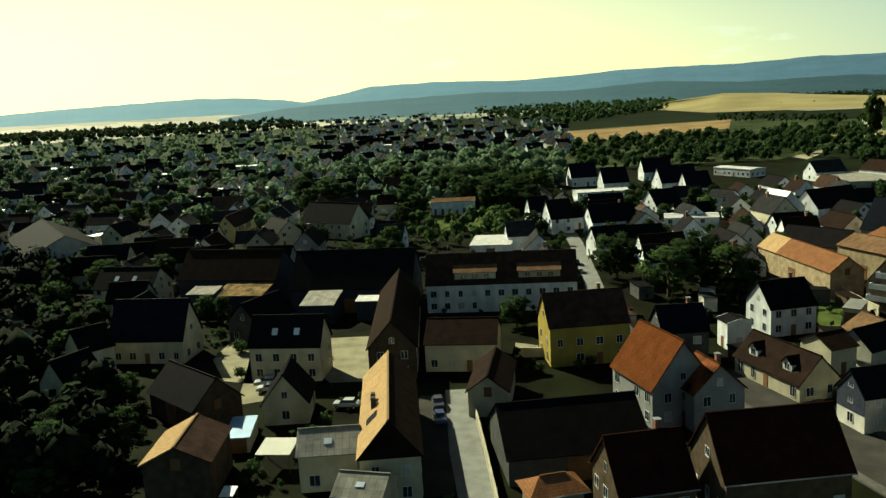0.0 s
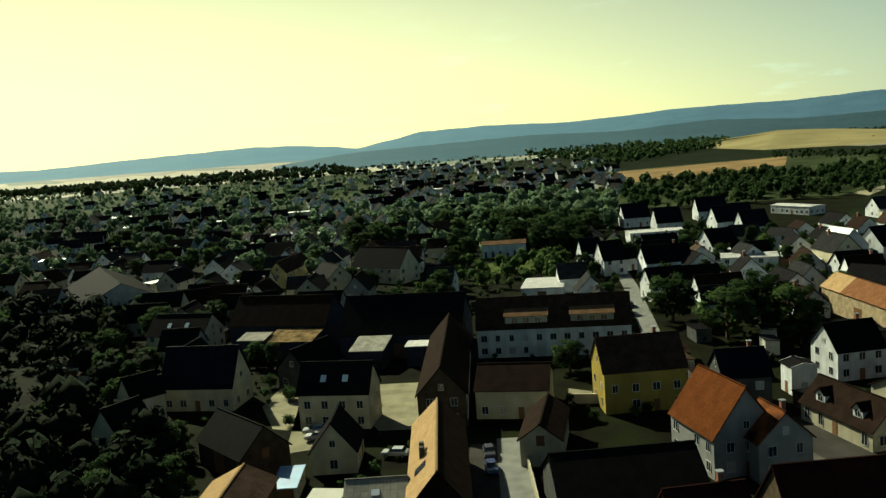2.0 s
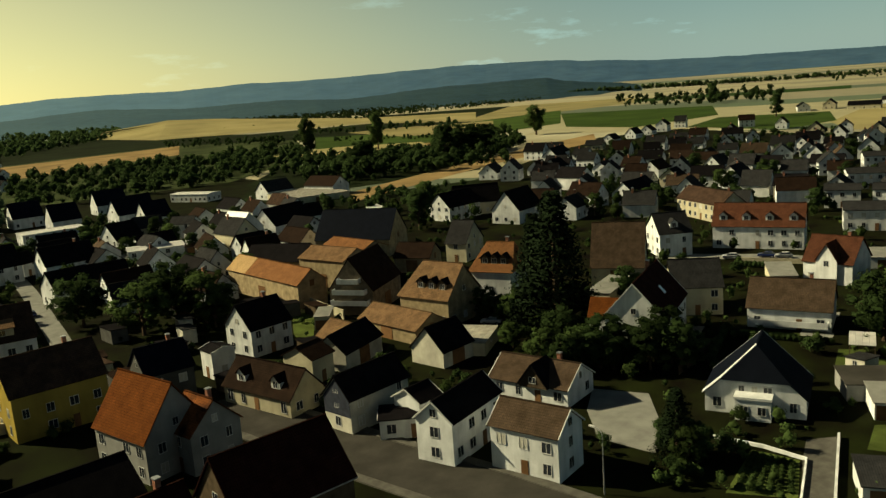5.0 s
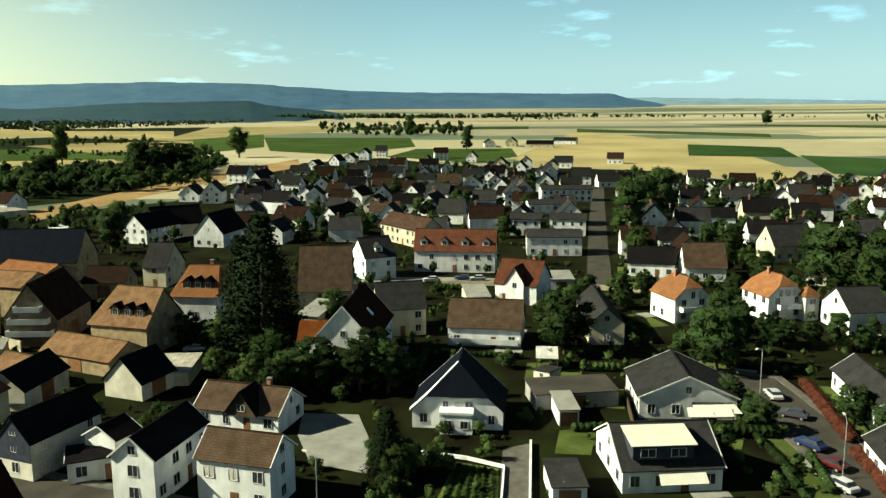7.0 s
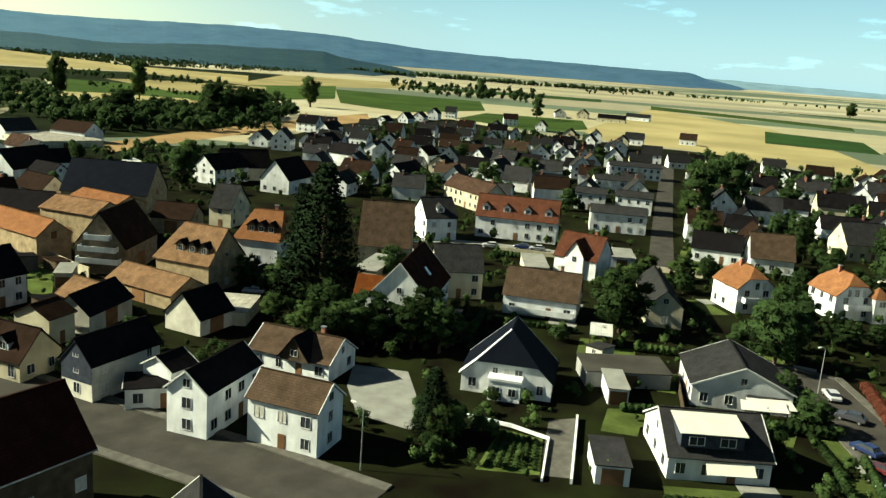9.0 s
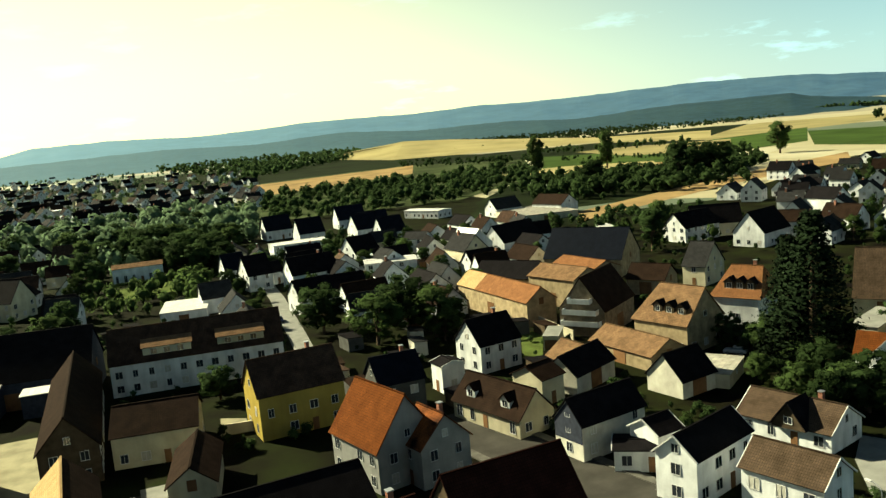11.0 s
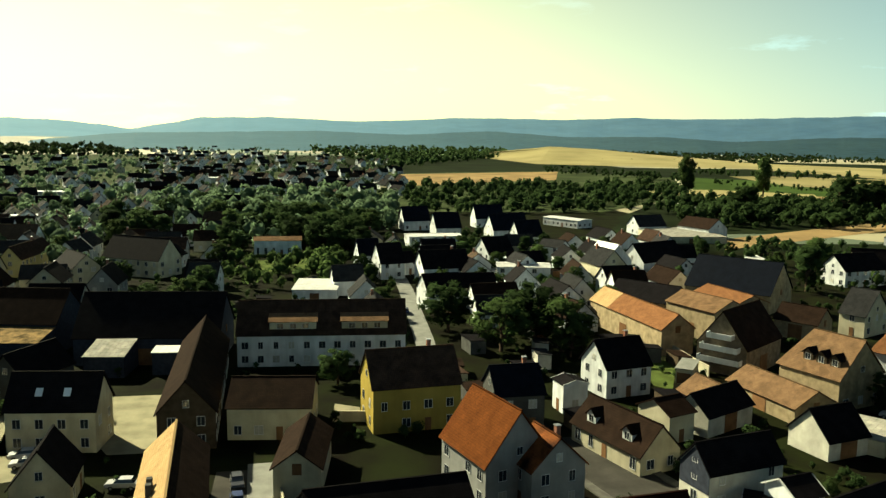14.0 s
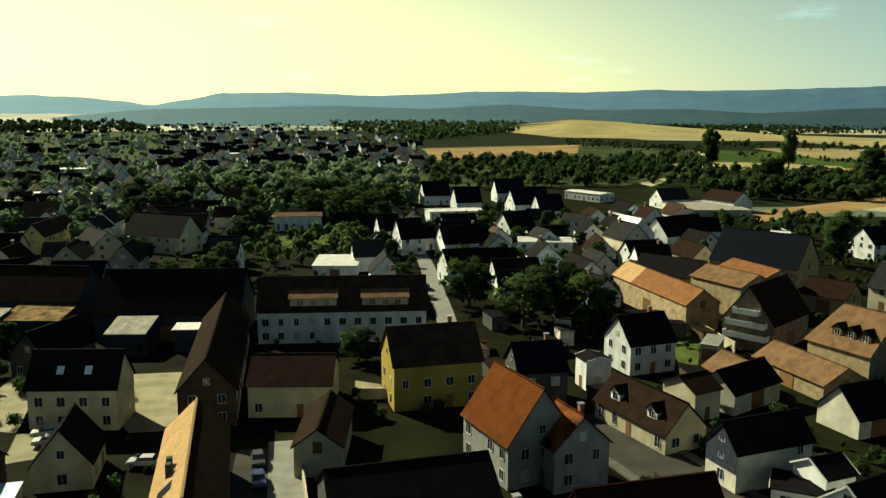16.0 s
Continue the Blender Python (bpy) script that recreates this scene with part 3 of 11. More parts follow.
# ---- plants ----
def leaf_cloud(bm, rnd, centre, rad, n, size):
    """Leaves on and in a clump, mostly facing outwards."""
    for _ in range(n):
        while True:
            v = Vector((rnd.uniform(-1, 1), rnd.uniform(-1, 1), rnd.uniform(-1, 1)))
            if 0.35 < v.length <= 1:
                break
        p = Vector(centre) + Vector((v.x * rad[0], v.y * rad[1], v.z * rad[2]))
        s = size * rnd.uniform(0.6, 1.4)
        nrm = (v.normalized() + Vector((rnd.uniform(-0.4, 0.4), rnd.uniform(-0.4, 0.4), rnd.uniform(-0.2, 0.6)))).normalized()
        a = nrm.orthogonal().normalized()
        b = nrm.cross(a)
        k = rnd.uniform(0, 6.283)
        a, b = a * math.cos(k) + b * math.sin(k), b * math.cos(k) - a * math.sin(k)
        bm.faces.new([bm.verts.new(p + (a * q + b * w) * s) for q, w in ((-1, -0.5), (0.2, -0.7), (1, 0.1), (0, 0.7))])


def core(bm, rnd, centre, rad):
    """The dense inner twigs of a clump."""
    out = bmesh.ops.create_icosphere(bm, subdivisions=1, radius=1.0)
    for v in out["verts"]:
        k = rnd.uniform(0.75, 1.05)
        v.co = Vector(centre) + Vector((v.co.x * rad[0], v.co.y * rad[1], v.co.z * rad[2])) * k


def limb(bm, a, b, r0, r1, k=6):
    a, b = Vector(a), Vector(b)
    d = (b - a).normalized()
    s = d.orthogonal().normalized()
    t = d.cross(s)
    ring = []
    for p, r in ((a, r0), (b, r1)):
        ring.append([bm.verts.new(p + (s * math.cos(6.2832 * i / k) + t * math.sin(6.2832 * i / k)) * r) for i in range(k)])
    for i in range(k):
        bm.faces.new((ring[0][i], ring[0][(i + 1) % k], ring[1][(i + 1) % k], ring[1][i]))


def round_shading(me, centre, flat, seed):
    """Leaves shade as the rounded crown that they fill, with some scatter of their own."""
    k = len(me.vertices)
    co = np.zeros(k * 3)
    me.vertices.foreach_get("co", co)
    nrm = (co.reshape(-1, 3) - np.array(centre)) * np.array((1.0, 1.0, flat))
    nrm /= np.linalg.norm(nrm, axis=1, keepdims=True) + 1e-6
    nrm += np.random.RandomState(seed).normal(size=(k, 3)) * 0.28
    nrm /= np.linalg.norm(nrm, axis=1, keepdims=True) + 1e-6
    me.normals_split_custom_set_from_vertices(nrm.tolist())
    return me


def broadleaf(seed, clumps, wide):
    """Trunk and crown of a tree one metre high, to be scaled."""
    rnd = random.Random(seed)
    tb, cb = bmesh.new(), bmesh.new()
    limb(tb, (0, 0, -0.02), (0.01, 0, 0.35), 0.030, 0.022)
    lean = (rnd.uniform(-0.06, 0.06), rnd.uniform(-0.06, 0.06))
    for i in range(clumps):
        a = 2.4 * i + rnd.uniform(-0.6, 0.6)
        h = 0.20 + 0.72 * rnd.random() ** 0.9
        edge = wide * (math.sin(math.pi * min(0.98, (h - 0.02) / 1.02)) ** 0.7)
        rr = edge * rnd.uniform(0.25, 1.0)
        c = (math.cos(a) * rr + lean[0] * h, math.sin(a) * rr + lean[1] * h, h)
        if i % 4 == 0:
            limb(tb, (0.01, 0, 0.18 + 0.2 * rnd.random()), c, 0.012, 0.004, 4)
        k = rnd.uniform(0.07, 0.15)
        core(cb, rnd, c, (k * 0.7, k * 0.7, k * 0.55))
        leaf_cloud(cb, rnd, c, (k, k, k * 0.8), int(30 + 360 * k), 0.019)
    return mesh_of(tb, "trunk", M.bark), cb


def conifer(seed):
    rnd = random.Random(seed)
    tb, cb = bmesh.new(), bmesh.new()
    limb(tb, (0, 0, -0.02), (0, 0, 0.97), 0.022, 0.003)
    for i in range(46):
        h = 0.07 + 0.90 * i / 46
        r = 0.23 * (1 - h) ** 0.8 * rnd.uniform(0.75, 1.15) + 0.012
        for j in range(7):
            a = 2.4 * i + 6.283 * j / 7 + rnd.uniform(-0.2, 0.2)
            leaf_cloud(cb, rnd, (math.cos(a) * r * 0.66, math.sin(a) * r * 0.66, h - r * 0.18), (r * 0.42 + 0.01, r * 0.42 + 0.01, 0.02), 24, 0.0095)
    return mesh_of(tb, "trunk", M.bark), cb


TREES = []
for seed, clumps, wide, m in ((1, 52, 0.30, M.leaf), (2, 60, 0.38, M.leaf), (3, 50, 0.26, M.leaf_dark), (4, 64, 0.42, M.leaf_dark)):
    tr, cb = broadleaf(seed, clumps, wide)
    TREES.append((tr, round_shading(mesh_of(cb, "crown", m), (0, 0, 0.45), 1.0, seed), "broadleaf tree with a loose green crown"))
for seed in (5, 6):
    tr, cb = conifer(seed)
    TREES.append((tr, round_shading(mesh_of(cb, "crown", M.needle), (0, 0, 0.3), 0.35, seed), "tall dark conifer with drooping branches"))
def bush_mesh(seed, m):
    rnd = random.Random(seed)
    bm = bmesh.new()
    for i in range(9):
        a = 2.4 * i
        leaf_cloud(bm, rnd, (math.cos(a) * 0.36 * rnd.random(), math.sin(a) * 0.36 * rnd.random(), 0.30 + 0.4 * rnd.random()), (0.28, 0.28, 0.3), 60, 0.06)
    return round_shading(mesh_of(bm, "bush", m), (0, 0, 0.3), 1.0, seed)


BUSHES = [bush_mesh(11, M.leaf_dark), bush_mesh(12, M.leaf_dark), bush_mesh(13, M.leaf)]
TREE_RND = random.Random(77)


def tree(kind, x, y, h, wide=1.0):
    tr, cr, label = TREES[kind]
    root = tagged(new("tree"), label, "tree")
    root.matrix_basis = pose(x, y, 0, 0, 0, TREE_RND.uniform(0, 360)) @ Matrix.Diagonal((h * wide, h * wide, h, 1))
    part("trunk", tr, None, root)
    part("crown", cr, None, root)


def bush(kind, x, y, h):
    ob = tagged(new("bush", BUSHES[kind]), "leafy green garden bush", "bush", group="garden bushes")
    ob.matrix_basis = pose(x, y, 0, 0, 0, TREE_RND.uniform(0, 360)) @ Matrix.Diagonal((h * 1.2, h * 1.2, h, 1))


def wood(corners, n, low, high, seed, material, label):
    """Distant trees, hedges and orchards nobody could count: many small crowns of leaf clumps as one object."""
    rnd = np.random.RandomState(seed)
    (x0, y0), (x1, y1), (x2, y2), (x3, y3) = corners
    u, v = rnd.rand(n), rnd.rand(n)
    px = (1 - v) * ((1 - u) * x0 + u * x1) + v * ((1 - u) * x3 + u * x2)
    py = (1 - v) * ((1 - u) * y0 + u * y1) + v * ((1 - u) * y3 + u * y2)
    keep = np.ones(n, bool)
    for hx, hy, c, s, a, b in FOOT:
        dx, dy = px - hx, py - hy
        keep &= ~((np.abs(c * dx + s * dy) < a) & (np.abs(c * dy - s * dx) < b))
    px, py = px[keep], py[keep]
    n = len(px)
    k = 20 if np.hypot(px, py).min() > 600 else 60 if np.hypot(px, py).min() > 180 else 84
    small = {20: 1.35, 60: 0.85, 84: 0.62}[k]
    h = rnd.uniform(low, high, n) * rnd.choice([0.6, 0.85, 1.0, 1.15], n)
    d = rnd.normal(size=(n, k, 3))
    d /= np.linalg.norm(d, axis=2, keepdims=True)
    lump = rnd.normal(size=(n, 5, 3))
    lump /= np.linalg.norm(lump, axis=2, keepdims=True)
    d = d * rnd.uniform(0.30, 0.58, (n, k, 1)) + 0.5 * lump[np.arange(n)[:, None], rnd.randint(0, 5, (n, k))]      # each crown is a handful of clumps
    c = np.stack([px[:, None] + d[..., 0] * h[:, None] * 0.40, py[:, None] + d[..., 1] * h[:, None] * 0.40, h[:, None] * (0.52 + 0.46 * d[..., 2])], 2)
    face = d + rnd.normal(size=(n, k, 3)) * 0.3
    s1 = np.cross(face, rnd.normal(size=(n, k, 3)))
    s1 *= (h[:, None] * small * rnd.uniform(0.07, 0.15, (n, k)) / (np.linalg.norm(s1, axis=2) + 1e-6))[..., None]
    s2 = np.cross(face, s1)
    s2 *= (h[:, None] * small * rnd.uniform(0.07, 0.14, (n, k)) / (np.linalg.norm(s2, axis=2) + 1e-6))[..., None]
    far_r = np.maximum(0, np.hypot(px, py) - 1700) / 3100
    c[..., 2] += (34.0 * far_r ** 1.5)[:, None]
    quad = np.stack([c - s1, c - s2, c + s1, c + s2], 2).reshape(-1, 3)
    # the dense inside of each crown
    ring = np.array([(0, 0, 1), (1, 0, 0.25), (0.31, 0.95, 0.25), (-0.81, 0.59, 0.25), (-0.81, -0.59, 0.25), (0.31, -0.95, 0.25), (0, 0, -0.9)])
    body = ring[None] * (rnd.uniform(0.7, 1.15, (n, 7, 1)) * h[:, None, None] * np.array((0.31, 0.31, 0.36)))
    body += np.stack([px, py, h * 0.5 + 34.0 * far_r ** 1.5], 1)[:, None]
    tri = np.array([(0, 1, 2), (0, 2, 3), (0, 3, 4), (0, 4, 5), (0, 5, 1), (6, 2, 1), (6, 3, 2), (6, 4, 3), (6, 5, 4), (6, 1, 5)])
    tris = (len(quad) + np.arange(n)[:, None, None] * 7 + tri[None]).reshape(-1, 3)
    me = bpy.data.meshes.new("woodland")
    me.from_pydata(np.concatenate([quad, body.reshape(-1, 3)]).tolist(), [], np.arange(len(quad)).reshape(-1, 4).tolist() + tris.tolist())
    me.materials.append(material)
    soft = np.concatenate([np.repeat(d + rnd.normal(size=d.shape) * 0.22 + (0, 0, 0.1), 4, axis=1).reshape(-1, 3), np.tile(ring, (n, 1))])
    me.normals_split_custom_set_from_vertices((soft / (np.linalg.norm(soft, axis=1, keepdims=True) + 1e-6)).tolist())
    tagged(new("woodland", me), label, "trees", kind="stuff")


# ---- small buildings, cars, garden things ----
def flat_box(x, y, yaw, L, W, h, wall, roof, label, name="shed", door=True, rise=0.29):
    root = tagged(new(name), label, name.replace("_", " "))
    root.matrix_basis = pose(x, y, 0, 0, 0, yaw)
    FOOT.append((x, y, math.cos(radians(yaw)), math.sin(radians(yaw)), L / 2 + 1, W / 2 + 1))
    bm = box(bmesh.new(), -L / 2, -W / 2, 0, L / 2, W / 2, h - 0.12)
    for v in bm.verts:
        if v.co.z > 0.1 and v.co.y > 0:
            v.co.z += rise - 0.1
    part("wall", bm, wall, root)
    bm = bmesh.new()
    slab(bm, ((-L / 2 - 0.2, -W / 2 - 0.2, h - 0.04), (L / 2 + 0.2, -W / 2 - 0.2, h - 0.04), (L / 2 + 0.2, W / 2 + 0.2, h - 0.04 + rise), (-L / 2 - 0.2, W / 2 + 0.2, h - 0.04 + rise)), 0.14, (1, 0, 0))
    part("roof", bm, roof, root)
    if door and h > 2.2:
        part("garage_door", box(bmesh.new(), -min(1.3, L / 2 - 0.2), -W / 2 - 0.05, 0.05, min(1.3, L / 2 - 0.2), -W / 2 + 0.02, 2.1), M.door, root)
        window(root, L / 2, 0, 1.6, 90, 0.8, 0.7)
    return root


def carport(x, y, yaw, L, W, h, roof, label):
    root = tagged(new("carport"), label, "carport")
    root.matrix_basis = pose(x, y, 0, 0, 0, yaw)
    for sx in (-1, 1):
        for sy in (-1, 1):
            cx, cy = sx * (L / 2 - 0.15), sy * (W / 2 - 0.15)
            part("post", box(bmesh.new(), cx - 0.06, cy - 0.06, 0, cx + 0.06, cy + 0.06, h), M.bark, root)
    bm = bmesh.new()
    slab(bm, ((-L / 2, -W / 2, h + 0.1), (L / 2, -W / 2, h + 0.1), (L / 2, W / 2, h + 0.45), (-L / 2, W / 2, h + 0.45)), 0.1, (1, 0, 0))
    part("roof", bm, roof, root)


def car_parts():
    prof = ((-2.1, 0.35), (-2.15, 0.75), (-1.95, 0.92), (-1.0, 1.0), (1.75, 1.02), (2.1, 0.85), (2.12, 0.4))
    bm = bmesh.new()
    a = [bm.verts.new((px, -0.86, pz)) for px, pz in prof]
    b = [bm.verts.new((px, 0.86, pz)) for px, pz in prof]
    bm.faces.new(a)
    bm.faces.new(b[::-1])
    for i in range(7):
        bm.faces.new((a[i], b[i], b[(i + 1) % 7], a[(i + 1) % 7]))
    bmesh.ops.recalc_face_normals(bm, faces=bm.faces)
    bmesh.ops.bevel(bm, geom=bm.edges[:], offset=0.07, segments=1, affect="EDGES")
    body = bm
    cab = bmesh.new()
    lo = [cab.verts.new(p) for p in ((-1.05, -0.78, 0.98), (1.7, -0.78, 0.98), (1.7, 0.78, 0.98), (-1.05, 0.78, 0.98))]
    hi = [cab.verts.new(p) for p in ((-0.35, -0.62, 1.42), (1.25, -0.62, 1.42), (1.25, 0.62, 1.42), (-0.35, 0.62, 1.42))]
    for i in range(4):
        cab.faces.new((lo[i], lo[(i + 1) % 4], hi[(i + 1) % 4], hi[i]))
    cab.faces.new(hi)
    roof = box(bmesh.new(), -0.36, -0.63, 1.41, 1.26, 0.63, 1.46)
    wheel = bmesh.new()
    bmesh.ops.create_cone(wheel, cap_ends=True, segments=14, radius1=0.31, radius2=0.31, depth=0.22, matrix=Matrix.Rotation(radians(90), 4, "X"))
    rim = bmesh.new()
    bmesh.ops.create_cone(rim, cap_ends=True, segments=10, radius1=0.2, radius2=0.17, depth=0.25, matrix=Matrix.Rotation(radians(90), 4, "X"))
    return body, mesh_of(cab, "cabin_glass", M.glass), roof, mesh_of(wheel, "wheel", M.rubber), mesh_of(rim, "rim", M.metal)


CAR_BODY, CAR_GLASS, CAR_ROOF, CAR_WHEEL, CAR_RIM = car_parts()


def car(x, y, yaw, paint, label):
    root = tagged(new("car"), label, "car")
    root.matrix_basis = pose(x, y, 0.1, 0, 0, yaw)
    part("body", CAR_BODY.copy(), paint, root)
    part("cabin_glass", CAR_GLASS, None, root)
    part("roof", CAR_ROOF.copy(), paint, root)
    for wx in (-1.3, 1.3):
        for wy in (-0.78, 0.78):
            w = part("wheel", CAR_WHEEL, None, root, at=Matrix.Translation((wx, wy, 0.31)))
            part("rim", CAR_RIM, None, w)


def hedge(pts, width, h, material, label):
    """A clipped hedge along a line: a core with leaves all over it."""
    rnd = random.Random(int(pts[0][0] * 7 + pts[0][1]))
    bm = bmesh.new()
    for p, q in zip(pts, pts[1:]):
        p, q = Vector(p), Vector(q)
        n = max(1, int((q - p).length / 0.9))
        for i in range(n):
            c = p.lerp(q, (i + 0.5) / n)
            core(bm, rnd, (c.x, c.y, h * 0.48), (width * 0.6, width * 0.6, h * 0.5))
            leaf_cloud(bm, rnd, (c.x, c.y, h * 0.5), (width * 0.62, width * 0.62, h * 0.52), 90, 0.13)
    tagged(new("hedge", mesh_of(bm, "hedge", material)), label, "hedge")


def low_wall(pts, h, thick, material, label, name="garden_wall"):
    bm = bmesh.new()
    rows = []
    for i, p in enumerate(pts):
        a, b = Vector(pts[max(0, i - 1)]), Vector(pts[min(len(pts) - 1, i + 1)])
        d = (b - a).normalized()
        nn = Vector((-d.y, d.x)) * thick / 2
        rows.append([bm.verts.new((p[0] + s * nn.x, p[1] + s * nn.y, z)) for s, z in ((1, 0), (1, h), (-1, h), (-1, 0))])
    for q, r in zip(rows, rows[1:]):
        for i in range(4):
            bm.faces.new((q[i], q[(i + 1) % 4], r[(i + 1) % 4], r[i]))
    bm.faces.new(rows[0][::-1])
    bm.faces.new(rows[-1])
    bmesh.ops.recalc_face_normals(bm, faces=bm.faces)
    tagged(new(name, mesh_of(bm, name, material)), label, "wall")


def street_lamp(x, y, yaw, h=8.0):
    root = tagged(new("street_lamp"), "tall grey street lamp with a curved arm", "street lamp", group="street lamps")
    root.matrix_basis = pose(x, y, 0, 0, 0, yaw)
    bm = bmesh.new()
    limb(bm, (0, 0, 0), (0, 0, h - 0.8), 0.09, 0.06)
    part("pole", bm, M.metal, root)
    bm = bmesh.new()
    pts = [(1.3 * (1 - math.cos(a)), 0, h - 0.8 + 0.8 * math.sin(a)) for a in (0, 0.4, 0.8, 1.2, 1.57)]
    for p, q in zip(pts, pts[1:]):
        limb(bm, p, q, 0.05, 0.045, 5)
    part("arm", bm, M.metal, root)
    part("lamp_head", box(bmesh.new(), 1.2, -0.14, h - 0.1, 1.9, 0.14, h + 0.06), M.frame, root)


def awning(root, corners, label):
    """A cloth awning stretched between four world points, fixed to a house, with its front bar."""
    inv = root.matrix_basis.inverted()
    bm = bmesh.new()
    slab(bm, corners, 0.04, Vector(corners[1]) - Vector(corners[0]))
    a = part("awning", bm, M.awning, root, label, at=inv)
    bm = bmesh.new()
    limb(bm, corners[0], corners[1], 0.06, 0.06)
    part("front_bar", bm, M.frame, a)


def flat_dormer(root, corners, depth, label):
    """A broad dormer with a dark front, two windows and a cloth-covered flat roof; corners: its roof in the world."""
    inv = root.matrix_basis.inverted()
    a, b2, c, d = (inv @ Vector(q) for q in corners)
    x0, x1 = sorted((a.x, b2.x))
    y0, y1 = sorted((a.y, c.y))
    bm = box(bmesh.new(), x0 + 0.3, y0 + 0.35, a.z - depth, x1 - 0.3, y1, a.z - 0.12)
    dm = part("dormer", bm, M.slate_and_shade_wall, root)
    for k in (0.27, 0.73):
        part("dormer_window", WINDOW_FAR, None, dm, at=Matrix.Translation((x0 + (x1 - x0) * k, y0 + 0.35, a.z - depth * 0.55)) @ Matrix.Diagonal((1.9, 1, 1.1, 1)))
    bm = bmesh.new()
    slab(bm, ((x0, y0, a.z), (x1, y0, a.z), (x1, y1, c.z), (x0, y1, c.z)), 0.08, (1, 0, 0))
    part("dormer_roof", bm, M.awning, dm, label)


def gable_cladding(root, L, W, he, hr, low, material):
    """Slates on the gable end at -x, above the ground floor."""
    x0, y1, z1 = -L / 2 + 0.3, W / 2 - 0.45, he + 0.1
    bm = bmesh.new()
    a = [bm.verts.new((x0 - 0.07, py, pz)) for py, pz in ((-y1, low), (y1, low), (y1, z1), (0, hr - 0.45), (-y1, z1))]
    c = [bm.verts.new((x0 + 0.03, v.co.y, v.co.z)) for v in a]
    bm.faces.new(a)
    bm.faces.new(c[::-1])
    for k in range(5):
        bm.faces.new((a[k], c[k], c[(k + 1) % 5], a[(k + 1) % 5]))
    bmesh.ops.recalc_face_normals(bm, faces=bm.faces)
    part("slate_cladding", bm, material, root)


def roof_pane(root, x0, x1, y0, y1, W, he, hr):
    """A dark roof window let into the slope on the -y side."""
    z0, z1 = (hr - (hr - he) * abs(q) / (W / 2) + 0.12 for q in (y0, y1))
    bm = bmesh.new()
    slab(bm, ((x0, y0, z0), (x1, y0, z0), (x1, y1, z1), (x0, y1, z1)), 0.12, (1, 0, 0))
    return part("roof_window", bm, M.glass, root, "dark roof window")


def newer_tiles(root, x0, x1, W, he, hr, material):
    """A stretch of paler tiles on the front slope between two places along the ridge."""
    bm = bmesh.new()
    slab(bm, ((x0, -W / 2 - 0.03, he + 0.05), (x1, -W / 2 - 0.03, he + 0.05), (x1, -0.15, hr + 0.0), (x0, -0.15, hr + 0.0)), 0.1, (1, 0, 0))
    part("newer_tiles", bm, material, root)


def verge(root, L, W, he, hr, hip, half, wide):
    """White bands at the -x half-hipped end paint sunlight onto the back slope's edge."""
    x0, y1 = -L / 2 - 0.04, W / 2 * (1 - half / (hr - he))
    bm = bmesh.new()
    slab(bm, ((x0, W / 2, he + 0.06), (x0 + wide, W / 2, he + 0.06), (x0 + wide, y1, he + half + 0.06), (x0, y1, he + half + 0.06)), 0.1, (0, 1, 0))
    part("verge", bm, M.white, root)
    bm = bmesh.new()
    slab(bm, ((x0, y1, he + half + 0.06), (x0 + wide, y1, he + half + 0.06), (x0 + hip + wide * 0.7, 0.05, hr + 0.06), (x0 + hip, 0.05, hr + 0.06)), 0.1, (0, 1, 0))
    part("verge", bm, M.white, root)


# ---- ground, fields, hills ----
def sheet(name, pts, z, material, label, category):
    bm = bmesh.new()
    bm.faces.new([bm.verts.new((px, py, z)) for px, py in pts])
    bmesh.ops.recalc_face_normals(bm, faces=bm.faces)
    if next(iter(bm.faces)).normal.z < 0:
        bmesh.ops.reverse_faces(bm, faces=bm.faces)
    if category in ("yard", "driveway"):
        xs, ys = [q[0] for q in pts], [q[1] for q in pts]
        FOOT.append(((min(xs) + max(xs)) / 2, (min(ys) + max(ys)) / 2, 1.0, 0.0, (max(xs) - min(xs)) * 0.42, (max(ys) - min(ys)) * 0.42))
    return tagged(new(name, mesh_of(bm, name, material)), label, category, kind="structure")


def rising_field(low, high, material, label):
    """A field on a slope between its lower and its upper edge, on a bank that falls away behind."""
    bm = bmesh.new()
    rows = []
    for a, b in zip(low, high):
        a, b = Vector(a), Vector(b)
        row = []
        for i in range(9):
            q = a.lerp(b, i / 8)
            q.z = a.z + (b.z - a.z) * (i / 8) ** 1.3
            row.append(bm.verts.new(q))
        row.append(bm.verts.new((b.x * 1.03, b.y * 1.03, -1.0)))
        rows.append(row)
    for q, r in zip(rows, rows[1:]):
        for i in range(9):
            bm.faces.new((q[i], q[i + 1], r[i + 1], r[i]))
    bm.faces.new(rows[0])
    bm.faces.new(rows[-1])
    bmesh.ops.recalc_face_normals(bm, faces=bm.faces)
    tagged(new("field", mesh_of(bm, "field", material)), label, "field", kind="structure")


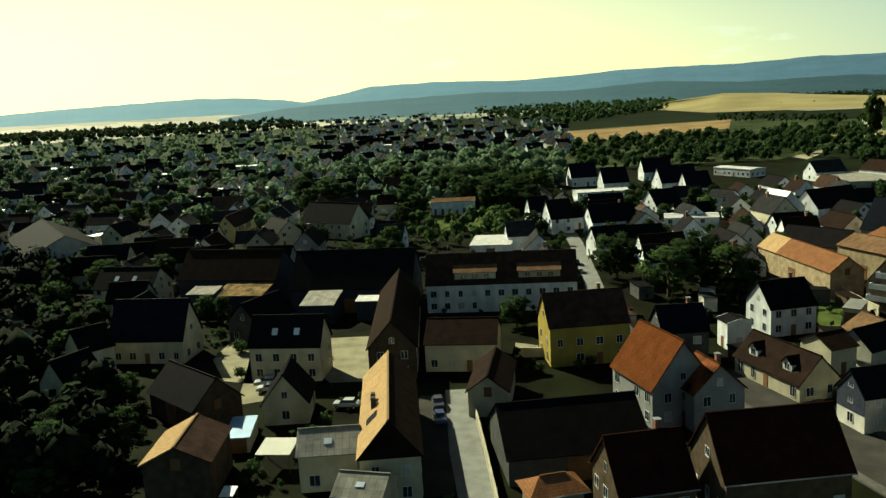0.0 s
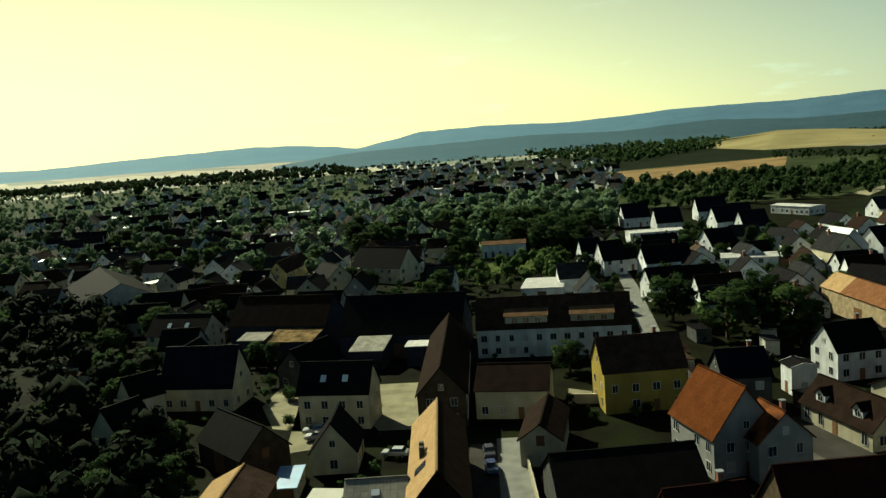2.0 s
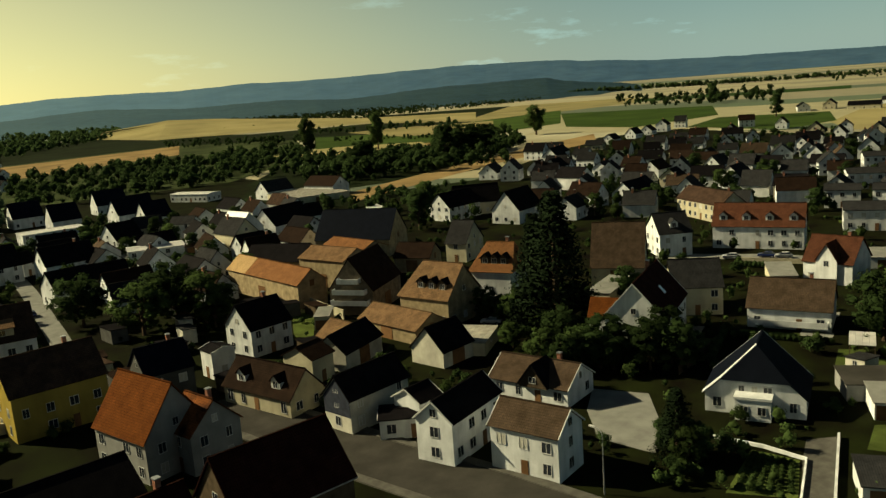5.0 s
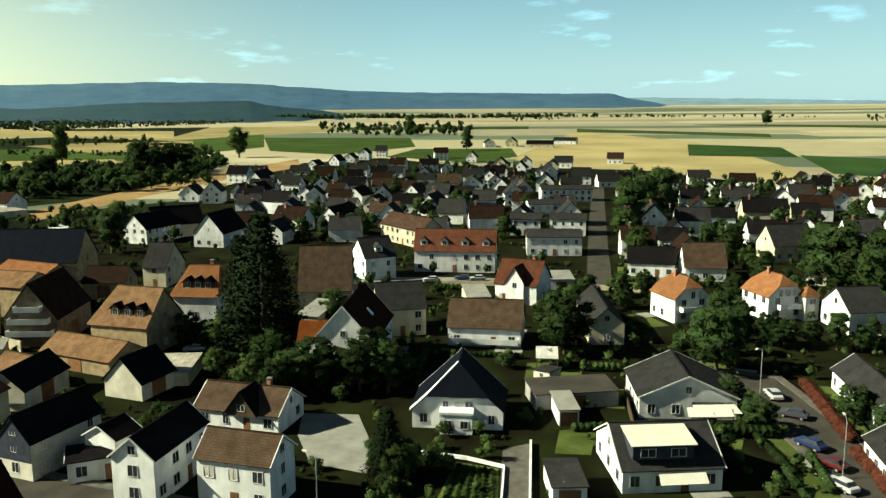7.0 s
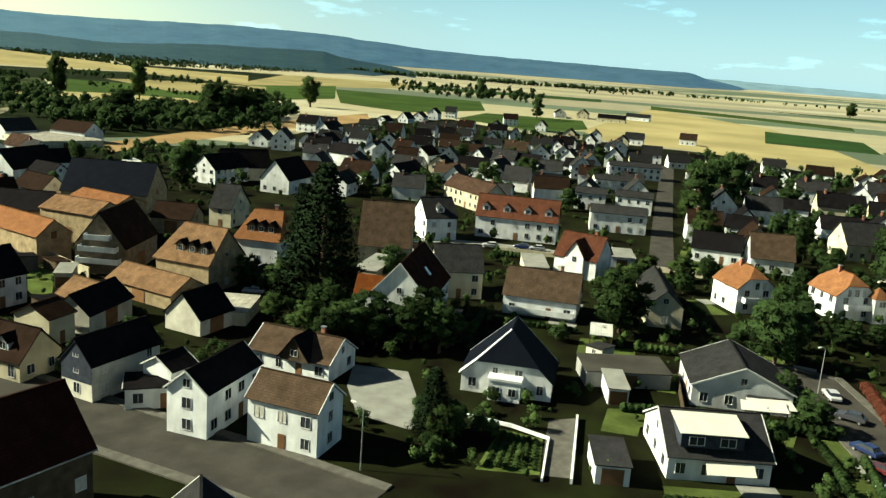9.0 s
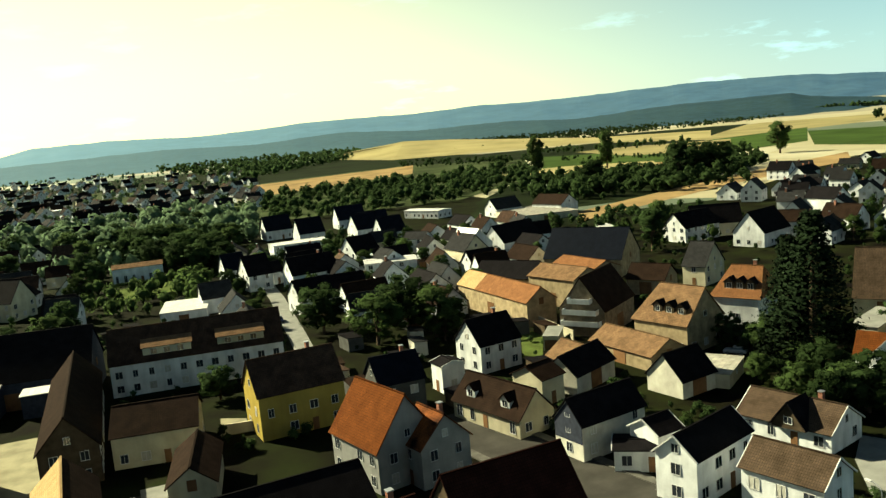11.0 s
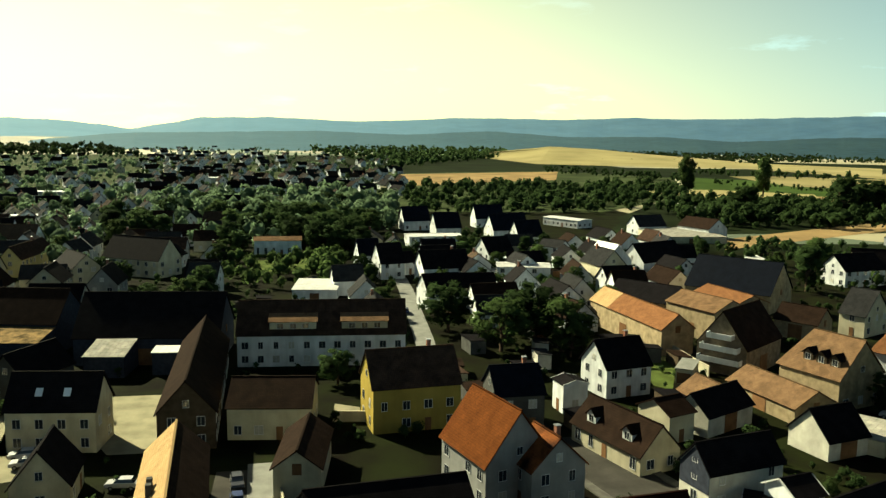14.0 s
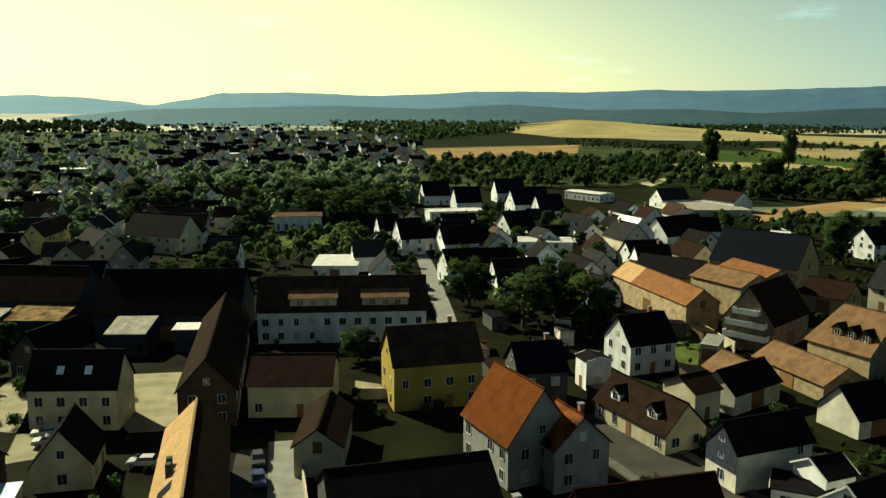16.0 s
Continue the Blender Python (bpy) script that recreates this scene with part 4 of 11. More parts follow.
def ribbon(name, pts, width, z, material, label, category):
    """A road along its centre line."""
    bm = bmesh.new()
    rows = []
    for i, p in enumerate(pts):
        a, b = Vector(pts[max(0, i - 1)]), Vector(pts[min(len(pts) - 1, i + 1)])
        d = (b - a).normalized()
        n = Vector((-d.y, d.x)) * width / 2
        rows.append([bm.verts.new((p[0] + n.x * s, p[1] + n.y * s, z)) for s in (1, -1)])
    for p, q in zip(pts, pts[1:]):
        d = Vector(q) - Vector(p)
        FOOT.append(((p[0] + q[0]) / 2, (p[1] + q[1]) / 2, d.normalized().x, d.normalized().y, d.length / 2 + 1, width / 2 + 1))
    for q, r in zip(rows, rows[1:]):
        bm.faces.new((q[0], q[1], r[1], r[0]))
    bmesh.ops.recalc_face_normals(bm, faces=bm.faces)
    return tagged(new(name, mesh_of(bm, name, material)), label, category, kind="structure")


def pavement(pts, road, side, width, label):
    """A raised footpath with its kerb along one side (1 left, -1 right) of a road of the given width."""
    bm = bmesh.new()
    rows = []
    for i, p in enumerate(pts):
        a, b2 = Vector(pts[max(0, i - 1)]), Vector(pts[min(len(pts) - 1, i + 1)])
        d = (b2 - a).normalized()
        nn = Vector((-d.y, d.x)) * side
        q0, q1 = Vector(p) + nn * (road / 2 + 0.02), Vector(p) + nn * (road / 2 + width)
        rows.append([bm.verts.new((q.x, q.y, z)) for q, z in ((q0, 0.0), (q0, 0.24), (q1, 0.24), (q1, 0.0))])
    for q, r in zip(rows, rows[1:]):
        for i in range(4):
            bm.faces.new((q[i], q[(i + 1) % 4], r[(i + 1) % 4], r[i]))
    bm.faces.new(rows[0][::-1])
    bm.faces.new(rows[-1])
    bmesh.ops.recalc_face_normals(bm, faces=bm.faces)
    tagged(new("pavement", mesh_of(bm, "pavement", M.slabs)), label, "pavement", kind="structure")


def smooth_profile(keys, a):
    for (a0, e0), (a1, e1) in zip(keys, keys[1:]):
        if a0 <= a <= a1:
            k = (a - a0) / (a1 - a0)
            k = k * k * (3 - 2 * k) * 0.5 + k * 0.5
            return e0 + (e1 - e0) * k
    return keys[0][1] if a < keys[0][0] else keys[-1][1]


def plain():
    """The plain: flat near the village, rising a little far out."""
    m = bpy.data.materials.new("farmland")
    m.use_nodes = True
    n, lk = m.node_tree.nodes, m.node_tree.links
    geo, vor, mp = n.new("ShaderNodeNewGeometry"), n.new("ShaderNodeTexVoronoi"), n.new("ShaderNodeMapping")
    mp.vector_type = "TEXTURE"                      # long narrow fields
    mp.inputs["Scale"].default_value = (620, 150, 1)
    mp.inputs["Rotation"].default_value = (0, 0, radians(-58))
    lk.new(geo.outputs["Position"], mp.inputs[0])
    lk.new(mp.outputs[0], vor.inputs["Vector"])
    vor.distance, vor.voronoi_dimensions = "CHEBYCHEV", "2D"
    vor.inputs["Scale"].default_value, vor.inputs["Randomness"].default_value = 1.0, 0.75
    ramp = n.new("ShaderNodeValToRGB")
    ramp.color_ramp.interpolation = "CONSTANT"
    el = ramp.color_ramp.elements
    el[0].color, el[1].color, el[1].position = (0.185, 0.165, 0.085, 1), (0.135, 0.12, 0.066, 1), 0.30
    for pos, c in ((0.44, (0.225, 0.205, 0.125, 1)), (0.58, (0.030, 0.052, 0.016, 1)), (0.68, (0.20, 0.175, 0.095, 1)), (0.80, (0.11, 0.10, 0.055, 1)), (0.90, (0.026, 0.042, 0.014, 1))):
        e = el.new(pos)
        e.color = c
    sep = n.new("ShaderNodeSeparateColor")
    lk.new(vor.outputs["Color"], sep.inputs[0])
    lk.new(sep.outputs[0], ramp.inputs[0])
    noi = n.new("ShaderNodeTexNoise")
    noi.inputs["Scale"].default_value, noi.inputs["Detail"].default_value = 0.03, 8
    lk.new(geo.outputs["Position"], noi.inputs["Vector"])
    mr = n.new("ShaderNodeMapRange")
    mr.inputs[3].default_value, mr.inputs[4].default_value = 0.7, 1.25
    lk.new(noi.outputs[0], mr.inputs[0])
    mx = n.new("ShaderNodeMix")
    mx.data_type, mx.blend_type = "RGBA", "MULTIPLY"
    mx.inputs[0].default_value = 1
    lk.new(ramp.outputs[0], mx.inputs[6])
    lk.new(mr.outputs[0], mx.inputs[7])
    lk.new(mx.outputs[2], n["Principled BSDF"].inputs["Base Color"])
    n["Principled BSDF"].inputs["Roughness"].default_value = 0.95
    bm = bmesh.new()
    rings = (0, 60, 200, 500, 1000, 1700, 2400, 3200, 4000, 4800)
    prev = None
    for r in rings:
        z = 0.0 if r <= 1700 else 34.0 * ((r - 1700) / 3100) ** 1.5
        ring = [bm.verts.new((math.sin(radians(a)) * r, math.cos(radians(a)) * r, z)) for a in range(0, 360, 5)] if r else [bm.verts.new((0, 0, 0))]
        if prev is not None:
            k = len(ring)
            for i in range(k):
                j = (i + 1) % k
                if len(prev) == 1:
                    bm.faces.new((prev[0], ring[j], ring[i]))
                else:
                    bm.faces.new((prev[i], prev[j], ring[j], ring[i]))
        prev = ring
    bmesh.ops.recalc_face_normals(bm, faces=bm.faces)
    tagged(new("ground", mesh_of(bm, "ground", m)), "wide plain of ripe wheat and green fields", "ground", kind="structure")


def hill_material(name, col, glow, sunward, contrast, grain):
    """Distant woods whose blue haze is painted into their emission, paler towards the sun."""
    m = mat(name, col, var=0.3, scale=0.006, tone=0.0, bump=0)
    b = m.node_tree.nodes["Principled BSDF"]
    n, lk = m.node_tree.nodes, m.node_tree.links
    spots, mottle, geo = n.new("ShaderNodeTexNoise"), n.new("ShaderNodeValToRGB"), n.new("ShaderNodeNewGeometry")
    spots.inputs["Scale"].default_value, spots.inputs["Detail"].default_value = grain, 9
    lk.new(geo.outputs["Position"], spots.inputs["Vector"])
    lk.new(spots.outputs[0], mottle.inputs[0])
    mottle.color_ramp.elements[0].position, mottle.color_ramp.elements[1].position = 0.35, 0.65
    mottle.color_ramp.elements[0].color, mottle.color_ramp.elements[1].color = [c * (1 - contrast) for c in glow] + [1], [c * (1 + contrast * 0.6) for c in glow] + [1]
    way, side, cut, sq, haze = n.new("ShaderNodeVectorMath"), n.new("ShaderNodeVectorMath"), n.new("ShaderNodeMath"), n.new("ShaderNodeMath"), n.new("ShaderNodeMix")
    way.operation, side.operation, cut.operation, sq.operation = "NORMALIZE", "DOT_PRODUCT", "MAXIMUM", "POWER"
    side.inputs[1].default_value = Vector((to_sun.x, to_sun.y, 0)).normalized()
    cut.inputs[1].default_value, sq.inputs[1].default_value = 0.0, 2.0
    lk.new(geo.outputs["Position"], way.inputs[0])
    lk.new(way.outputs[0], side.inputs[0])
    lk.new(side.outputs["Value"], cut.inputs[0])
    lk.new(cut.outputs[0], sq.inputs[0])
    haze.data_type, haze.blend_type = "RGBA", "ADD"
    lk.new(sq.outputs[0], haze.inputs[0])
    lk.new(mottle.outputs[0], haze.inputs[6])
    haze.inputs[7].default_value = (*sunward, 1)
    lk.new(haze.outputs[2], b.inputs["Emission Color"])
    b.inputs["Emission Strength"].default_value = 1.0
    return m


def hills(name, keys, near, far, material, label, back):
    """A range of wooded hills whose crest stands at far metres; keys: (bearing, crest's height in degrees seen from the eye)."""
    bm = bmesh.new()
    rows = []
    lo, hi = keys[0][0], keys[-1][0]
    a = lo
    while a <= hi + 0.01:
        el = smooth_profile(keys, a) + 0.035 * noise.noise((a * 0.9, 0, 0)) + 0.018 * noise.noise((a * 6.0, 3, 0)) + 0.012 * noise.noise((a * 23.0, 7, 0))
        crest = EYE + math.tan(radians(el)) * far
        row = []
        for i in range(7):
            k = i / 6
            r = near + (far - near) * k
            z = crest * (k * k * (3 - 2 * k)) + (1 - k) * (-4) + 6 * noise.noise((a * 0.7, k * 5, 1)) * k * (1 - k) * 4
            row.append(bm.verts.new((math.sin(radians(a)) * r, math.cos(radians(a)) * r, z)))
        row.append(bm.verts.new((math.sin(radians(a)) * (far + back), math.cos(radians(a)) * (far + back), -5)))
        rows.append(row)
        a += 0.1
    for q, r in zip(rows, rows[1:]):
        for i in range(7):
            bm.faces.new((q[i], q[i + 1], r[i + 1], r[i]))
    bmesh.ops.recalc_face_normals(bm, faces=bm.faces)
    for f in bm.faces:
        f.smooth = True
    tagged(new(name, mesh_of(bm, name, material)), label, "hills", kind="structure")


EYE = 47.5
plain()
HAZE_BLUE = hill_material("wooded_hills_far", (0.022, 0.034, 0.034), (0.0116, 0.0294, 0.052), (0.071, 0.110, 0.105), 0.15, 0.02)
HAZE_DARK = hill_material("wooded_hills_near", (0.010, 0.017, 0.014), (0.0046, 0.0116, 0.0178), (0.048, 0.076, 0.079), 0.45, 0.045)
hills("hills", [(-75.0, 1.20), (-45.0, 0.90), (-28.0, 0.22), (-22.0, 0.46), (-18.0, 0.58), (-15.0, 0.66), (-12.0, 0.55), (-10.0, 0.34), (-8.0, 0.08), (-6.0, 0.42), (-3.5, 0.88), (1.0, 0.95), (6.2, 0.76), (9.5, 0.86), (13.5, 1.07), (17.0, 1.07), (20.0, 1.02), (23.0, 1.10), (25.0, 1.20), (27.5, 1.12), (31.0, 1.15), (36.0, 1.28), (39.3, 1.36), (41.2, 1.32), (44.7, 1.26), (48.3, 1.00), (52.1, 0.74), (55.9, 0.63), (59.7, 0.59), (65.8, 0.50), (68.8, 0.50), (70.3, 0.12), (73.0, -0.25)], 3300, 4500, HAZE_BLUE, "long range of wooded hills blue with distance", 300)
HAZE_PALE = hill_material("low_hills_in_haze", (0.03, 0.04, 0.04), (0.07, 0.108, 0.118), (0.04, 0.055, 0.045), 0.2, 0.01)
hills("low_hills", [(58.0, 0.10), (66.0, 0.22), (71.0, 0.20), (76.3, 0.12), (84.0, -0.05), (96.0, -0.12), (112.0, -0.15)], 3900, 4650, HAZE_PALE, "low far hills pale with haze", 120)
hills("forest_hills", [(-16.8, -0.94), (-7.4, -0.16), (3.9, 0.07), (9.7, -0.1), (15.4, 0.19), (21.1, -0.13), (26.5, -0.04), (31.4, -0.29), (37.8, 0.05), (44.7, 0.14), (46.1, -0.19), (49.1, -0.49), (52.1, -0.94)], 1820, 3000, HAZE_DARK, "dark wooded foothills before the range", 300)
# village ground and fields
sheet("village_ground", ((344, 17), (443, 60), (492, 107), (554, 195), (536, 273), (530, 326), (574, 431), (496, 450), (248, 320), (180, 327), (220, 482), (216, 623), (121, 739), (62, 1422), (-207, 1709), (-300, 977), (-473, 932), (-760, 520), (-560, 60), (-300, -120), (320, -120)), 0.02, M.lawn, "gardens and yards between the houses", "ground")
sheet("field", ((623.0, 332.0), (1237.1, 537.0), (965.5, 276.0), (712.3, 153.6), (531.3, 75.3), (526.2, 131.5), (561.6, 218.7), (555.6, 282.6)), 0.04, M.wheat, "ripe wheat field", "field")
sheet("field", ((907.1, 267.0), (889.4, 168.5), (735.4, 125.8), (719.1, 211.7)), 0.08, M.crop, "green crop strip", "field")
sheet("field", ((766.1, 130.9), (739.0, 16.7), (554.0, 13.3), (582.7, 80.5)), 0.08, M.crop, "dark green crop field", "field")
sheet("field", ((563.6, 74.7), (542.6, 13.1), (486.1, 12.1), (497.8, 60.7)), 0.08, M.wheat, "narrow strip of ripe wheat", "field")
sheet("field", ((495.0, 59.9), (480.2, 12.0), (425.9, 11.0), (447.6, 44.9)), 0.08, M.crop, "green crop field", "field")
sheet("field", ((1339.6, 581.0), (1237.6, 248.1), (1126.9, 222.8), (1181.7, 369.2), (1191.6, 517.4)), 0.08, M.grass, "long green strip", "field")
sheet("field", ((836.5, 822.9), (917.3, 637.7), (736.0, 505.8), (590.6, 493.4), (605.3, 590.3)), 0.08, M.grass, "green meadow", "field")
sheet("field", ((700.2, 481.5), (752.6, 399.8), (640.1, 335.5), (556.5, 331.6), (590.2, 436.5)), 0.08, M.grass, "green meadow by the village edge", "field")
sheet("field", ((680.4, 1124.7), (1215.4, 1268.8), (1352.7, 1120.3), (1087.7, 902.3), (643.1, 840.3), (510.3, 846.5)), 0.08, M.wheat, "pale wheat field before the wood", "field")
sheet("field", ((497.9, 826.1), (643.1, 840.3), (927.3, 911.2), (654.6, 645.8), (444.5, 598.0), (384.6, 640.9)), 0.17, M.grass, "green meadow", "field")
sheet("field", ((210.5, 356.2), (300.8, 398.4), (442.0, 455.6), (527.5, 483.7), (463.7, 423.4), (326.6, 383.0), (190.2, 323.0)), 0.1, M.stubble, "long strip of stubble behind the village", "field")
sheet("field", ((158.5, 948.5), (374.9, 1026.5), (303.1, 836.0), (125.1, 738.6)), 0.2, M.stubble, "stubble field before the wood", "field")
rising_field(((432, 1649, 0.3), (436, 1288, 0.3), (527, 1230, 0.3), (613, 1175, 0.3), (737, 1146, 0.3), (764, 918, 0.3)), ((458, 1644, 11.3), (589, 1654, 23.2), (675, 1621, 19.0), (735, 1550, 12.9), (852, 1325, 1.9), (957, 1148, 0.4)), M.wheat, "big pale wheat field rising below the hills")
sheet("field", ((548.0, 911.8), (617.4, 913.9), (720.2, 830.9), (576.5, 666.6), (500.4, 724.1)), 0.2, M.wheat, "narrow strip of ripe wheat between hedges", "field")
sheet("field", ((304.6, 689.0), (396.3, 679.3), (450.9, 622.8), (399.4, 536.8), (338.5, 581.2)), 0.2, M.wheat, "strip of ripe wheat behind the gardens", "field")
sheet("field", ((485.5, 884.4), (560.7, 762.1), (451.3, 614.9), (358.6, 654.8)), 0.12, M.grass, "green meadow between hedges", "field")
sheet("field", ((1235.6, 1023.9), (1441.6, 723.8), (1293.0, 649.8), (1109.9, 920.5)), 0.22, M.crop, "long green strip on the plain", "field")
sheet("field", ((1686.8, 479.1), (1748.4, 107.7), (1549.3, 95.8), (1654.0, 469.4)), 0.22, M.grass, "long green strip on the plain", "field")
sheet("field", ((1616.5, 682.0), (1732.5, 263.8), (1732.6, 263.5), (1616.5, 681.9)), 0.22, M.crop, "far green strip on the plain", "field")
ribbon("road", ((48.0, 131.6), (48.7, 122.6), (54.6, 92.9), (58.2, 77.3), (60.9, 60.7)), 9.5, 0.10, M.asphalt, "asphalt village road with worn patches", "road")
ribbon("street", ((3.7, 89.1), (2.9, 105.5), (2.9, 129.8)), 4.5, 0.08, M.paving, "narrow paved street between the houses", "road")
ribbon("street", ((-1.5, 93.2), (-1.6, 114.0), (-1.0, 127.8)), 5.0, 0.06, M.asphalt, "narrow side street", "road")
ribbon("street", ((36.2, 176.6), (39.0, 200.1), (44.7, 255.4), (46.5, 280.0), (38.6, 292.7)), 4.4, 0.07, M.paving, "pale village street", "road")
ribbon("road", ((139.6, 44.9), (141.7, 34.9), (124.1, 23.3), (112.1, 15.3), (98.8, 8.3)), 8.0, 0.09, M.asphalt, "asphalt residential street with parked cars", "road")
ribbon("street", ((195.8, 84.2), (250.0, 106.4), (311.2, 131.1), (439.4, 182.3)), 6.5, 0.07, M.asphalt, "long straight residential street", "road")
ribbon("street", ((172.8, 142.1), (188.2, 116.3), (193.5, 92.6), (199.8, 73.7)), 6.0, 0.075, M.paving, "street along the terrace", "road")
pavement(((48.0, 131.6), (48.7, 122.6), (54.6, 92.9), (58.2, 77.3), (60.9, 60.7)), 9.5, 1, 1.5, "narrow paved footpath with a kerb")
pavement(((48.0, 131.6), (48.7, 122.6), (54.6, 92.9), (58.2, 77.3), (60.9, 60.7)), 9.5, -1, 1.5, "narrow paved footpath with a kerb")
pavement(((139.6, 44.9), (141.7, 34.9), (124.1, 23.3), (112.1, 15.3), (98.8, 8.3)), 8, 1, 1.5, "narrow paved footpath with a kerb")
pavement(((139.6, 44.9), (141.7, 34.9), (124.1, 23.3), (112.1, 15.3), (98.8, 8.3)), 8, -1, 1.5, "narrow paved footpath with a kerb")
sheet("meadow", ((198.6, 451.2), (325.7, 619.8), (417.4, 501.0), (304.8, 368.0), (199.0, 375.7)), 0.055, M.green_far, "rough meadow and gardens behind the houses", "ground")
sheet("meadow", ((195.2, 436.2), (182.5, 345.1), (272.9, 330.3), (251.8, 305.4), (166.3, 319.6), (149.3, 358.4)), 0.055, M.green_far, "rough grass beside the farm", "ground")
sheet("yard", ((91.3, 90.4), (95.2, 82.7), (84.5, 71.3), (79.6, 69.4), (78.2, 77.5), (84.3, 85.1)), 0.07, M.paving, "pale paved yard beside the house", "yard")
# pale sheets cut to the sunlit patches of the yards
sheet("yard", ((-24.5, 164.5), (-12.7, 164.0), (-12.7, 136.5), (-19.0, 136.8), (-24.5, 148.5)), 0.06, M.yard_sunlit, "sunlit pale courtyard between the houses", "yard")
sheet("yard", ((-42.6, 170.0), (-38.0, 168.0), (-35.6, 150.0), (-33.2, 128.5), (-28.5, 130.0), (-31.0, 138.0), (-38.2, 141.0), (-43.4, 154.0)), 0.06, M.yard_sunlit, "narrow sunlit yard beside the house", "yard")
sheet("yard", ((14.8, 154.0), (18.8, 151.3), (18.2, 144.0), (13.6, 144.6)), 0.06, M.yard_sunlit, "small sunlit yard beside the house", "yard")
sheet("driveway", ((95.6, 58.2), (99.1, 55.8), (83.1, 48.0), (81.2, 50.9), (90.7, 55.9)), 0.07, M.slabs, "paved driveway with a white kerb", "driveway")
sheet("lawn", ((105.4, 54.3), (109.4, 50.3), (99.8, 47.2), (97.8, 51.6)), 0.06, M.garden_grass, "sunlit green lawn", "lawn")
sheet("lawn", ((88.6, 61.5), (89.8, 55.8), (81.1, 51.1), (76.9, 57.4)), 0.06, M.garden_grass, "lawn with vegetable rows", "lawn")
sheet("lawn", ((145.2, 26.1), (145.6, 23.1), (128.4, 17.0), (127.0, 19.1)), 0.06, M.garden_grass, "green lawn beside the hedge", "lawn")
sheet("lawn", ((82.6, 172.6), (85.7, 167.7), (76.0, 150.6), (73.6, 154.5)), 0.06, M.garden_grass, "lawn behind the white house", "lawn")
sheet("lawn", ((-0.9, 318.2), (19.4, 321.7), (19.9, 295.9), (3.0, 293.0)), 0.06, M.garden_grass, "park lawn before the white pavilion", "lawn")
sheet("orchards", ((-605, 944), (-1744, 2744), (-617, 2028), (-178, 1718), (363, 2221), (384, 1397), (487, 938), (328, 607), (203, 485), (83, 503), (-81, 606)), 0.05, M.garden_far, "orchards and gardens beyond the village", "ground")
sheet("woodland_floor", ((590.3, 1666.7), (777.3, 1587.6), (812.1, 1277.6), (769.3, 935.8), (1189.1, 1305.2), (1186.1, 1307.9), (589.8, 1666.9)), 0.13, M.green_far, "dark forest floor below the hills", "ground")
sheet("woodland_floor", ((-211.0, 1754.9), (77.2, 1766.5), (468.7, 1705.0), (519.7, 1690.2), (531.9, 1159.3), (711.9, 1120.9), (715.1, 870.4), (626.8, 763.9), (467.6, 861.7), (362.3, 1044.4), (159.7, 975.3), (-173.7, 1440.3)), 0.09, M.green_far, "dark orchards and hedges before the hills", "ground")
sheet("field", ((619.2, 923.0), (663.2, 791.5), (587.8, 702.4), (547.5, 744.3)), 0.15, M.wheat, "narrow strip of ripe wheat", "field")
sheet("field", ((391.4, 623.3), (488.1, 584.5), (424.2, 509.0), (356.7, 547.9)), 0.15, M.stubble, "stubble field between hedges", "field")
sheet("lawn", ((129.0, 66.8), (133.1, 62.7), (123.4, 58.2), (119.8, 62.5)), 0.065, M.garden_grass, "small sunlit lawn behind the garages", "lawn")
sheet("lawn", ((116.0, 38.1), (119.4, 31.7), (112.1, 30.6), (109.3, 36.1)), 0.065, M.garden_grass, "lawn beside the modern house", "lawn")
sheet("lawn", ((223.8, 90.0), (227.6, 79.9), (197.1, 72.2), (195.2, 79.8)), 0.065, M.garden_grass, "lawn between the back gardens", "lawn")
sheet("lawn", ((131.0, 72.3), (133.4, 68.9), (125.2, 65.5), (122.9, 68.7)), 0.065, M.garden_grass, "small dry lawn beside the hedge", "lawn")
sheet("lawn", ((125.2, 54.8), (126.9, 52.3), (118.3, 49.3), (117.3, 51.9)), 0.065, M.garden_grass, "dry grass patch in a garden", "lawn")
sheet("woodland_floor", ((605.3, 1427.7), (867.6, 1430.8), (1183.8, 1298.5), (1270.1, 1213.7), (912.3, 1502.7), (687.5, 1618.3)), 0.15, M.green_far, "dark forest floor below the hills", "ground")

# ---- houses ----
house(25.9, 143.5, 4.3, 14.6, 10.7, 7.1, 12.2, M.yellow, M.red_brown, 'two-storey yellow plastered house with brown tiled roof', rows=2, chim=1)
house(32.4, 116.2, -75.6, 12.5, 10.4, 5.6, 12.4, M.grey_wall, M.deep_orange, 'white house with steep bright orange tiled roof', rows=2, chim=0)
house(37.6, 111.0, -78, 6.6, 8.5, 5.5, 9.5, M.grey_wall, M.mixed_tile, 'white house with half dark, half orange tiled roof', rows=2, chim=1)
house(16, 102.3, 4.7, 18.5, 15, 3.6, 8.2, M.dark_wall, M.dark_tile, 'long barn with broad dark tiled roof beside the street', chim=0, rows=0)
house(4.6, 144.6, -9, 13, 12.5, 5, 8.2, M.cream, M.brown_tile, 'low cream house with brown roof behind a parapet', rows=1, chim=0)
house(8.1, 124.3, -100, 14.7, 6.8, 4, 6.5, M.cream, M.brown_tile, 'small outbuilding with weathered brown roof', chim=0, rows=0)
house(15, 183.2, -6, 33.6, 11.4, 6.3, 12.4, M.white, M.red_brown, 'long white terrace with dark red tiled roof and wide dormers', rows=2, chim=0, wide_dormers=2)
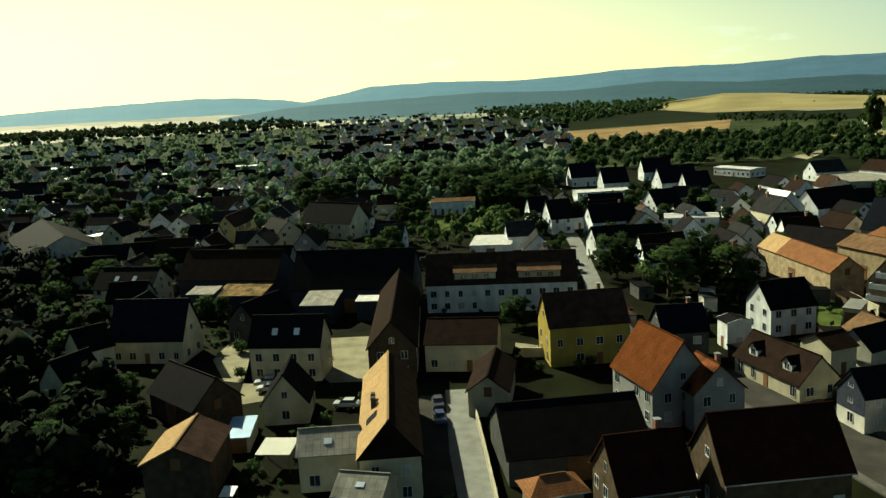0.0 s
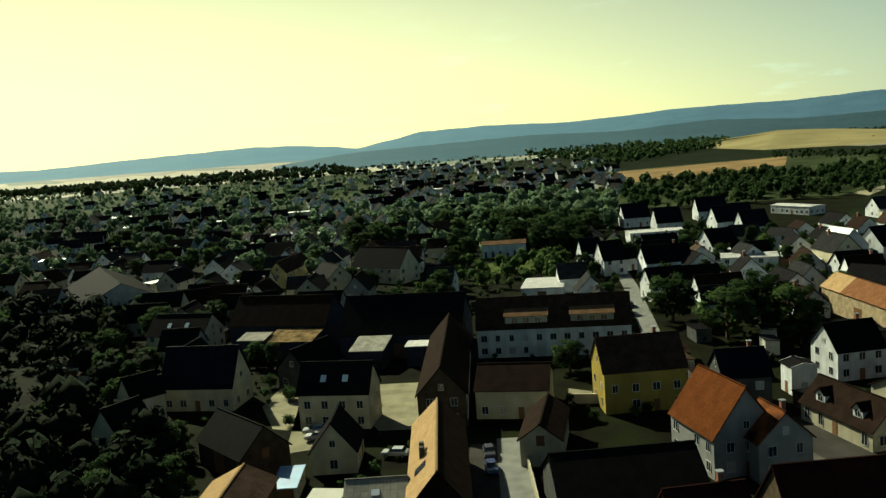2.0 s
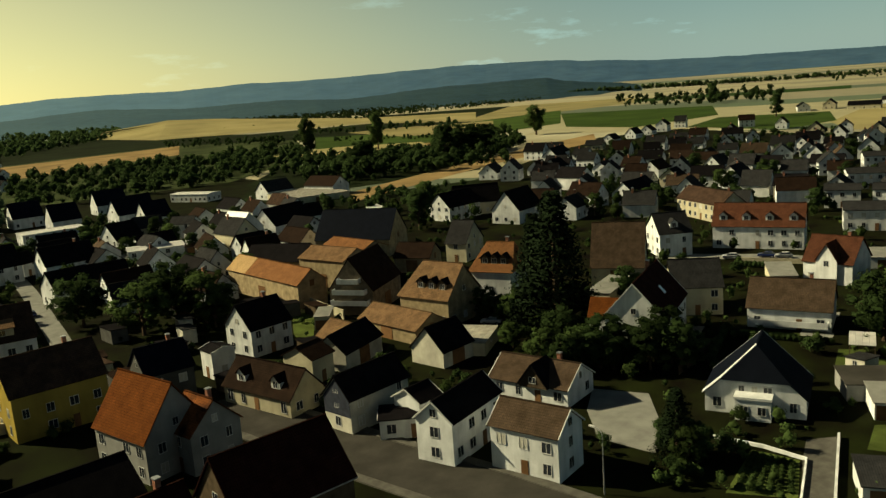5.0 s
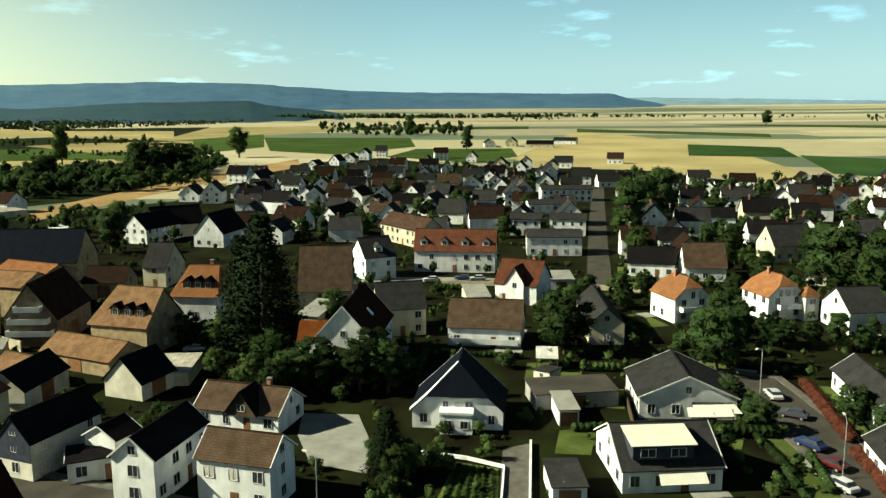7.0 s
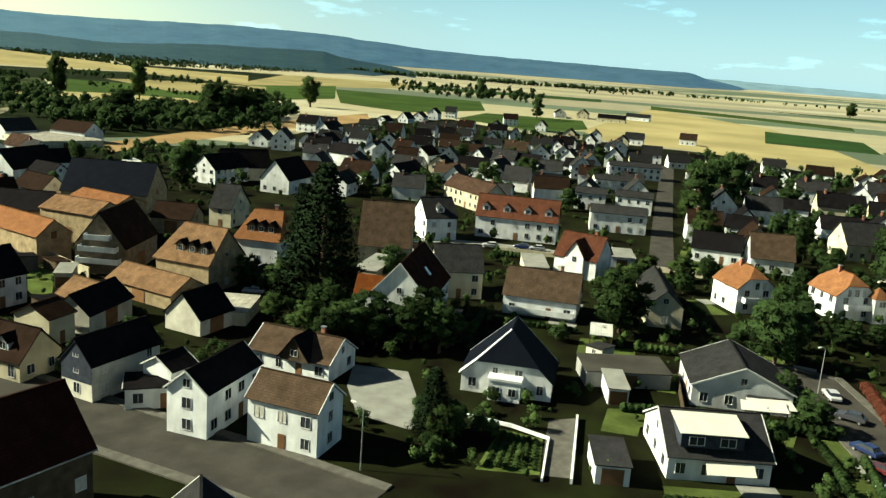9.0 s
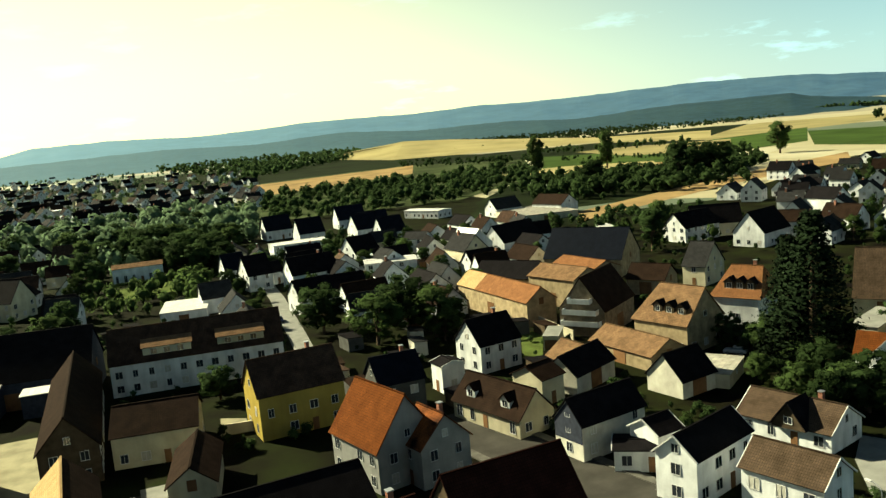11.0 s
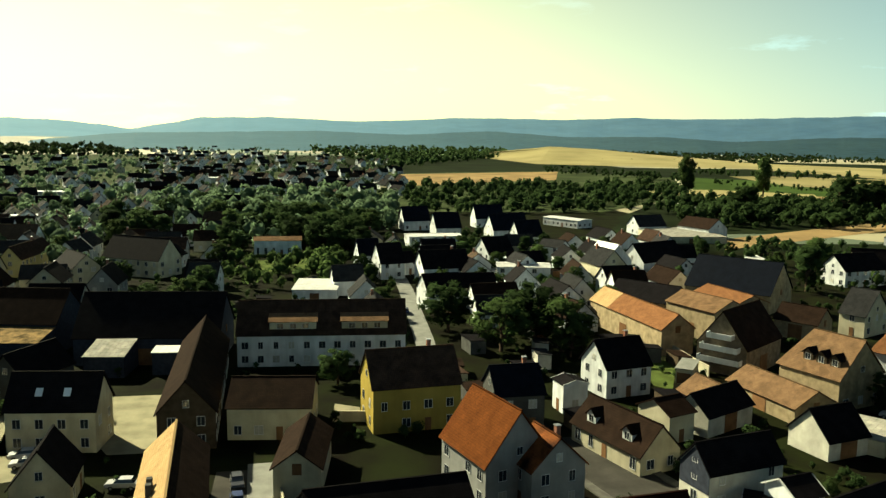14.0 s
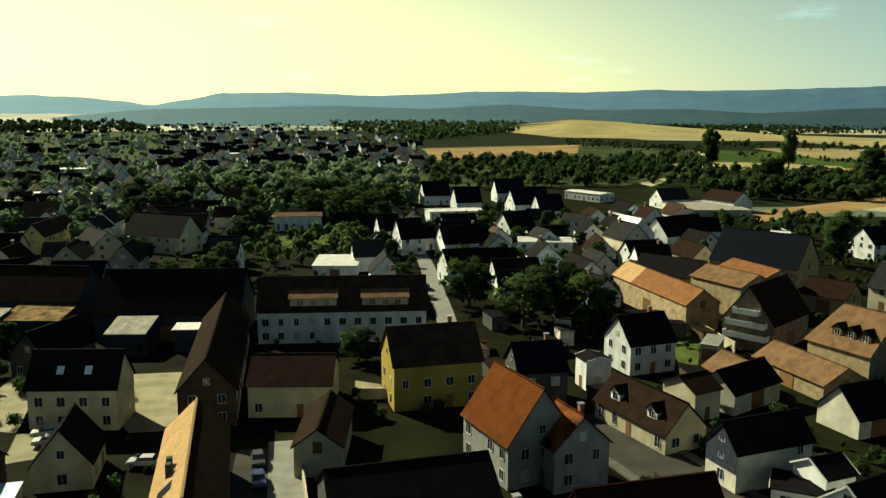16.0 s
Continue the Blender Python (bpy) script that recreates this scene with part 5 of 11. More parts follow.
# near-black walls of both halls paint in the shade below their roofs
house(-49.2, 205, 166, 26.2, 14, 6.3, 12.6, M.slate_and_shade_wall, M.brown_tile, 'large hall with dark brown tiled roof', chim=0, rows=0)
house(-18.2, 192.5, -8, 28.6, 17.9, 5.5, 13.2, M.slate_and_shade_wall, M.dark_tile, 'large hall with very dark tiled roof', chim=0, rows=0)
house(-38.5, 124.5, -46, 14.5, 9.0, 3.8, 8.0, M.timber, M.dark_tile, 'black-tiled timber-framed barn in the yard', rows=0, chim=0)
house(-26.2, 142.8, -9, 13.2, 8.2, 6.1, 11, M.cream, M.dark_tile, 'cream house with dark roof and two small skylights', rows=2, chim=0, sky=2)
house(-23.6, 123.4, 91, 9.3, 7.6, 3.2, 8, M.cream, M.dark_tile, 'cream gabled house with dark tiled roof', rows=2, chim=0)
# tan and brown slopes carry part of the sun and shade in their colour
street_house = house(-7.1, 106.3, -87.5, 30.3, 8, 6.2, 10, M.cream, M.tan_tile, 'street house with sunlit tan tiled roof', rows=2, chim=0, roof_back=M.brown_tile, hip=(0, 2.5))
house(-14.5, 99.8, 1.5, 7.9, 7.6, 4.9, 7.1, M.cream, M.grey_sheet, 'low wing with pale grey roof joined to the street house', rows=1, chim=0, sky=1)
house(-9.3, 89.4, -16, 6.2, 6.5, 4, 5.6, M.cream, M.grey_sheet, 'low shed with pale grey roof and one skylight', rows=1, chim=0, sky=1)
house(-7.9, 158.5, -90.3, 44, 9, 5.5, 10.5, M.timber, M.brown_tile, 'street house with brown tiled roof', rows=2, chim=0)
house(65.6, 152.8, 10, 9.9, 9.2, 5.3, 9.9, M.white, M.dark_tile, 'white three-storey gabled house with dark tiled roof', rows=2, chim=1)
long_barn = house(87.7, 190, -85.9, 33.7, 8.5, 5.6, 8.9, M.sandstone, M.orange_tile, 'long sandstone barn with orange tiled roof', chim=0, rows=0, hip=(0, 0))
house(100.0, 210.0, -53, 17.7, 10.9, 5, 9, M.sandstone, M.dark_tile, 'barn with dark tiled roof', chim=0, rows=0)
house(104.9, 190.0, -74, 15.9, 11.3, 7, 9.5, M.sandstone, M.pale_orange, 'barn wing with pale orange tiled roof', chim=0, rows=0)
house(114.0, 195.2, -82, 16.9, 9.9, 7.5, 9.5, M.sandstone, M.orange_tile, 'barn wing with orange tiled roof', chim=0, rows=0)
gallery_barn = house(97.3, 163.6, 34, 17, 11, 5.4, 12.6, M.oak_boards, M.brown_tile, 'gabled farm building with open timber galleries', chim=0, rows=0)
house(101.4, 141.6, -74, 13.2, 12.4, 5.6, 12.1, M.sandstone, M.pale_orange, 'farmhouse with pale orange roof and three dormers', rows=1, chim=0, dorm=3, hip=(3.0, 0))
house(89.8, 138.8, -82.9, 17.3, 9.5, 2.8, 5.4, M.sandstone, M.pale_orange, 'low outbuilding with pale orange tiled roof', chim=0, rows=0)
house(76.9, 140, -84, 7.4, 8.4, 2.7, 5.4, M.sandstone, M.pale_orange, 'small outbuilding with pale orange tiled roof', chim=0, rows=0)
house(117.2, 140.2, -64, 10.4, 11.3, 8.1, 13.7, M.white, M.orange_tile, 'white house with orange mansard roof and three dormers', rows=2, chim=1, dorm=3, hip=(2.5, 1.5))
house(67.2, 77.6, -74, 10.1, 7.0, 5.8, 8.5, M.white, M.tan_brown, 'two-storey white house with brown tiled roof by the road', rows=2, chim=0)
house(64.5, 89.4, 18.6, 12.7, 6.4, 5.8, 8.5, M.white, M.dark_tile, 'white gabled house with dark roof by the road', rows=2, chim=0)
slate_house = house(61.2, 107.2, 10.5, 12.3, 6.4, 5, 8.4, M.pale_wall, M.dark_tile, 'house with slate-clad gable and dark roof', rows=2, chim=0)
house(61.9, 99.2, -35, 7.0, 6.0, 3, 3.4, M.white, M.dark_tile, 'small white garage with nearly flat dark roof', rows=1, chim=0)
house(64.7, 99.3, 10, 5.0, 5.8, 4.5, 6.2, M.white, M.dark_tile, 'small white gabled annex with dark roof', rows=1, chim=0)
house(85, 119.9, 10.8, 8.5, 8.3, 2.8, 6.9, M.pale_wall, M.dark_tile, 'white gabled house with dark tiled roof in the yard', chim=0, rows=0)
house(73.5, 132.7, 25, 12.5, 7.5, 3.2, 6.4, M.pale_wall, M.dark_tile, 'white gabled barn with dark tiled roof', chim=0, rows=0)
dormer_house = house(85.2, 95.2, -74, 14, 9, 2.8, 5.7, M.white, M.tan_brown, 'long white house with brown roof and a dark timber cross gable', rows=1, chim=1)
house(54.1, 123.9, -74.8, 16.1, 7.9, 2.8, 6.9, M.cream, M.brown_tile, 'low cream house with tall windows and brown roof', rows=1, tall=1.9, chim=0, dorm=2)
house(63.7, 129.7, 18, 5.8, 7.5, 4.5, 6.4, M.cream, M.brown_tile, 'grey-walled house with brown roof', rows=1, chim=0)
house(42.1, 139.7, 0, 8.4, 9, 5.8, 9.7, M.dark_wall, M.blue_dark_tile, 'grey house with dark roof', rows=2, chim=1)
house(53.6, 144.3, -85, 4.7, 5.0, 5, 5.7, M.white, M.dark_tile, 'small white annex with dark roof', rows=1, chim=0)
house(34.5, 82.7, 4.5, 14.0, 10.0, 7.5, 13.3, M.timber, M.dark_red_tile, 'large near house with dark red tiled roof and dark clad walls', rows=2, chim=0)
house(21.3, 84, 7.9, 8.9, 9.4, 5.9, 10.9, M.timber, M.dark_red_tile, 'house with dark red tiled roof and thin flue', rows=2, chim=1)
house(42.0, 62.5, 53, 10.0, 8.4, 4.4, 8.0, M.white, M.grey_tile, 'white house with grey tiled roof and pale bargeboards', rows=1, chim=0)
house(11.4, 83.4, 12, 6.9, 5.0, 5.5, 6.9, M.sandstone, M.orange_tile, 'small house with orange tiled hipped roof', rows=1, chim=0, hip=(2, 2))
balcony_house = house(116.3, 99.9, 26, 19.3, 11.4, 6.2, 12.6, M.white, M.dark_red_tile, 'white house with dark red roof, balcony and blue-shaded gable', rows=2, chim=1, sky=1)
bay_villa = house(102.7, 69.3, 26, 10.4, 13.9, 2.7, 9.2, M.white, M.blue_tile, 'white villa with dark blue glazed roof and a bay window', rows=1, chim=0, half=(2.2, 0), hip=(3.2, 0))
terrace_bungalow = house(140.5, 85.9, -67, 14.7, 10.8, 3.7, 8.4, M.white, M.tan_brown, 'white bungalow with brown tiled roof and terrace', rows=1, chim=1)
house(149.8, 134.6, -54, 12.4, 15.2, 3.9, 13.4, M.cream, M.tan_brown, 'big old barn with brown two-tone roof', chim=0, rows=0)
house(178.5, 142.4, -32, 9.2, 11.5, 6, 10.9, M.white, M.grey_tile, 'white house with grey roof and a white dormer', rows=2, chim=0, dorm=1)
house(137.9, 105.4, -46, 10.1, 11.4, 5.5, 10.2, M.cream, M.grey_tile, 'cream house with weathered grey roof', rows=2, chim=0)
house(198.0, 128.0, -65, 23.0, 10.0, 5.8, 11.5, M.white, M.red_tile, 'white terrace with red tiled roof and four white dormers', rows=2, chim=0, dorm=4)
house(228.7, 164.3, -112, 25.1, 9.9, 5.5, 9.5, M.cream, M.red_brown, 'house with broad cream gable', rows=2, chim=0)
house(175.0, 95.3, -83, 10.8, 11.5, 4.6, 9.7, M.white, M.red_tile, 'white house with red roof and a front gable', rows=2, chim=1, crossgable=1)
house(158.3, 69.5, -150, 21.4, 7.5, 4, 7.4, M.cream, M.grey_tile, 'steep-roofed grey house half hidden by trees', rows=2, chim=0)
villa = house(177.7, 58.6, 50, 10.0, 9.5, 5.2, 9.5, M.white, M.orange_tile, 'white villa with hipped orange tiled roof and balcony', rows=2, chim=1, half=(2.2, 2.2), hip=(2.2, 2.2))
corner_villa = house(190.2, 41.8, 47, 10.0, 10.0, 5.2, 9.5, M.white, M.orange_tile, 'white villa with hipped orange roof and corner bay', rows=2, chim=1, half=(2.2, 2.2), hip=(2.2, 2.2))
house(187.5, 25.2, -53, 9.2, 11.5, 4.6, 8.8, M.white, M.grey_tile, 'white house with grey roof and cream gable', rows=2, chim=0)
house(220.5, 79.3, -71, 12.9, 11.4, 3.6, 7.5, M.white, M.dark_tile, 'low house with very dark roof', rows=1, chim=0)
house(221.6, 65.8, 116, 11.1, 11.3, 3.6, 9.5, M.white, M.tan_brown, 'low house with brown roof and roof windows', rows=1, chim=0, sky=2)
house(262.3, 52.2, -50, 13.4, 11.5, 4.5, 10.3, M.cream, M.grey_tile, 'cream house with grey roof', rows=2, chim=0)
mod_house = house(100.0, 38.5, -54, 12.9, 13.3, 3, 6.6, M.white, M.grey_tile, 'white modern house with dark roof and cream awnings', rows=1, chim=0)
awning_house = house(125, 43.1, -151.5, 13.6, 15, 3.3, 6.7, M.white, M.grey_tile, 'white house with grey roof and wide gable', chim=0, rows=1)
house(138.3, 17.0, -155, 18.8, 7.5, 3.2, 6, M.white, M.grey_tile, 'white gabled house with grey roof behind the hedge', chim=0, rows=1)
house(114.4, 10.3, 23, 9.9, 10.0, 3.2, 6.4, M.white, M.grey_tile, 'white house with grey roof by the bend of the road', chim=0, rows=1)
house(235.2, 115.3, -61, 17.2, 11.0, 5.8, 7.6, M.white, M.grey_tile, 'white terraced house with low grey roof', rows=2, chim=0)
house(266.2, 140.5, -64, 11.1, 11.0, 5.8, 7.4, M.white, M.grey_tile, 'white terraced house with low grey roof', rows=2, chim=0)
house(273.1, 127.0, -68, 13.0, 11.0, 5.8, 7.4, M.white, M.grey_tile, 'white terraced house with low grey roof', rows=2, chim=0)
house(307.9, 153.8, -56, 12.8, 11.0, 5.8, 7.4, M.white, M.grey_tile, 'white terraced house with low grey roof', rows=2, chim=0)
house(365.6, 169.3, -57, 24.4, 11.0, 5.8, 7.4, M.white, M.grey_tile, 'white terraced house with low grey roof', rows=2, chim=0)
house(-55.1, 158.4, -8.8, 15.3, 9.6, 4.4, 11.7, M.cream, M.blue_dark_tile, 'grey-white house with blue-black slate roof', rows=1, chim=0)
house(-64.4, 149.1, -134, 6.6, 7.6, 5.5, 9.4, M.cream, M.dark_tile, 'cream gabled house with dark roof', rows=2, chim=0)
house(-61.8, 134.8, -118, 8.0, 7.5, 4, 8.4, M.cream, M.dark_tile, 'small gabled house in deep shade', rows=1, chim=0)
house(-128.9, 282.1, 121, 56, 24, 5, 11, M.grey_wall, M.dark_tile, 'large grey hall with hipped roof', chim=0, rows=0)
house(-75.7, 205.4, -12, 16.1, 11.5, 5, 9.6, M.cream, M.dark_tile, 'house with dark roof and two lit skylights', rows=2, chim=0, sky=2)
house(-71.5, 306.5, 82, 26.3, 7.6, 5.5, 9.6, M.yellow_pale, M.red_brown, 'pale yellow gabled house with brown roof', rows=2, chim=1)
house(-52.1, 285.4, -59, 15.9, 8.9, 5, 9, M.cream, M.dark_tile, 'cream house with dark roof', rows=2, chim=0)
house(-41.6, 303.9, 86, 17.9, 7.5, 4.5, 5.1, M.cream, M.dark_tile, 'grey gabled house with dark roof', rows=2, chim=0)
house(-12.7, 258.3, 166, 9.1, 7.5, 5, 9.1, M.white, M.grey_tile, 'white house with grey roof and dormers', rows=2, chim=0, dorm=2)
house(-34.6, 295.8, -35, 23.2, 11.5, 5.5, 12.2, M.cream, M.dark_tile, 'large house with dark roof', rows=2, chim=0)
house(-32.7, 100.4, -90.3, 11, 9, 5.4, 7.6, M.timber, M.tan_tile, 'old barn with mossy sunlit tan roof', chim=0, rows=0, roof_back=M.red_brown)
house(-61.7, 227.0, 28, 9.3, 11.5, 5, 10.2, M.cream, M.dark_tile, 'plain house with dark tiled roof', rows=2, chim=0, sky=1)
house(9.3, 335.5, -4, 18, 9, 5.6, 6.8, M.white, M.pale_orange, 'white pavilion with shallow red roof and tall windows', rows=1, tall=2.8, chim=0)
house(58.5, 269, 5.5, 15.5, 11.4, 4.8, 10, M.white, M.dark_tile, 'white gabled house with dark roof', rows=2, chim=1)
house(49.8, 231.5, 8, 10.6, 10.4, 4.6, 9, M.white, M.dark_tile, 'white gabled house with dark roof', rows=2, chim=0)
house(42.8, 279.0, -170, 8.5, 11.3, 5, 11.1, M.white, M.dark_tile, 'white gabled house with dark roof', rows=2, chim=0)
house(82.6, 294.5, -163, 10.9, 11.4, 5, 10.7, M.white, M.dark_tile, 'white house with dark hipped roof', rows=2, chim=0)
house(109.3, 306.3, -52, 9.7, 7.5, 5.2, 7.8, M.white, M.grey_tile, 'white house with pale grey roof', rows=2, chim=0)
house(117.1, 275, -78, 11.9, 11.6, 4.8, 10.6, M.white, M.pale_sheet, 'white house with sunlit solar-panelled roof', rows=2, chim=0)
house(133.6, 275.3, 21, 20.4, 11.5, 4.5, 10.5, M.white, M.dark_tile, 'white gabled house with broad dark roof', rows=2, chim=0)
house(203.9, 366.6, 106, 20.2, 12.2, 4.6, 9, M.white, M.brown_tile, 'white bungalow with shallow brown roof', rows=1, chim=0)
house(182.6, 380.6, 8, 15.6, 11.3, 4, 9.1, M.white, M.grey_tile, 'white gabled house with grey roof', rows=2, chim=0)
house(187.6, 244.4, 8, 17.0, 11.0, 5, 10, M.white, M.dark_tile, 'white gabled house with dark roof', rows=2, chim=0)
house(75.6, 410.9, 5, 13.4, 11.5, 4.5, 11.2, M.white, M.blue_dark_tile, 'steep white gabled house with blue-black roof', rows=2, chim=0)
house(84.3, 380.1, 4, 12.2, 11.5, 4.5, 11.2, M.white, M.blue_dark_tile, 'steep white gabled house with blue-black roof', rows=2, chim=0)
house(114.1, 418.2, 2, 14.8, 11.5, 4.5, 11.2, M.white, M.blue_dark_tile, 'steep white gabled house with blue-black roof', rows=2, chim=0)
house(106.9, 368.6, 9, 12.3, 11.5, 4.5, 11.2, M.white, M.blue_dark_tile, 'steep white gabled house with blue-black roof', rows=2, chim=0)
house(113.7, 375.6, 1, 12.8, 11.5, 4.5, 11.2, M.white, M.blue_dark_tile, 'steep white gabled house with blue-black roof', rows=2, chim=0)
house(111.0, 345.4, 6, 11.4, 11.5, 4.5, 11, M.white, M.blue_dark_tile, 'steep white gabled house with blue-black roof', rows=2, chim=0)
house(38.6, 299.4, 9, 7.9, 8.7, 4.5, 10, M.white, M.blue_dark_tile, 'steep white gabled house with blue-black roof', rows=2, chim=0)
house(71.0, 343.6, 1, 22.1, 11.0, 5.5, 6, M.white, M.pale_sheet, 'white flat-roofed house with pale roof', rows=2, chim=0)
house(156.4, 416.8, -64, 24.6, 11.0, 4, 4.5, M.white, M.pale_sheet, 'long low building with white roof', rows=1, chim=0)
house(83.5, 263.5, -15, 17.0, 10.5, 5.5, 5.9, M.white, M.pale_sheet, 'white two-storey house with a flat pale roof', rows=2, chim=0)
house(49.6, 284.0, 26, 4.6, 6.0, 4, 7.5, M.white, M.dark_tile, 'small white gabled house with dark roof', rows=1, chim=0)
house(199.2, 246.3, -29, 17.6, 11.4, 4.5, 10.8, M.cream, M.dark_tile, 'cream gabled house with dark roof', rows=2, chim=0)
house(195.0, 218.9, -162, 16.8, 11.5, 4.5, 11.2, M.white, M.dark_tile, 'white gabled house with dark roof', rows=2, chim=0)
house(132.1, 220.4, -54, 24.1, 17.0, 5, 13.1, M.sandstone, M.blue_tile, 'very large barn with black tiled roof in the farmyard', chim=0, rows=0)
house(143.3, 184.6, -66, 6.8, 11.7, 5, 10.8, M.cream, M.grey_tile, 'cream farmhouse with weathered grey roof', rows=2, chim=0)
house(126.6, 184.1, -59, 10.7, 9.1, 4, 7.5, M.sandstone, M.brown_tile, 'low barn with brown tiled roof', chim=0, rows=0)

# ---- low white-roofed workshops and garages of the old quarter ----
for x, y, yaw, L, W in ((-312.7, 710.5, 5, 22, 12), (-250.2, 583.4, -8, 14, 8), (-221.2, 544.4, 4, 15, 6), (-189.9, 500.8, 48, 16, 6), (-230.0, 481.1, 40, 12, 8), (-152.3, 442.4, 0, 6, 6),
                        (-184.6, 579.5, -4, 14, 7), (-183.7, 642.9, 12, 22, 7), (-133.4, 617.5, 3, 30, 8), (-82.6, 442.7, 6, 12, 7), (-70.3, 428.2, 20, 10, 7), (-58.0, 402.2, -6, 9, 8),
                        (-211.8, 401.3, 3, 12, 5), (-171.4, 345.6, 0, 10, 5), (-120.2, 301.5, 58, 9, 3.5), (-135.6, 363.7, 10, 4, 4), (-108.0, 450.9, 12, 16, 5), (-118.3, 418.2, -5, 8, 5),
                        (-42.1, 793.5, 15, 18, 10), (-58.2, 691.3, 12, 16, 9)):
    flat_box(x, y, yaw, L, W, 4.6, M.pale_wall, M.pale_sheet, "low workshop with a flat white sheet roof", name="workshop", door=False)

# ---- houses of the wider village ----
far_house(452, 399, 17, 12.9, 9.5, 3.4, 7.0, M.white, M.grey_tile, 0)
far_house(493, 413, 13, 12.1, 9.1, 3.4, 7.9, M.white, M.grey_tile, 0)
far_house(521, 422, 22, 13.2, 10.1, 3.4, 7.4, M.white, M.tan_brown, 0)
far_house(551, 431, 23, 12.4, 9.8, 5.4, 9.5, M.white, M.grey_tile, 1)
far_house(586, 440, 115, 10.0, 9.1, 5.4, 10.0, M.white, M.grey_tile, 0)
far_house(477, 345, 107, 11.8, 9.0, 4.2, 8.7, M.white, M.brown_tile, 1)
far_house(586, 379, 128, 12.1, 9.8, 5.4, 9.6, M.white, M.brown_tile, 0)
far_house(567, 338, 22, 11.8, 8.9, 4.2, 8.5, M.white, M.tan_brown, 0)
far_house(493, 331, 24, 10.2, 9.0, 5.4, 9.6, M.white, M.brown_tile, 1)
far_house(497, 260, 17, 10.1, 9.2, 3.4, 8.1, M.white, M.tan_brown, 0)
far_house(499, 276, 22, 11.2, 10.4, 5.4, 10.0, M.cream, M.tan_brown, 0)
far_house(769, 435, 32, 30, 12, 4.5, 8.1, M.white, M.dark_tile, 0)
far_house(791, 420, 23, 22, 12, 5, 9.5, M.cream, M.brown_tile, 0)
far_house(779, 381, 109, 28, 11, 4, 7.6, M.cream, M.dark_tile, 0)
far_house(858, 388, 103, 26, 12.0, 4, 7.5, M.white, M.grey_tile, 0)
far_house(332, 311, 107, 10.8, 8.9, 4.2, 8.1, M.white, M.grey_tile, 0)
house(308, 279, 22, 11.7, 8.9, 3.4, 6.8, M.white, M.grey_tile, 'white village house with grey tiled roof', chim=1, far=True)
far_house(366, 365, 24, 11.7, 9.0, 4.2, 7.7, M.white, M.grey_tile, 1)
far_house(356, 375, 108, 13.6, 9.8, 5.4, 10.2, M.white, M.dark_tile, 1)
house(277, 326, 27, 12.3, 10.4, 3.4, 7.8, M.white, M.grey_tile, 'white village house with grey tiled roof', chim=0, far=True)
house(277, 311, 35, 12.1, 9.8, 5.4, 10.3, M.white, M.grey_tile, 'white village house with grey tiled roof', chim=1, far=True)
house(264, 257, 98, 13.9, 10.4, 5.4, 9.6, M.white, M.dark_tile, 'white village house with dark tiled roof', chim=0, far=True)
house(290, 259, 33, 10.2, 8.8, 5.4, 9.3, M.white, M.dark_tile, 'white village house with dark tiled roof', chim=0, far=True)
house(318, 269, 100, 10.0, 10.3, 3.4, 8.2, M.white, M.brown_tile, 'white village house with brown tiled roof', chim=1, far=True)
far_house(384, 290, 111, 12.2, 10.3, 3.4, 7.5, M.cream, M.brown_tile, 0)
house(352, 252, 114, 11.9, 9.6, 3.4, 7.1, M.cream, M.brown_tile, 'cream village house with brown tiled roof', chim=0, far=True)
house(305, 232, 32, 10.6, 9.2, 5.4, 10.1, M.white, M.dark_tile, 'white village house with dark tiled roof', chim=1, far=True)
house(307, 247, 10, 12.2, 9.3, 4.2, 8.2, M.white, M.brown_tile, 'white village house with brown tiled roof', chim=0, far=True)
house(242, 207, 10, 13.7, 10.1, 4.2, 8.8, M.white, M.dark_tile, 'white village house with dark tiled roof', chim=0, far=True)
house(231, 219, 98, 13.5, 8.9, 4.2, 8.8, M.white, M.brown_tile, 'white village house with brown tiled roof', chim=1, far=True)
house(274, 230, 105, 13.5, 8.9, 3.4, 7.2, M.white, M.grey_tile, 'white village house with grey tiled roof', chim=0, far=True)
house(277, 215, 20, 10.0, 9.1, 5.4, 9.0, M.cream, M.dark_tile, 'cream village house with dark tiled roof', chim=0, far=True)
far_house(385, 246, 106, 13.4, 9.2, 3.4, 8.2, M.white, M.tan_brown, 1)
house(369, 222, 31, 13.6, 10.1, 5.4, 9.6, M.white, M.grey_tile, 'white village house with grey tiled roof', chim=0, far=True)
house(276, 177, 109, 10.6, 10.0, 4.2, 9.5, M.white, M.grey_tile, 'white village house with grey tiled roof', chim=0, far=True)
house(336, 209, 104, 13.2, 8.9, 4.2, 7.8, M.white, M.dark_tile, 'white village house with dark tiled roof', chim=0, far=True)
house(293, 197, 10, 12.6, 10.3, 4.2, 9.1, M.white, M.grey_tile, 'white village house with grey tiled roof', chim=1, far=True)
house(380, 211, 19, 12.1, 10.0, 3.4, 8.4, M.white, M.grey_tile, 'white village house with grey tiled roof', chim=1, far=True)
house(353, 191, 108, 14.0, 8.7, 3.4, 6.9, M.white, M.dark_tile, 'white village house with dark tiled roof', chim=0, far=True)
far_house(501, 239, 22, 13.3, 9.1, 5.4, 9.4, M.cream, M.grey_tile, 0)
far_house(438, 192, 116, 11.5, 10.0, 5.4, 10.1, M.white, M.grey_tile, 0)
far_house(551, 253, 108, 13.3, 9.1, 4.2, 8.4, M.white, M.grey_tile, 0)
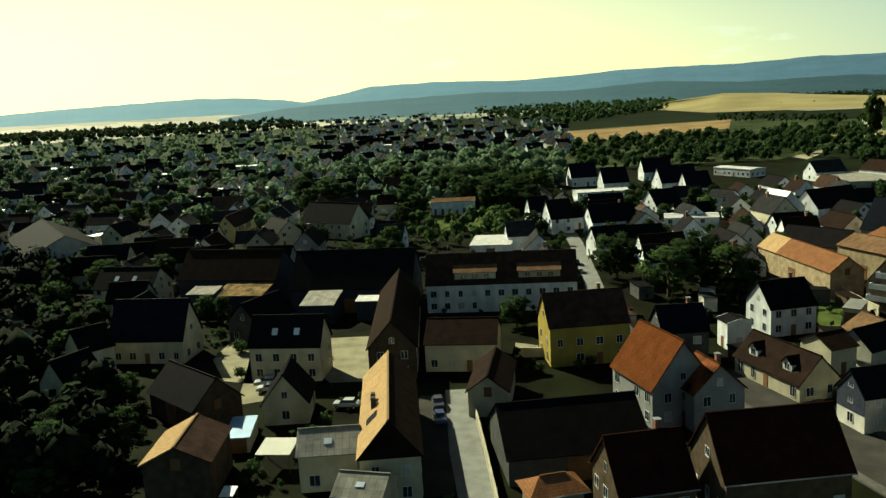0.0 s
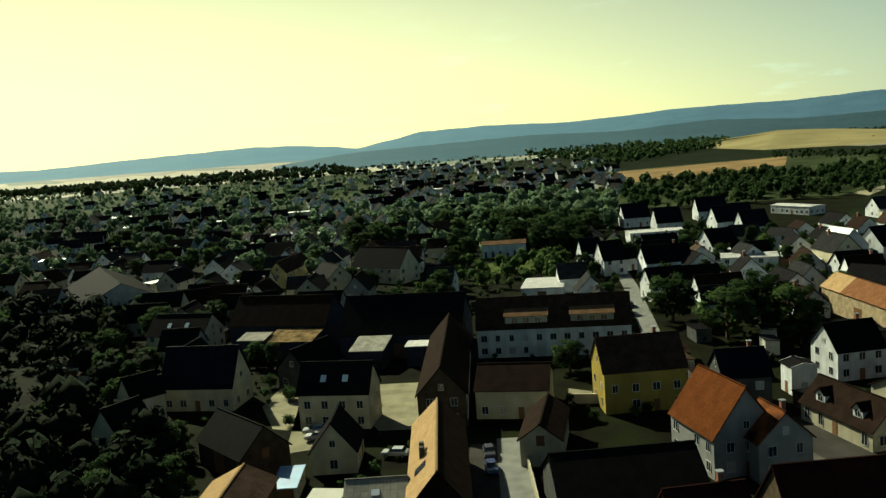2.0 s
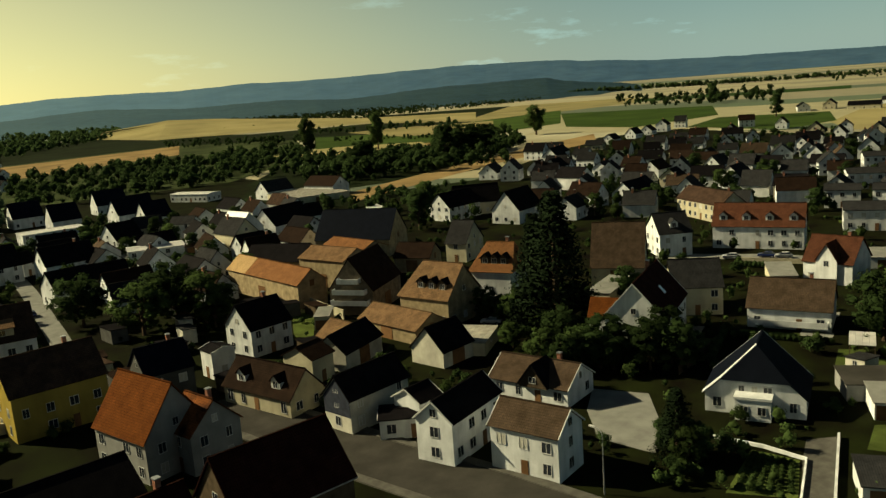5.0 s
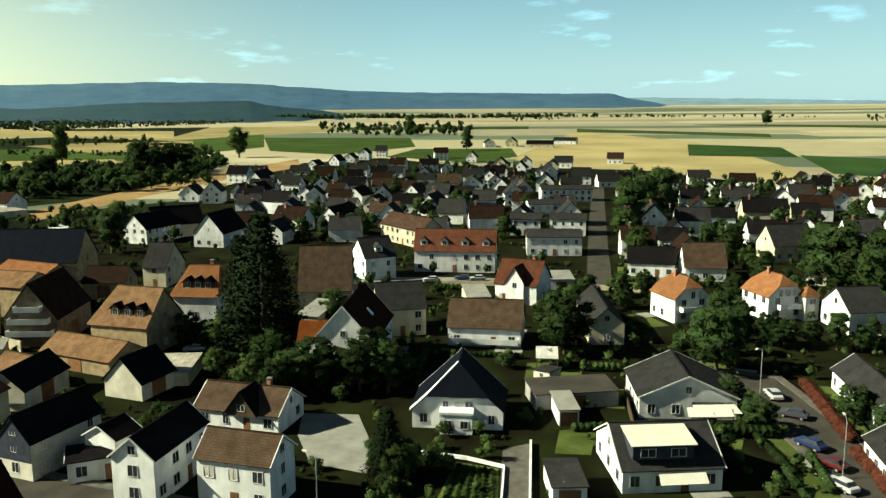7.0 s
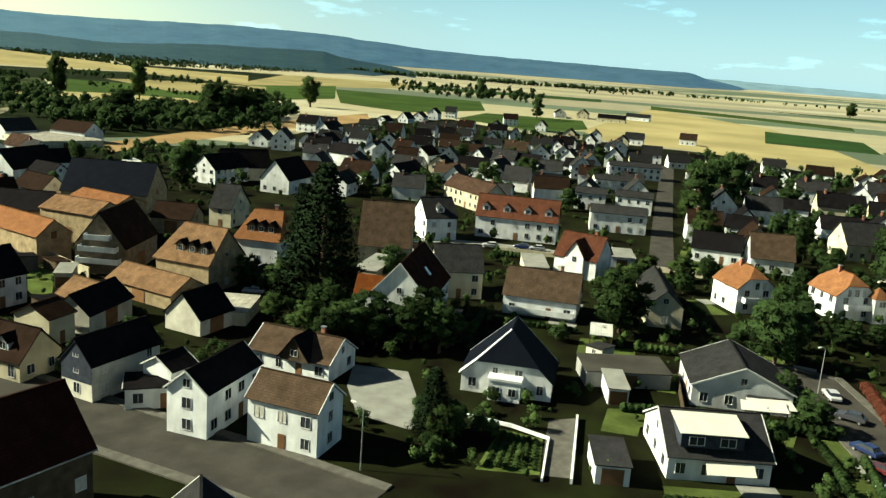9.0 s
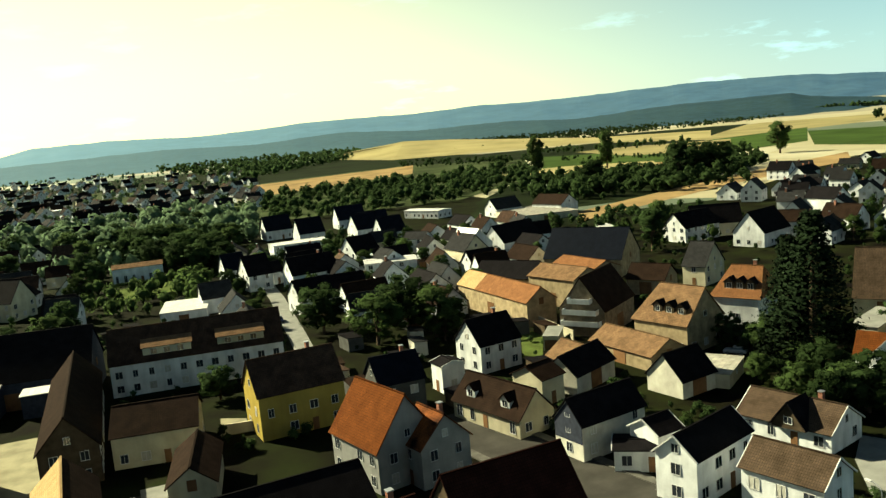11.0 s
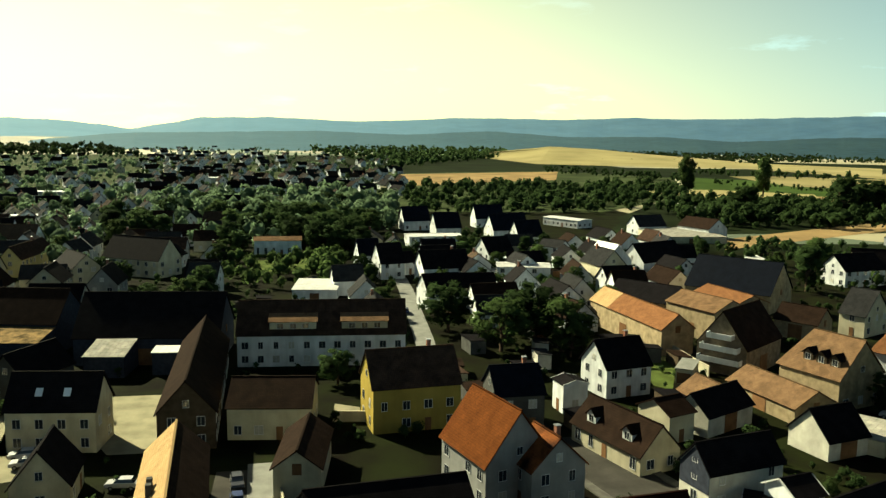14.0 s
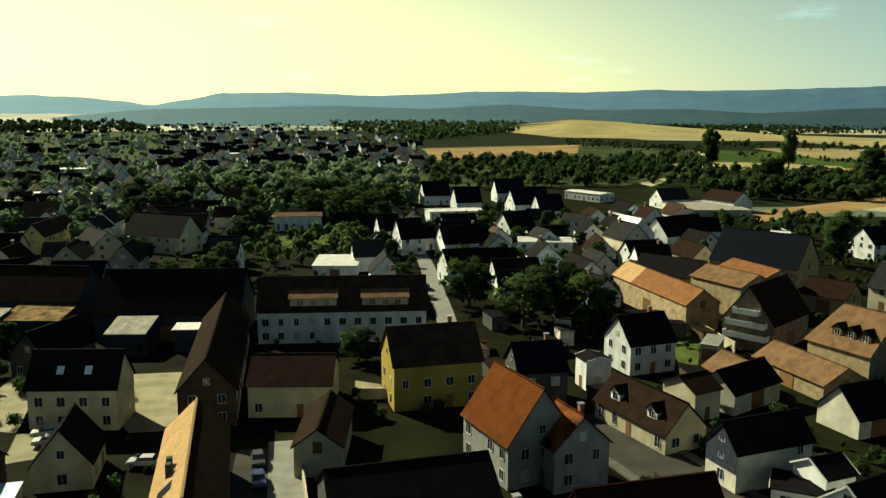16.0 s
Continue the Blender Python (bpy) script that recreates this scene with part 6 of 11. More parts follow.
far_house(603, 234, 108, 12.5, 9.2, 4.2, 8.5, M.white, M.red_brown, 1)
far_house(437, 176, 127, 12.4, 9.1, 3.4, 7.9, M.white, M.grey_tile, 0)
far_house(455, 175, 111, 13.1, 8.8, 3.4, 6.8, M.white, M.dark_tile, 1)
far_house(476, 137, 113, 12.2, 10.4, 4.2, 8.1, M.white, M.grey_tile, 0)
house(421, 117, 13, 11.3, 8.7, 3.4, 7.8, M.white, M.grey_tile, 'white village house with grey tiled roof', chim=0, far=True)
house(378, 113, 115, 10.6, 9.3, 3.4, 8.1, M.white, M.dark_tile, 'white village house with dark tiled roof', chim=1, far=True)
house(348, 101, 21, 12.2, 9.5, 3.4, 7.3, M.white, M.brown_tile, 'white village house with brown tiled roof', chim=0, far=True)
far_house(463, 110, 100, 13.5, 9.0, 4.2, 8.3, M.white, M.brown_tile, 0)
far_house(442, 84, 18, 11.7, 8.6, 5.4, 8.6, M.white, M.brown_tile, 1)
house(405, 72, 115, 10.9, 9.6, 4.2, 9.1, M.white, M.grey_tile, 'white village house with grey tiled roof', chim=0, far=True)
house(353, 58, 113, 12.8, 10.3, 5.4, 9.9, M.white, M.brown_tile, 'white village house with brown tiled roof', chim=0, far=True)
house(382, 75, 14, 12.5, 10.3, 4.2, 9.5, M.white, M.dark_tile, 'white village house with dark tiled roof', chim=0, far=True)
house(293, 89, 115, 12.3, 10.1, 5.4, 9.7, M.white, M.grey_tile, 'white village house with grey tiled roof', chim=0, far=True)
house(290, 102, 23, 13.6, 10.3, 5.4, 10.8, M.white, M.grey_tile, 'white village house with grey tiled roof', chim=1, far=True)
house(306, 83, 113, 11.4, 8.7, 5.4, 8.7, M.white, M.dark_tile, 'white village house with dark tiled roof', chim=0, far=True)
house(310, 24, 116, 10.8, 8.6, 5.4, 9.8, M.white, M.brown_tile, 'white village house with brown tiled roof', chim=0, far=True)
house(319, 187, 115, 10.3, 9.0, 4.2, 8.4, M.white, M.grey_tile, 'white village house with grey tiled roof', chim=0, far=True)
house(335, 234, 9, 12.8, 8.9, 3.4, 7.9, M.white, M.grey_tile, 'white village house with grey tiled roof', chim=0, far=True)
house(332, 219, 107, 11.6, 8.8, 4.2, 8.8, M.white, M.grey_tile, 'white village house with grey tiled roof', chim=0, far=True)
far_house(344, 279, 113, 13.2, 9.9, 4.2, 8.4, M.white, M.dark_tile, 0)
far_house(382, 330, 112, 11.1, 10.0, 4.2, 9.4, M.white, M.brown_tile, 0)
far_house(424, 242, 16, 12.0, 8.6, 4.2, 8.2, M.white, M.grey_tile, 0)
house(292, 296, 24, 13.1, 9.7, 5.4, 9.4, M.white, M.dark_tile, 'white village house with dark tiled roof', chim=1, far=True)
house(258, 269, 120, 10.5, 9.2, 4.2, 8.4, M.white, M.grey_tile, 'white village house with grey tiled roof', chim=1, far=True)
house(337, 77, 115, 10.5, 10.4, 4.2, 9.5, M.cream, M.dark_tile, 'cream village house with dark tiled roof', chim=1, far=True)
house(368, 91, 113, 13.4, 8.9, 5.4, 9.7, M.white, M.grey_tile, 'white village house with grey tiled roof', chim=1, far=True)
far_house(-225, 474, 17, 12.5, 10.0, 5.4, 10.4, M.white, M.grey_tile, 0)
far_house(-198, 434, 20, 13.8, 9.9, 3.4, 8.1, M.white, M.brown_tile, 0)
far_house(-298, 681, 105, 10.4, 8.9, 3.4, 7.3, M.cream, M.brown_tile, 0)
far_house(-219, 512, 11, 13.0, 10.2, 3.4, 7.5, M.white, M.grey_tile, 1)
far_house(-187, 497, 10, 10.8, 9.7, 4.2, 8.4, M.white, M.grey_tile, 1)
far_house(-151, 466, 25, 11.4, 10.5, 3.4, 7.4, M.white, M.grey_tile, 1)
far_house(-158, 457, 111, 13.8, 9.5, 3.4, 8.3, M.white, M.grey_tile, 1)
far_house(-121, 432, 115, 11.4, 8.5, 5.4, 8.8, M.white, M.tan_brown, 0)
house(-85, 412, 98, 10.8, 9.2, 5.4, 9.6, M.white, M.brown_tile, 'white village house with brown tiled roof', chim=1, far=True)
far_house(-82, 447, 109, 10.7, 9.7, 5.4, 9.5, M.white, M.dark_tile, 0)
far_house(-110, 474, 102, 13.2, 8.8, 3.4, 6.9, M.cream, M.grey_tile, 1)
far_house(-253, 778, 103, 12.5, 8.8, 4.2, 8.7, M.white, M.dark_tile, 0)
far_house(-218, 723, 21, 11.3, 9.6, 5.4, 9.2, M.cream, M.grey_tile, 0)
far_house(-183, 646, 107, 10.5, 10.3, 5.4, 9.6, M.white, M.grey_tile, 0)
far_house(-196, 889, 25, 10.2, 10.1, 3.4, 8.3, M.white, M.dark_tile, 0)
far_house(-185, 928, 21, 11.1, 8.6, 4.2, 8.6, M.white, M.grey_tile, 0)
house(-108, 367, 5, 13.0, 8.6, 3.4, 7.0, M.white, M.dark_tile, 'white village house with dark tiled roof', chim=1, far=True)
house(-97, 290, 87, 13.7, 9.2, 3.4, 7.5, M.white, M.dark_tile, 'white village house with dark tiled roof', chim=0, far=True)
house(-175, 356, -11, 13.4, 10.4, 3.4, 7.6, M.white, M.brown_tile, 'white village house with brown tiled roof', chim=1, far=True)
far_house(-234, 465, 17, 12.1, 9.6, 3.4, 7.1, M.white, M.grey_tile, 1)
house(-60, 405, -5, 12.2, 9.9, 3.4, 7.3, M.white, M.grey_tile, 'white village house with grey tiled roof', chim=1, far=True)
house(-70, 429, 82, 11.4, 9.1, 5.4, 9.6, M.cream, M.dark_tile, 'cream village house with dark tiled roof', chim=0, far=True)
far_house(-100, 595, 103, 10.6, 10.0, 5.4, 10.1, M.white, M.grey_tile, 1)
far_house(-46, 622, 22, 12.1, 9.0, 5.4, 9.4, M.white, M.dark_tile, 0)
far_house(-72, 918, 8, 12.3, 8.9, 5.4, 9.6, M.cream, M.dark_tile, 0)
far_house(-45, 1013, 14, 10.6, 10.4, 4.2, 9.2, M.white, M.dark_tile, 0)
far_house(-154, 1233, 19, 12.7, 9.1, 3.4, 7.9, M.white, M.brown_tile, 0)
far_house(-139, 1426, 19, 13.9, 9.1, 5.4, 8.8, M.white, M.tan_brown, 0)
far_house(-69, 1203, 110, 13.7, 9.2, 5.4, 9.4, M.white, M.tan_brown, 0)
far_house(-26, 665, 111, 12.0, 9.2, 3.4, 7.0, M.white, M.grey_tile, 1)
far_house(-8, 676, 18, 12.9, 9.6, 4.2, 8.3, M.white, M.grey_tile, 0)
far_house(16, 712, 24, 10.4, 9.3, 3.4, 7.6, M.cream, M.grey_tile, 0)
far_house(33, 664, 17, 10.3, 9.3, 3.4, 7.9, M.white, M.grey_tile, 1)
far_house(56, 1113, 13, 13.0, 10.0, 4.2, 8.4, M.white, M.dark_tile, 0)
far_house(-34, 1484, 100, 13.7, 10.3, 5.4, 10.5, M.white, M.grey_tile, 0)
far_house(10, 1037, 21, 12.3, 9.7, 4.2, 8.3, M.white, M.red_brown, 1)
far_house(34, 926, 108, 12.7, 9.7, 4.2, 8.2, M.white, M.grey_tile, 0)
far_house(57, 900, 11, 13.4, 8.7, 3.4, 7.8, M.white, M.grey_tile, 1)
far_house(115, 1033, 114, 10.8, 9.2, 3.4, 7.2, M.cream, M.dark_tile, 0)
far_house(124, 899, 99, 13.2, 10.4, 4.2, 9.3, M.white, M.dark_tile, 0)
far_house(79, 621, 12, 12.7, 9.0, 5.4, 9.7, M.white, M.grey_tile, 0)
far_house(54, 709, 101, 13.5, 9.1, 3.4, 6.8, M.white, M.tan_brown, 1)
far_house(100, 852, 24, 13.4, 9.6, 4.2, 9.0, M.white, M.dark_tile, 0)
far_house(-148, 1127, 103, 11.0, 9.4, 5.4, 9.0, M.cream, M.grey_tile, 1)
far_house(-115, 1035, 22, 12.1, 8.9, 3.4, 7.4, M.white, M.brown_tile, 1)
far_house(-79, 863, 100, 12.8, 10.3, 4.2, 9.1, M.white, M.grey_tile, 1)
far_house(-55, 841, 22, 13.9, 10.3, 3.4, 8.6, M.white, M.brown_tile, 1)
far_house(4, 1268, 24, 12.9, 9.2, 5.4, 9.9, M.white, M.dark_tile, 1)
far_house(33, 1375, 98, 11.7, 10.1, 5.4, 9.4, M.white, M.dark_tile, 1)
far_house(-4, 831, 115, 13.7, 9.4, 4.2, 8.3, M.cream, M.dark_tile, 1)
far_house(80, 953, 115, 12.3, 9.0, 5.4, 9.6, M.white, M.tan_brown, 0)
far_house(70, 726, 102, 13.1, 10.4, 3.4, 8.4, M.white, M.dark_tile, 0)
house(-112, 421, -4, 10.3, 10.0, 4.2, 8.0, M.white, M.red_brown, 'white village house with red-brown tiled roof', chim=0, far=True)
far_house(-247, 941, 22, 13.1, 8.9, 4.2, 8.3, M.white, M.dark_tile, 0)
far_house(-349, 635, 114, 12.9, 9.7, 5.4, 9.5, M.white, M.brown_tile, 0)
far_house(-79, 639, 22, 10.1, 8.9, 5.4, 9.5, M.white, M.red_brown, 1)
far_house(-300, 630, 110, 13.0, 9.2, 5.4, 9.9, M.white, M.dark_tile, 0)
far_house(-362, 844, 100, 13.0, 10.3, 5.4, 10.0, M.white, M.dark_tile, 0)
far_house(-329, 640, 103, 11.2, 8.5, 4.2, 8.0, M.white, M.brown_tile, 1)
far_house(-316, 670, 102, 12.1, 8.9, 5.4, 9.6, M.white, M.dark_tile, 1)
house(-149, 410, -4, 12.3, 10.1, 5.4, 9.5, M.white, M.red_brown, 'white village house with red-brown tiled roof', chim=0, far=True)
house(-176, 397, -14, 10.2, 10.0, 4.2, 9.1, M.white, M.dark_tile, 'white village house with dark tiled roof', chim=0, far=True)
far_house(-380, 1022, 108, 11.9, 10.5, 3.4, 8.5, M.white, M.brown_tile, 1)
far_house(-148, 745, 19, 12.5, 9.5, 3.4, 7.1, M.white, M.dark_tile, 0)
house(-99, 411, 3, 10.0, 9.3, 4.2, 7.9, M.white, M.brown_tile, 'white village house with brown tiled roof', chim=1, far=True)
house(-142, 376, 6, 13.7, 10.1, 3.4, 8.2, M.white, M.brown_tile, 'white village house with brown tiled roof', chim=0, far=True)
house(-78, 323, 1, 13.5, 9.0, 4.2, 8.1, M.white, M.grey_tile, 'white village house with grey tiled roof', chim=0, far=True)
far_house(-241, 665, 10, 10.4, 9.5, 5.4, 9.4, M.white, M.brown_tile, 0)
far_house(-151, 432, 103, 10.7, 10.2, 5.4, 9.5, M.white, M.dark_tile, 1)
far_house(-137, 503, 108, 12.9, 9.5, 3.4, 7.4, M.white, M.dark_tile, 0)
far_house(-236, 539, 115, 11.3, 9.7, 4.2, 8.7, M.white, M.grey_tile, 1)
far_house(-193, 527, 112, 10.7, 9.9, 3.4, 8.4, M.white, M.brown_tile, 1)
house(-192, 386, 87, 10.8, 8.7, 4.2, 8.2, M.white, M.grey_tile, 'white village house with grey tiled roof', chim=0, far=True)
far_house(-386, 711, 19, 13.8, 8.7, 5.4, 8.7, M.white, M.grey_tile, 0)
far_house(-170, 779, 111, 12.2, 9.4, 4.2, 8.4, M.white, M.grey_tile, 1)
far_house(-136, 518, 16, 13.8, 9.4, 5.4, 9.9, M.cream, M.grey_tile, 0)
house(-154, 335, 75, 11.6, 9.6, 4.2, 8.0, M.white, M.dark_tile, 'white village house with dark tiled roof', chim=1, far=True)
far_house(-136, 687, 109, 11.3, 9.4, 5.4, 10.1, M.white, M.dark_tile, 1)
far_house(-68, 628, 12, 12.9, 8.9, 3.4, 7.6, M.white, M.brown_tile, 0)
far_house(-433, 1061, 16, 13.4, 8.9, 4.2, 8.7, M.white, M.dark_tile, 0)
far_house(-179, 440, 111, 13.0, 8.7, 4.2, 8.8, M.cream, M.grey_tile, 0)
far_house(-221, 851, 24, 11.8, 9.0, 3.4, 7.9, M.white, M.brown_tile, 0)
house(-106, 332, 84, 12.7, 9.5, 4.2, 8.5, M.white, M.dark_tile, 'white village house with dark tiled roof', chim=0, far=True)
house(-134, 410, 80, 12.3, 10.5, 5.4, 9.9, M.white, M.grey_tile, 'white village house with grey tiled roof', chim=1, far=True)
far_house(-177, 479, 8, 10.9, 9.3, 5.4, 9.2, M.cream, M.red_brown, 1)
house(-66, 382, 98, 13.2, 8.7, 4.2, 8.6, M.white, M.grey_tile, 'white village house with grey tiled roof', chim=1, far=True)
house(-41, 351, -10, 11.1, 10.0, 4.2, 8.3, M.white, M.brown_tile, 'white village house with brown tiled roof', chim=0, far=True)
house(-85, 352, -9, 13.9, 10.2, 5.4, 10.6, M.white, M.tan_brown, 'white village house with sun-bleached brown tiled roof', chim=1, far=True)
far_house(-100, 453, 109, 11.2, 9.2, 3.4, 7.2, M.white, M.grey_tile, 0)
far_house(-252, 537, 107, 11.5, 8.9, 4.2, 7.9, M.white, M.dark_tile, 0)
far_house(-80, 743, 111, 12.6, 9.3, 5.4, 8.9, M.cream, M.grey_tile, 1)
far_house(-120, 679, 17, 10.8, 10.4, 3.4, 8.0, M.white, M.grey_tile, 1)
house(-131, 335, -11, 13.4, 10.3, 4.2, 8.5, M.white, M.dark_tile, 'white village house with dark tiled roof', chim=0, far=True)
house(-155, 365, -12, 11.0, 9.3, 5.4, 9.3, M.white, M.grey_tile, 'white village house with grey tiled roof', chim=0, far=True)
far_house(-71, 441, 114, 10.1, 9.1, 5.4, 9.4, M.white, M.grey_tile, 1)
far_house(-217, 602, 115, 12.4, 10.3, 5.4, 10.5, M.white, M.dark_tile, 0)
far_house(-306, 561, 17, 10.5, 9.7, 3.4, 7.5, M.white, M.dark_tile, 0)
far_house(-100, 511, 13, 13.3, 9.0, 4.2, 7.7, M.white, M.grey_tile, 0)
far_house(-286, 848, 100, 10.5, 8.7, 4.2, 7.6, M.white, M.grey_tile, 0)
far_house(-226, 452, 18, 12.3, 9.4, 5.4, 9.6, M.white, M.grey_tile, 1)
far_house(-346, 1015, 19, 11.0, 10.0, 4.2, 8.8, M.white, M.dark_tile, 0)
far_house(-88, 527, 109, 13.2, 9.6, 4.2, 9.2, M.white, M.brown_tile, 1)
house(-136, 360, -1, 10.5, 9.8, 5.4, 10.5, M.white, M.brown_tile, 'white village house with brown tiled roof', chim=1, far=True)
far_house(-407, 804, 103, 13.3, 10.0, 3.4, 7.7, M.white, M.dark_tile, 0)
house(-96, 362, 3, 12.9, 10.3, 4.2, 9.6, M.white, M.dark_tile, 'white village house with dark tiled roof', chim=0, far=True)
far_house(-209, 637, 24, 13.6, 9.9, 4.2, 8.6, M.white, M.grey_tile, 0)
far_house(-200, 785, 99, 12.3, 9.8, 4.2, 8.0, M.white, M.dark_tile, 1)
house(-58, 330, 84, 13.1, 8.9, 5.4, 9.6, M.white, M.grey_tile, 'white village house with grey tiled roof', chim=1, far=True)
far_house(-83, 779, 18, 12.1, 8.8, 3.4, 7.5, M.white, M.grey_tile, 1)
far_house(-7, 1542, 13, 11.2, 10.5, 5.4, 10.0, M.white, M.brown_tile, 0)
far_house(97, 1108, 105, 10.5, 9.5, 3.4, 7.4, M.white, M.grey_tile, 0)
far_house(91, 831, 24, 12.8, 9.0, 3.4, 7.5, M.white, M.tan_brown, 1)
far_house(34, 1354, 24, 12.7, 10.4, 4.2, 9.5, M.white, M.brown_tile, 1)
far_house(-66, 942, 14, 12.0, 10.2, 4.2, 8.1, M.cream, M.grey_tile, 0)
far_house(-265, 1944, 115, 10.6, 9.4, 4.2, 8.7, M.white, M.dark_tile, 0)
far_house(-202, 1944, 16, 13.0, 9.8, 4.2, 8.2, M.white, M.tan_brown, 1)
far_house(71, 710, 25, 11.3, 10.2, 3.4, 7.3, M.cream, M.dark_tile, 0)
far_house(102, 1439, 17, 12.0, 8.6, 4.2, 8.3, M.white, M.grey_tile, 1)
far_house(-91, 828, 109, 12.1, 10.3, 4.2, 9.1, M.white, M.grey_tile, 0)
far_house(-152, 1756, 108, 11.9, 10.1, 5.4, 9.4, M.white, M.dark_tile, 1)
far_house(32, 779, 103, 13.7, 9.0, 4.2, 7.6, M.white, M.grey_tile, 0)
far_house(18, 1013, 113, 10.6, 9.0, 5.4, 9.0, M.white, M.brown_tile, 1)
far_house(-77, 800, 15, 11.6, 10.2, 3.4, 8.4, M.white, M.grey_tile, 1)
far_house(-55, 1453, 112, 10.5, 10.4, 3.4, 7.6, M.white, M.brown_tile, 0)
far_house(45, 1476, 107, 12.1, 9.9, 5.4, 10.0, M.white, M.brown_tile, 1)
far_house(-78, 1004, 98, 11.9, 9.7, 4.2, 8.7, M.white, M.dark_tile, 1)
far_house(74, 860, 10, 10.7, 10.3, 3.4, 8.0, M.white, M.tan_brown, 0)
far_house(101, 1330, 25, 10.5, 9.9, 4.2, 8.4, M.white, M.grey_tile, 1)
far_house(-126, 1257, 107, 11.8, 8.9, 3.4, 7.6, M.white, M.grey_tile, 0)
far_house(43, 784, 105, 13.6, 9.6, 5.4, 9.4, M.cream, M.brown_tile, 0)
far_house(44, 769, 103, 12.2, 9.7, 5.4, 9.0, M.white, M.dark_tile, 0)
far_house(-50, 937, 111, 10.3, 8.8, 3.4, 6.8, M.white, M.grey_tile, 0)
far_house(120, 911, 107, 11.4, 8.8, 3.4, 7.5, M.white, M.tan_brown, 1)
far_house(62, 744, 10, 11.3, 9.6, 3.4, 7.4, M.white, M.grey_tile, 0)
far_house(-92, 1440, 12, 13.3, 8.8, 4.2, 8.5, M.white, M.dark_tile, 0)
far_house(-26, 960, 24, 12.1, 10.3, 5.4, 9.3, M.white, M.grey_tile, 1)
far_house(-137, 1177, 24, 10.2, 10.1, 4.2, 8.0, M.white, M.red_brown, 0)
far_house(33, 819, 14, 11.4, 8.8, 5.4, 9.4, M.white, M.grey_tile, 0)
far_house(-162, 1393, 11, 13.7, 9.9, 5.4, 9.7, M.cream, M.grey_tile, 0)
far_house(-50, 899, 15, 11.8, 9.1, 3.4, 7.4, M.white, M.tan_brown, 0)
far_house(60, 948, 104, 12.1, 8.6, 5.4, 9.8, M.white, M.grey_tile, 0)
far_house(-115, 1706, 19, 13.5, 9.6, 3.4, 7.3, M.white, M.dark_tile, 0)
far_house(88, 1180, 114, 12.4, 9.5, 5.4, 10.0, M.white, M.red_brown, 1)
house(-83.7, 231.3, 88, 11.5, 8.3, 4.0, 7.6, M.grey_wall, M.dark_tile, 'old grey house with dark tiled roof', chim=0)
house(-111.5, 296.6, 82, 13.6, 8.6, 5.0, 9.3, M.cream, M.dark_tile, 'old house with dark tiled roof in the narrow quarter', chim=1)
house(-208.0, 311.8, -5, 12.0, 8.7, 5.0, 9.2, M.cream, M.dark_tile, 'old house with dark tiled roof in the narrow quarter', chim=1)
house(-70.6, 189.2, -3, 9.3, 8.8, 5.0, 9.2, M.grey_wall, M.dark_tile, 'old grey house with dark tiled roof', chim=0)
house(-77.0, 249.1, -10, 12.6, 8.6, 5.6, 9.6, M.cream, M.brown_tile, 'old house with brown tiled roof in the narrow quarter', chim=1)
house(-152.5, 314.9, -3, 10.4, 7.6, 5.6, 8.9, M.cream, M.dark_tile, 'old house with dark tiled roof in the narrow quarter', chim=0)
house(-75.9, 276.5, -9, 10.3, 8.6, 5.0, 9.6, M.cream, M.dark_tile, 'old house with dark tiled roof in the narrow quarter', chim=0)
house(-36.7, 169.6, 62, 12.5, 8.5, 4.0, 8.4, M.dark_wall, M.dark_tile, 'old house with dark tiled roof in the narrow quarter', chim=0)
house(-183.6, 315.8, -8, 9.2, 8.9, 5.6, 9.6, M.cream, M.brown_tile, 'old house with brown tiled roof in the narrow quarter', chim=0)
house(-95.4, 230.9, 1, 12.7, 8.9, 4.0, 8.5, M.cream, M.dark_tile, 'old house with dark tiled roof in the narrow quarter', chim=0)
house(-46.5, 234.7, -8, 13.5, 9.3, 4.0, 8.1, M.grey_wall, M.dark_tile, 'old grey house with dark tiled roof', chim=0)
house(-239.5, 345.6, -8, 11.0, 9.1, 5.6, 9.7, M.cream, M.brown_tile, 'old house with brown tiled roof in the narrow quarter', chim=0)
house(-53.8, 259.3, 89, 12.9, 9.2, 5.0, 9.2, M.cream, M.dark_tile, 'old house with dark tiled roof in the narrow quarter', chim=0)
house(-96.3, 245.6, -3, 13.1, 7.8, 5.0, 9.2, M.grey_wall, M.dark_tile, 'old grey house with dark tiled roof', chim=0)
house(-69.7, 235.7, -2, 11.1, 7.6, 5.0, 8.8, M.grey_wall, M.dark_tile, 'old grey house with dark tiled roof', chim=1)
house(-173.5, 326.2, 85, 10.8, 8.9, 4.0, 8.5, M.cream, M.brown_tile, 'old house with brown tiled roof in the narrow quarter', chim=1)
house(-63.3, 173.6, 84, 11.3, 8.0, 5.0, 9.1, M.cream, M.dark_tile, 'old house with dark tiled roof in the narrow quarter', chim=0)
house(-37.5, 250.3, 86, 12.4, 8.4, 5.6, 10.2, M.grey_wall, M.dark_tile, 'old grey house with dark tiled roof', chim=1)
far_house(415, 331, 112, 12.3, 8.5, 5.2, 9.2, M.white, M.grey_tile, 1)
far_house(443, 303, 37, 11.3, 8.4, 4.2, 7.7, M.white, M.tan_brown, 1)
house(257, 215, 24, 12.7, 8.6, 4.2, 7.7, M.white, M.dark_tile, 'white village house with dark tiled roof', chim=1, rows=2, far=True)
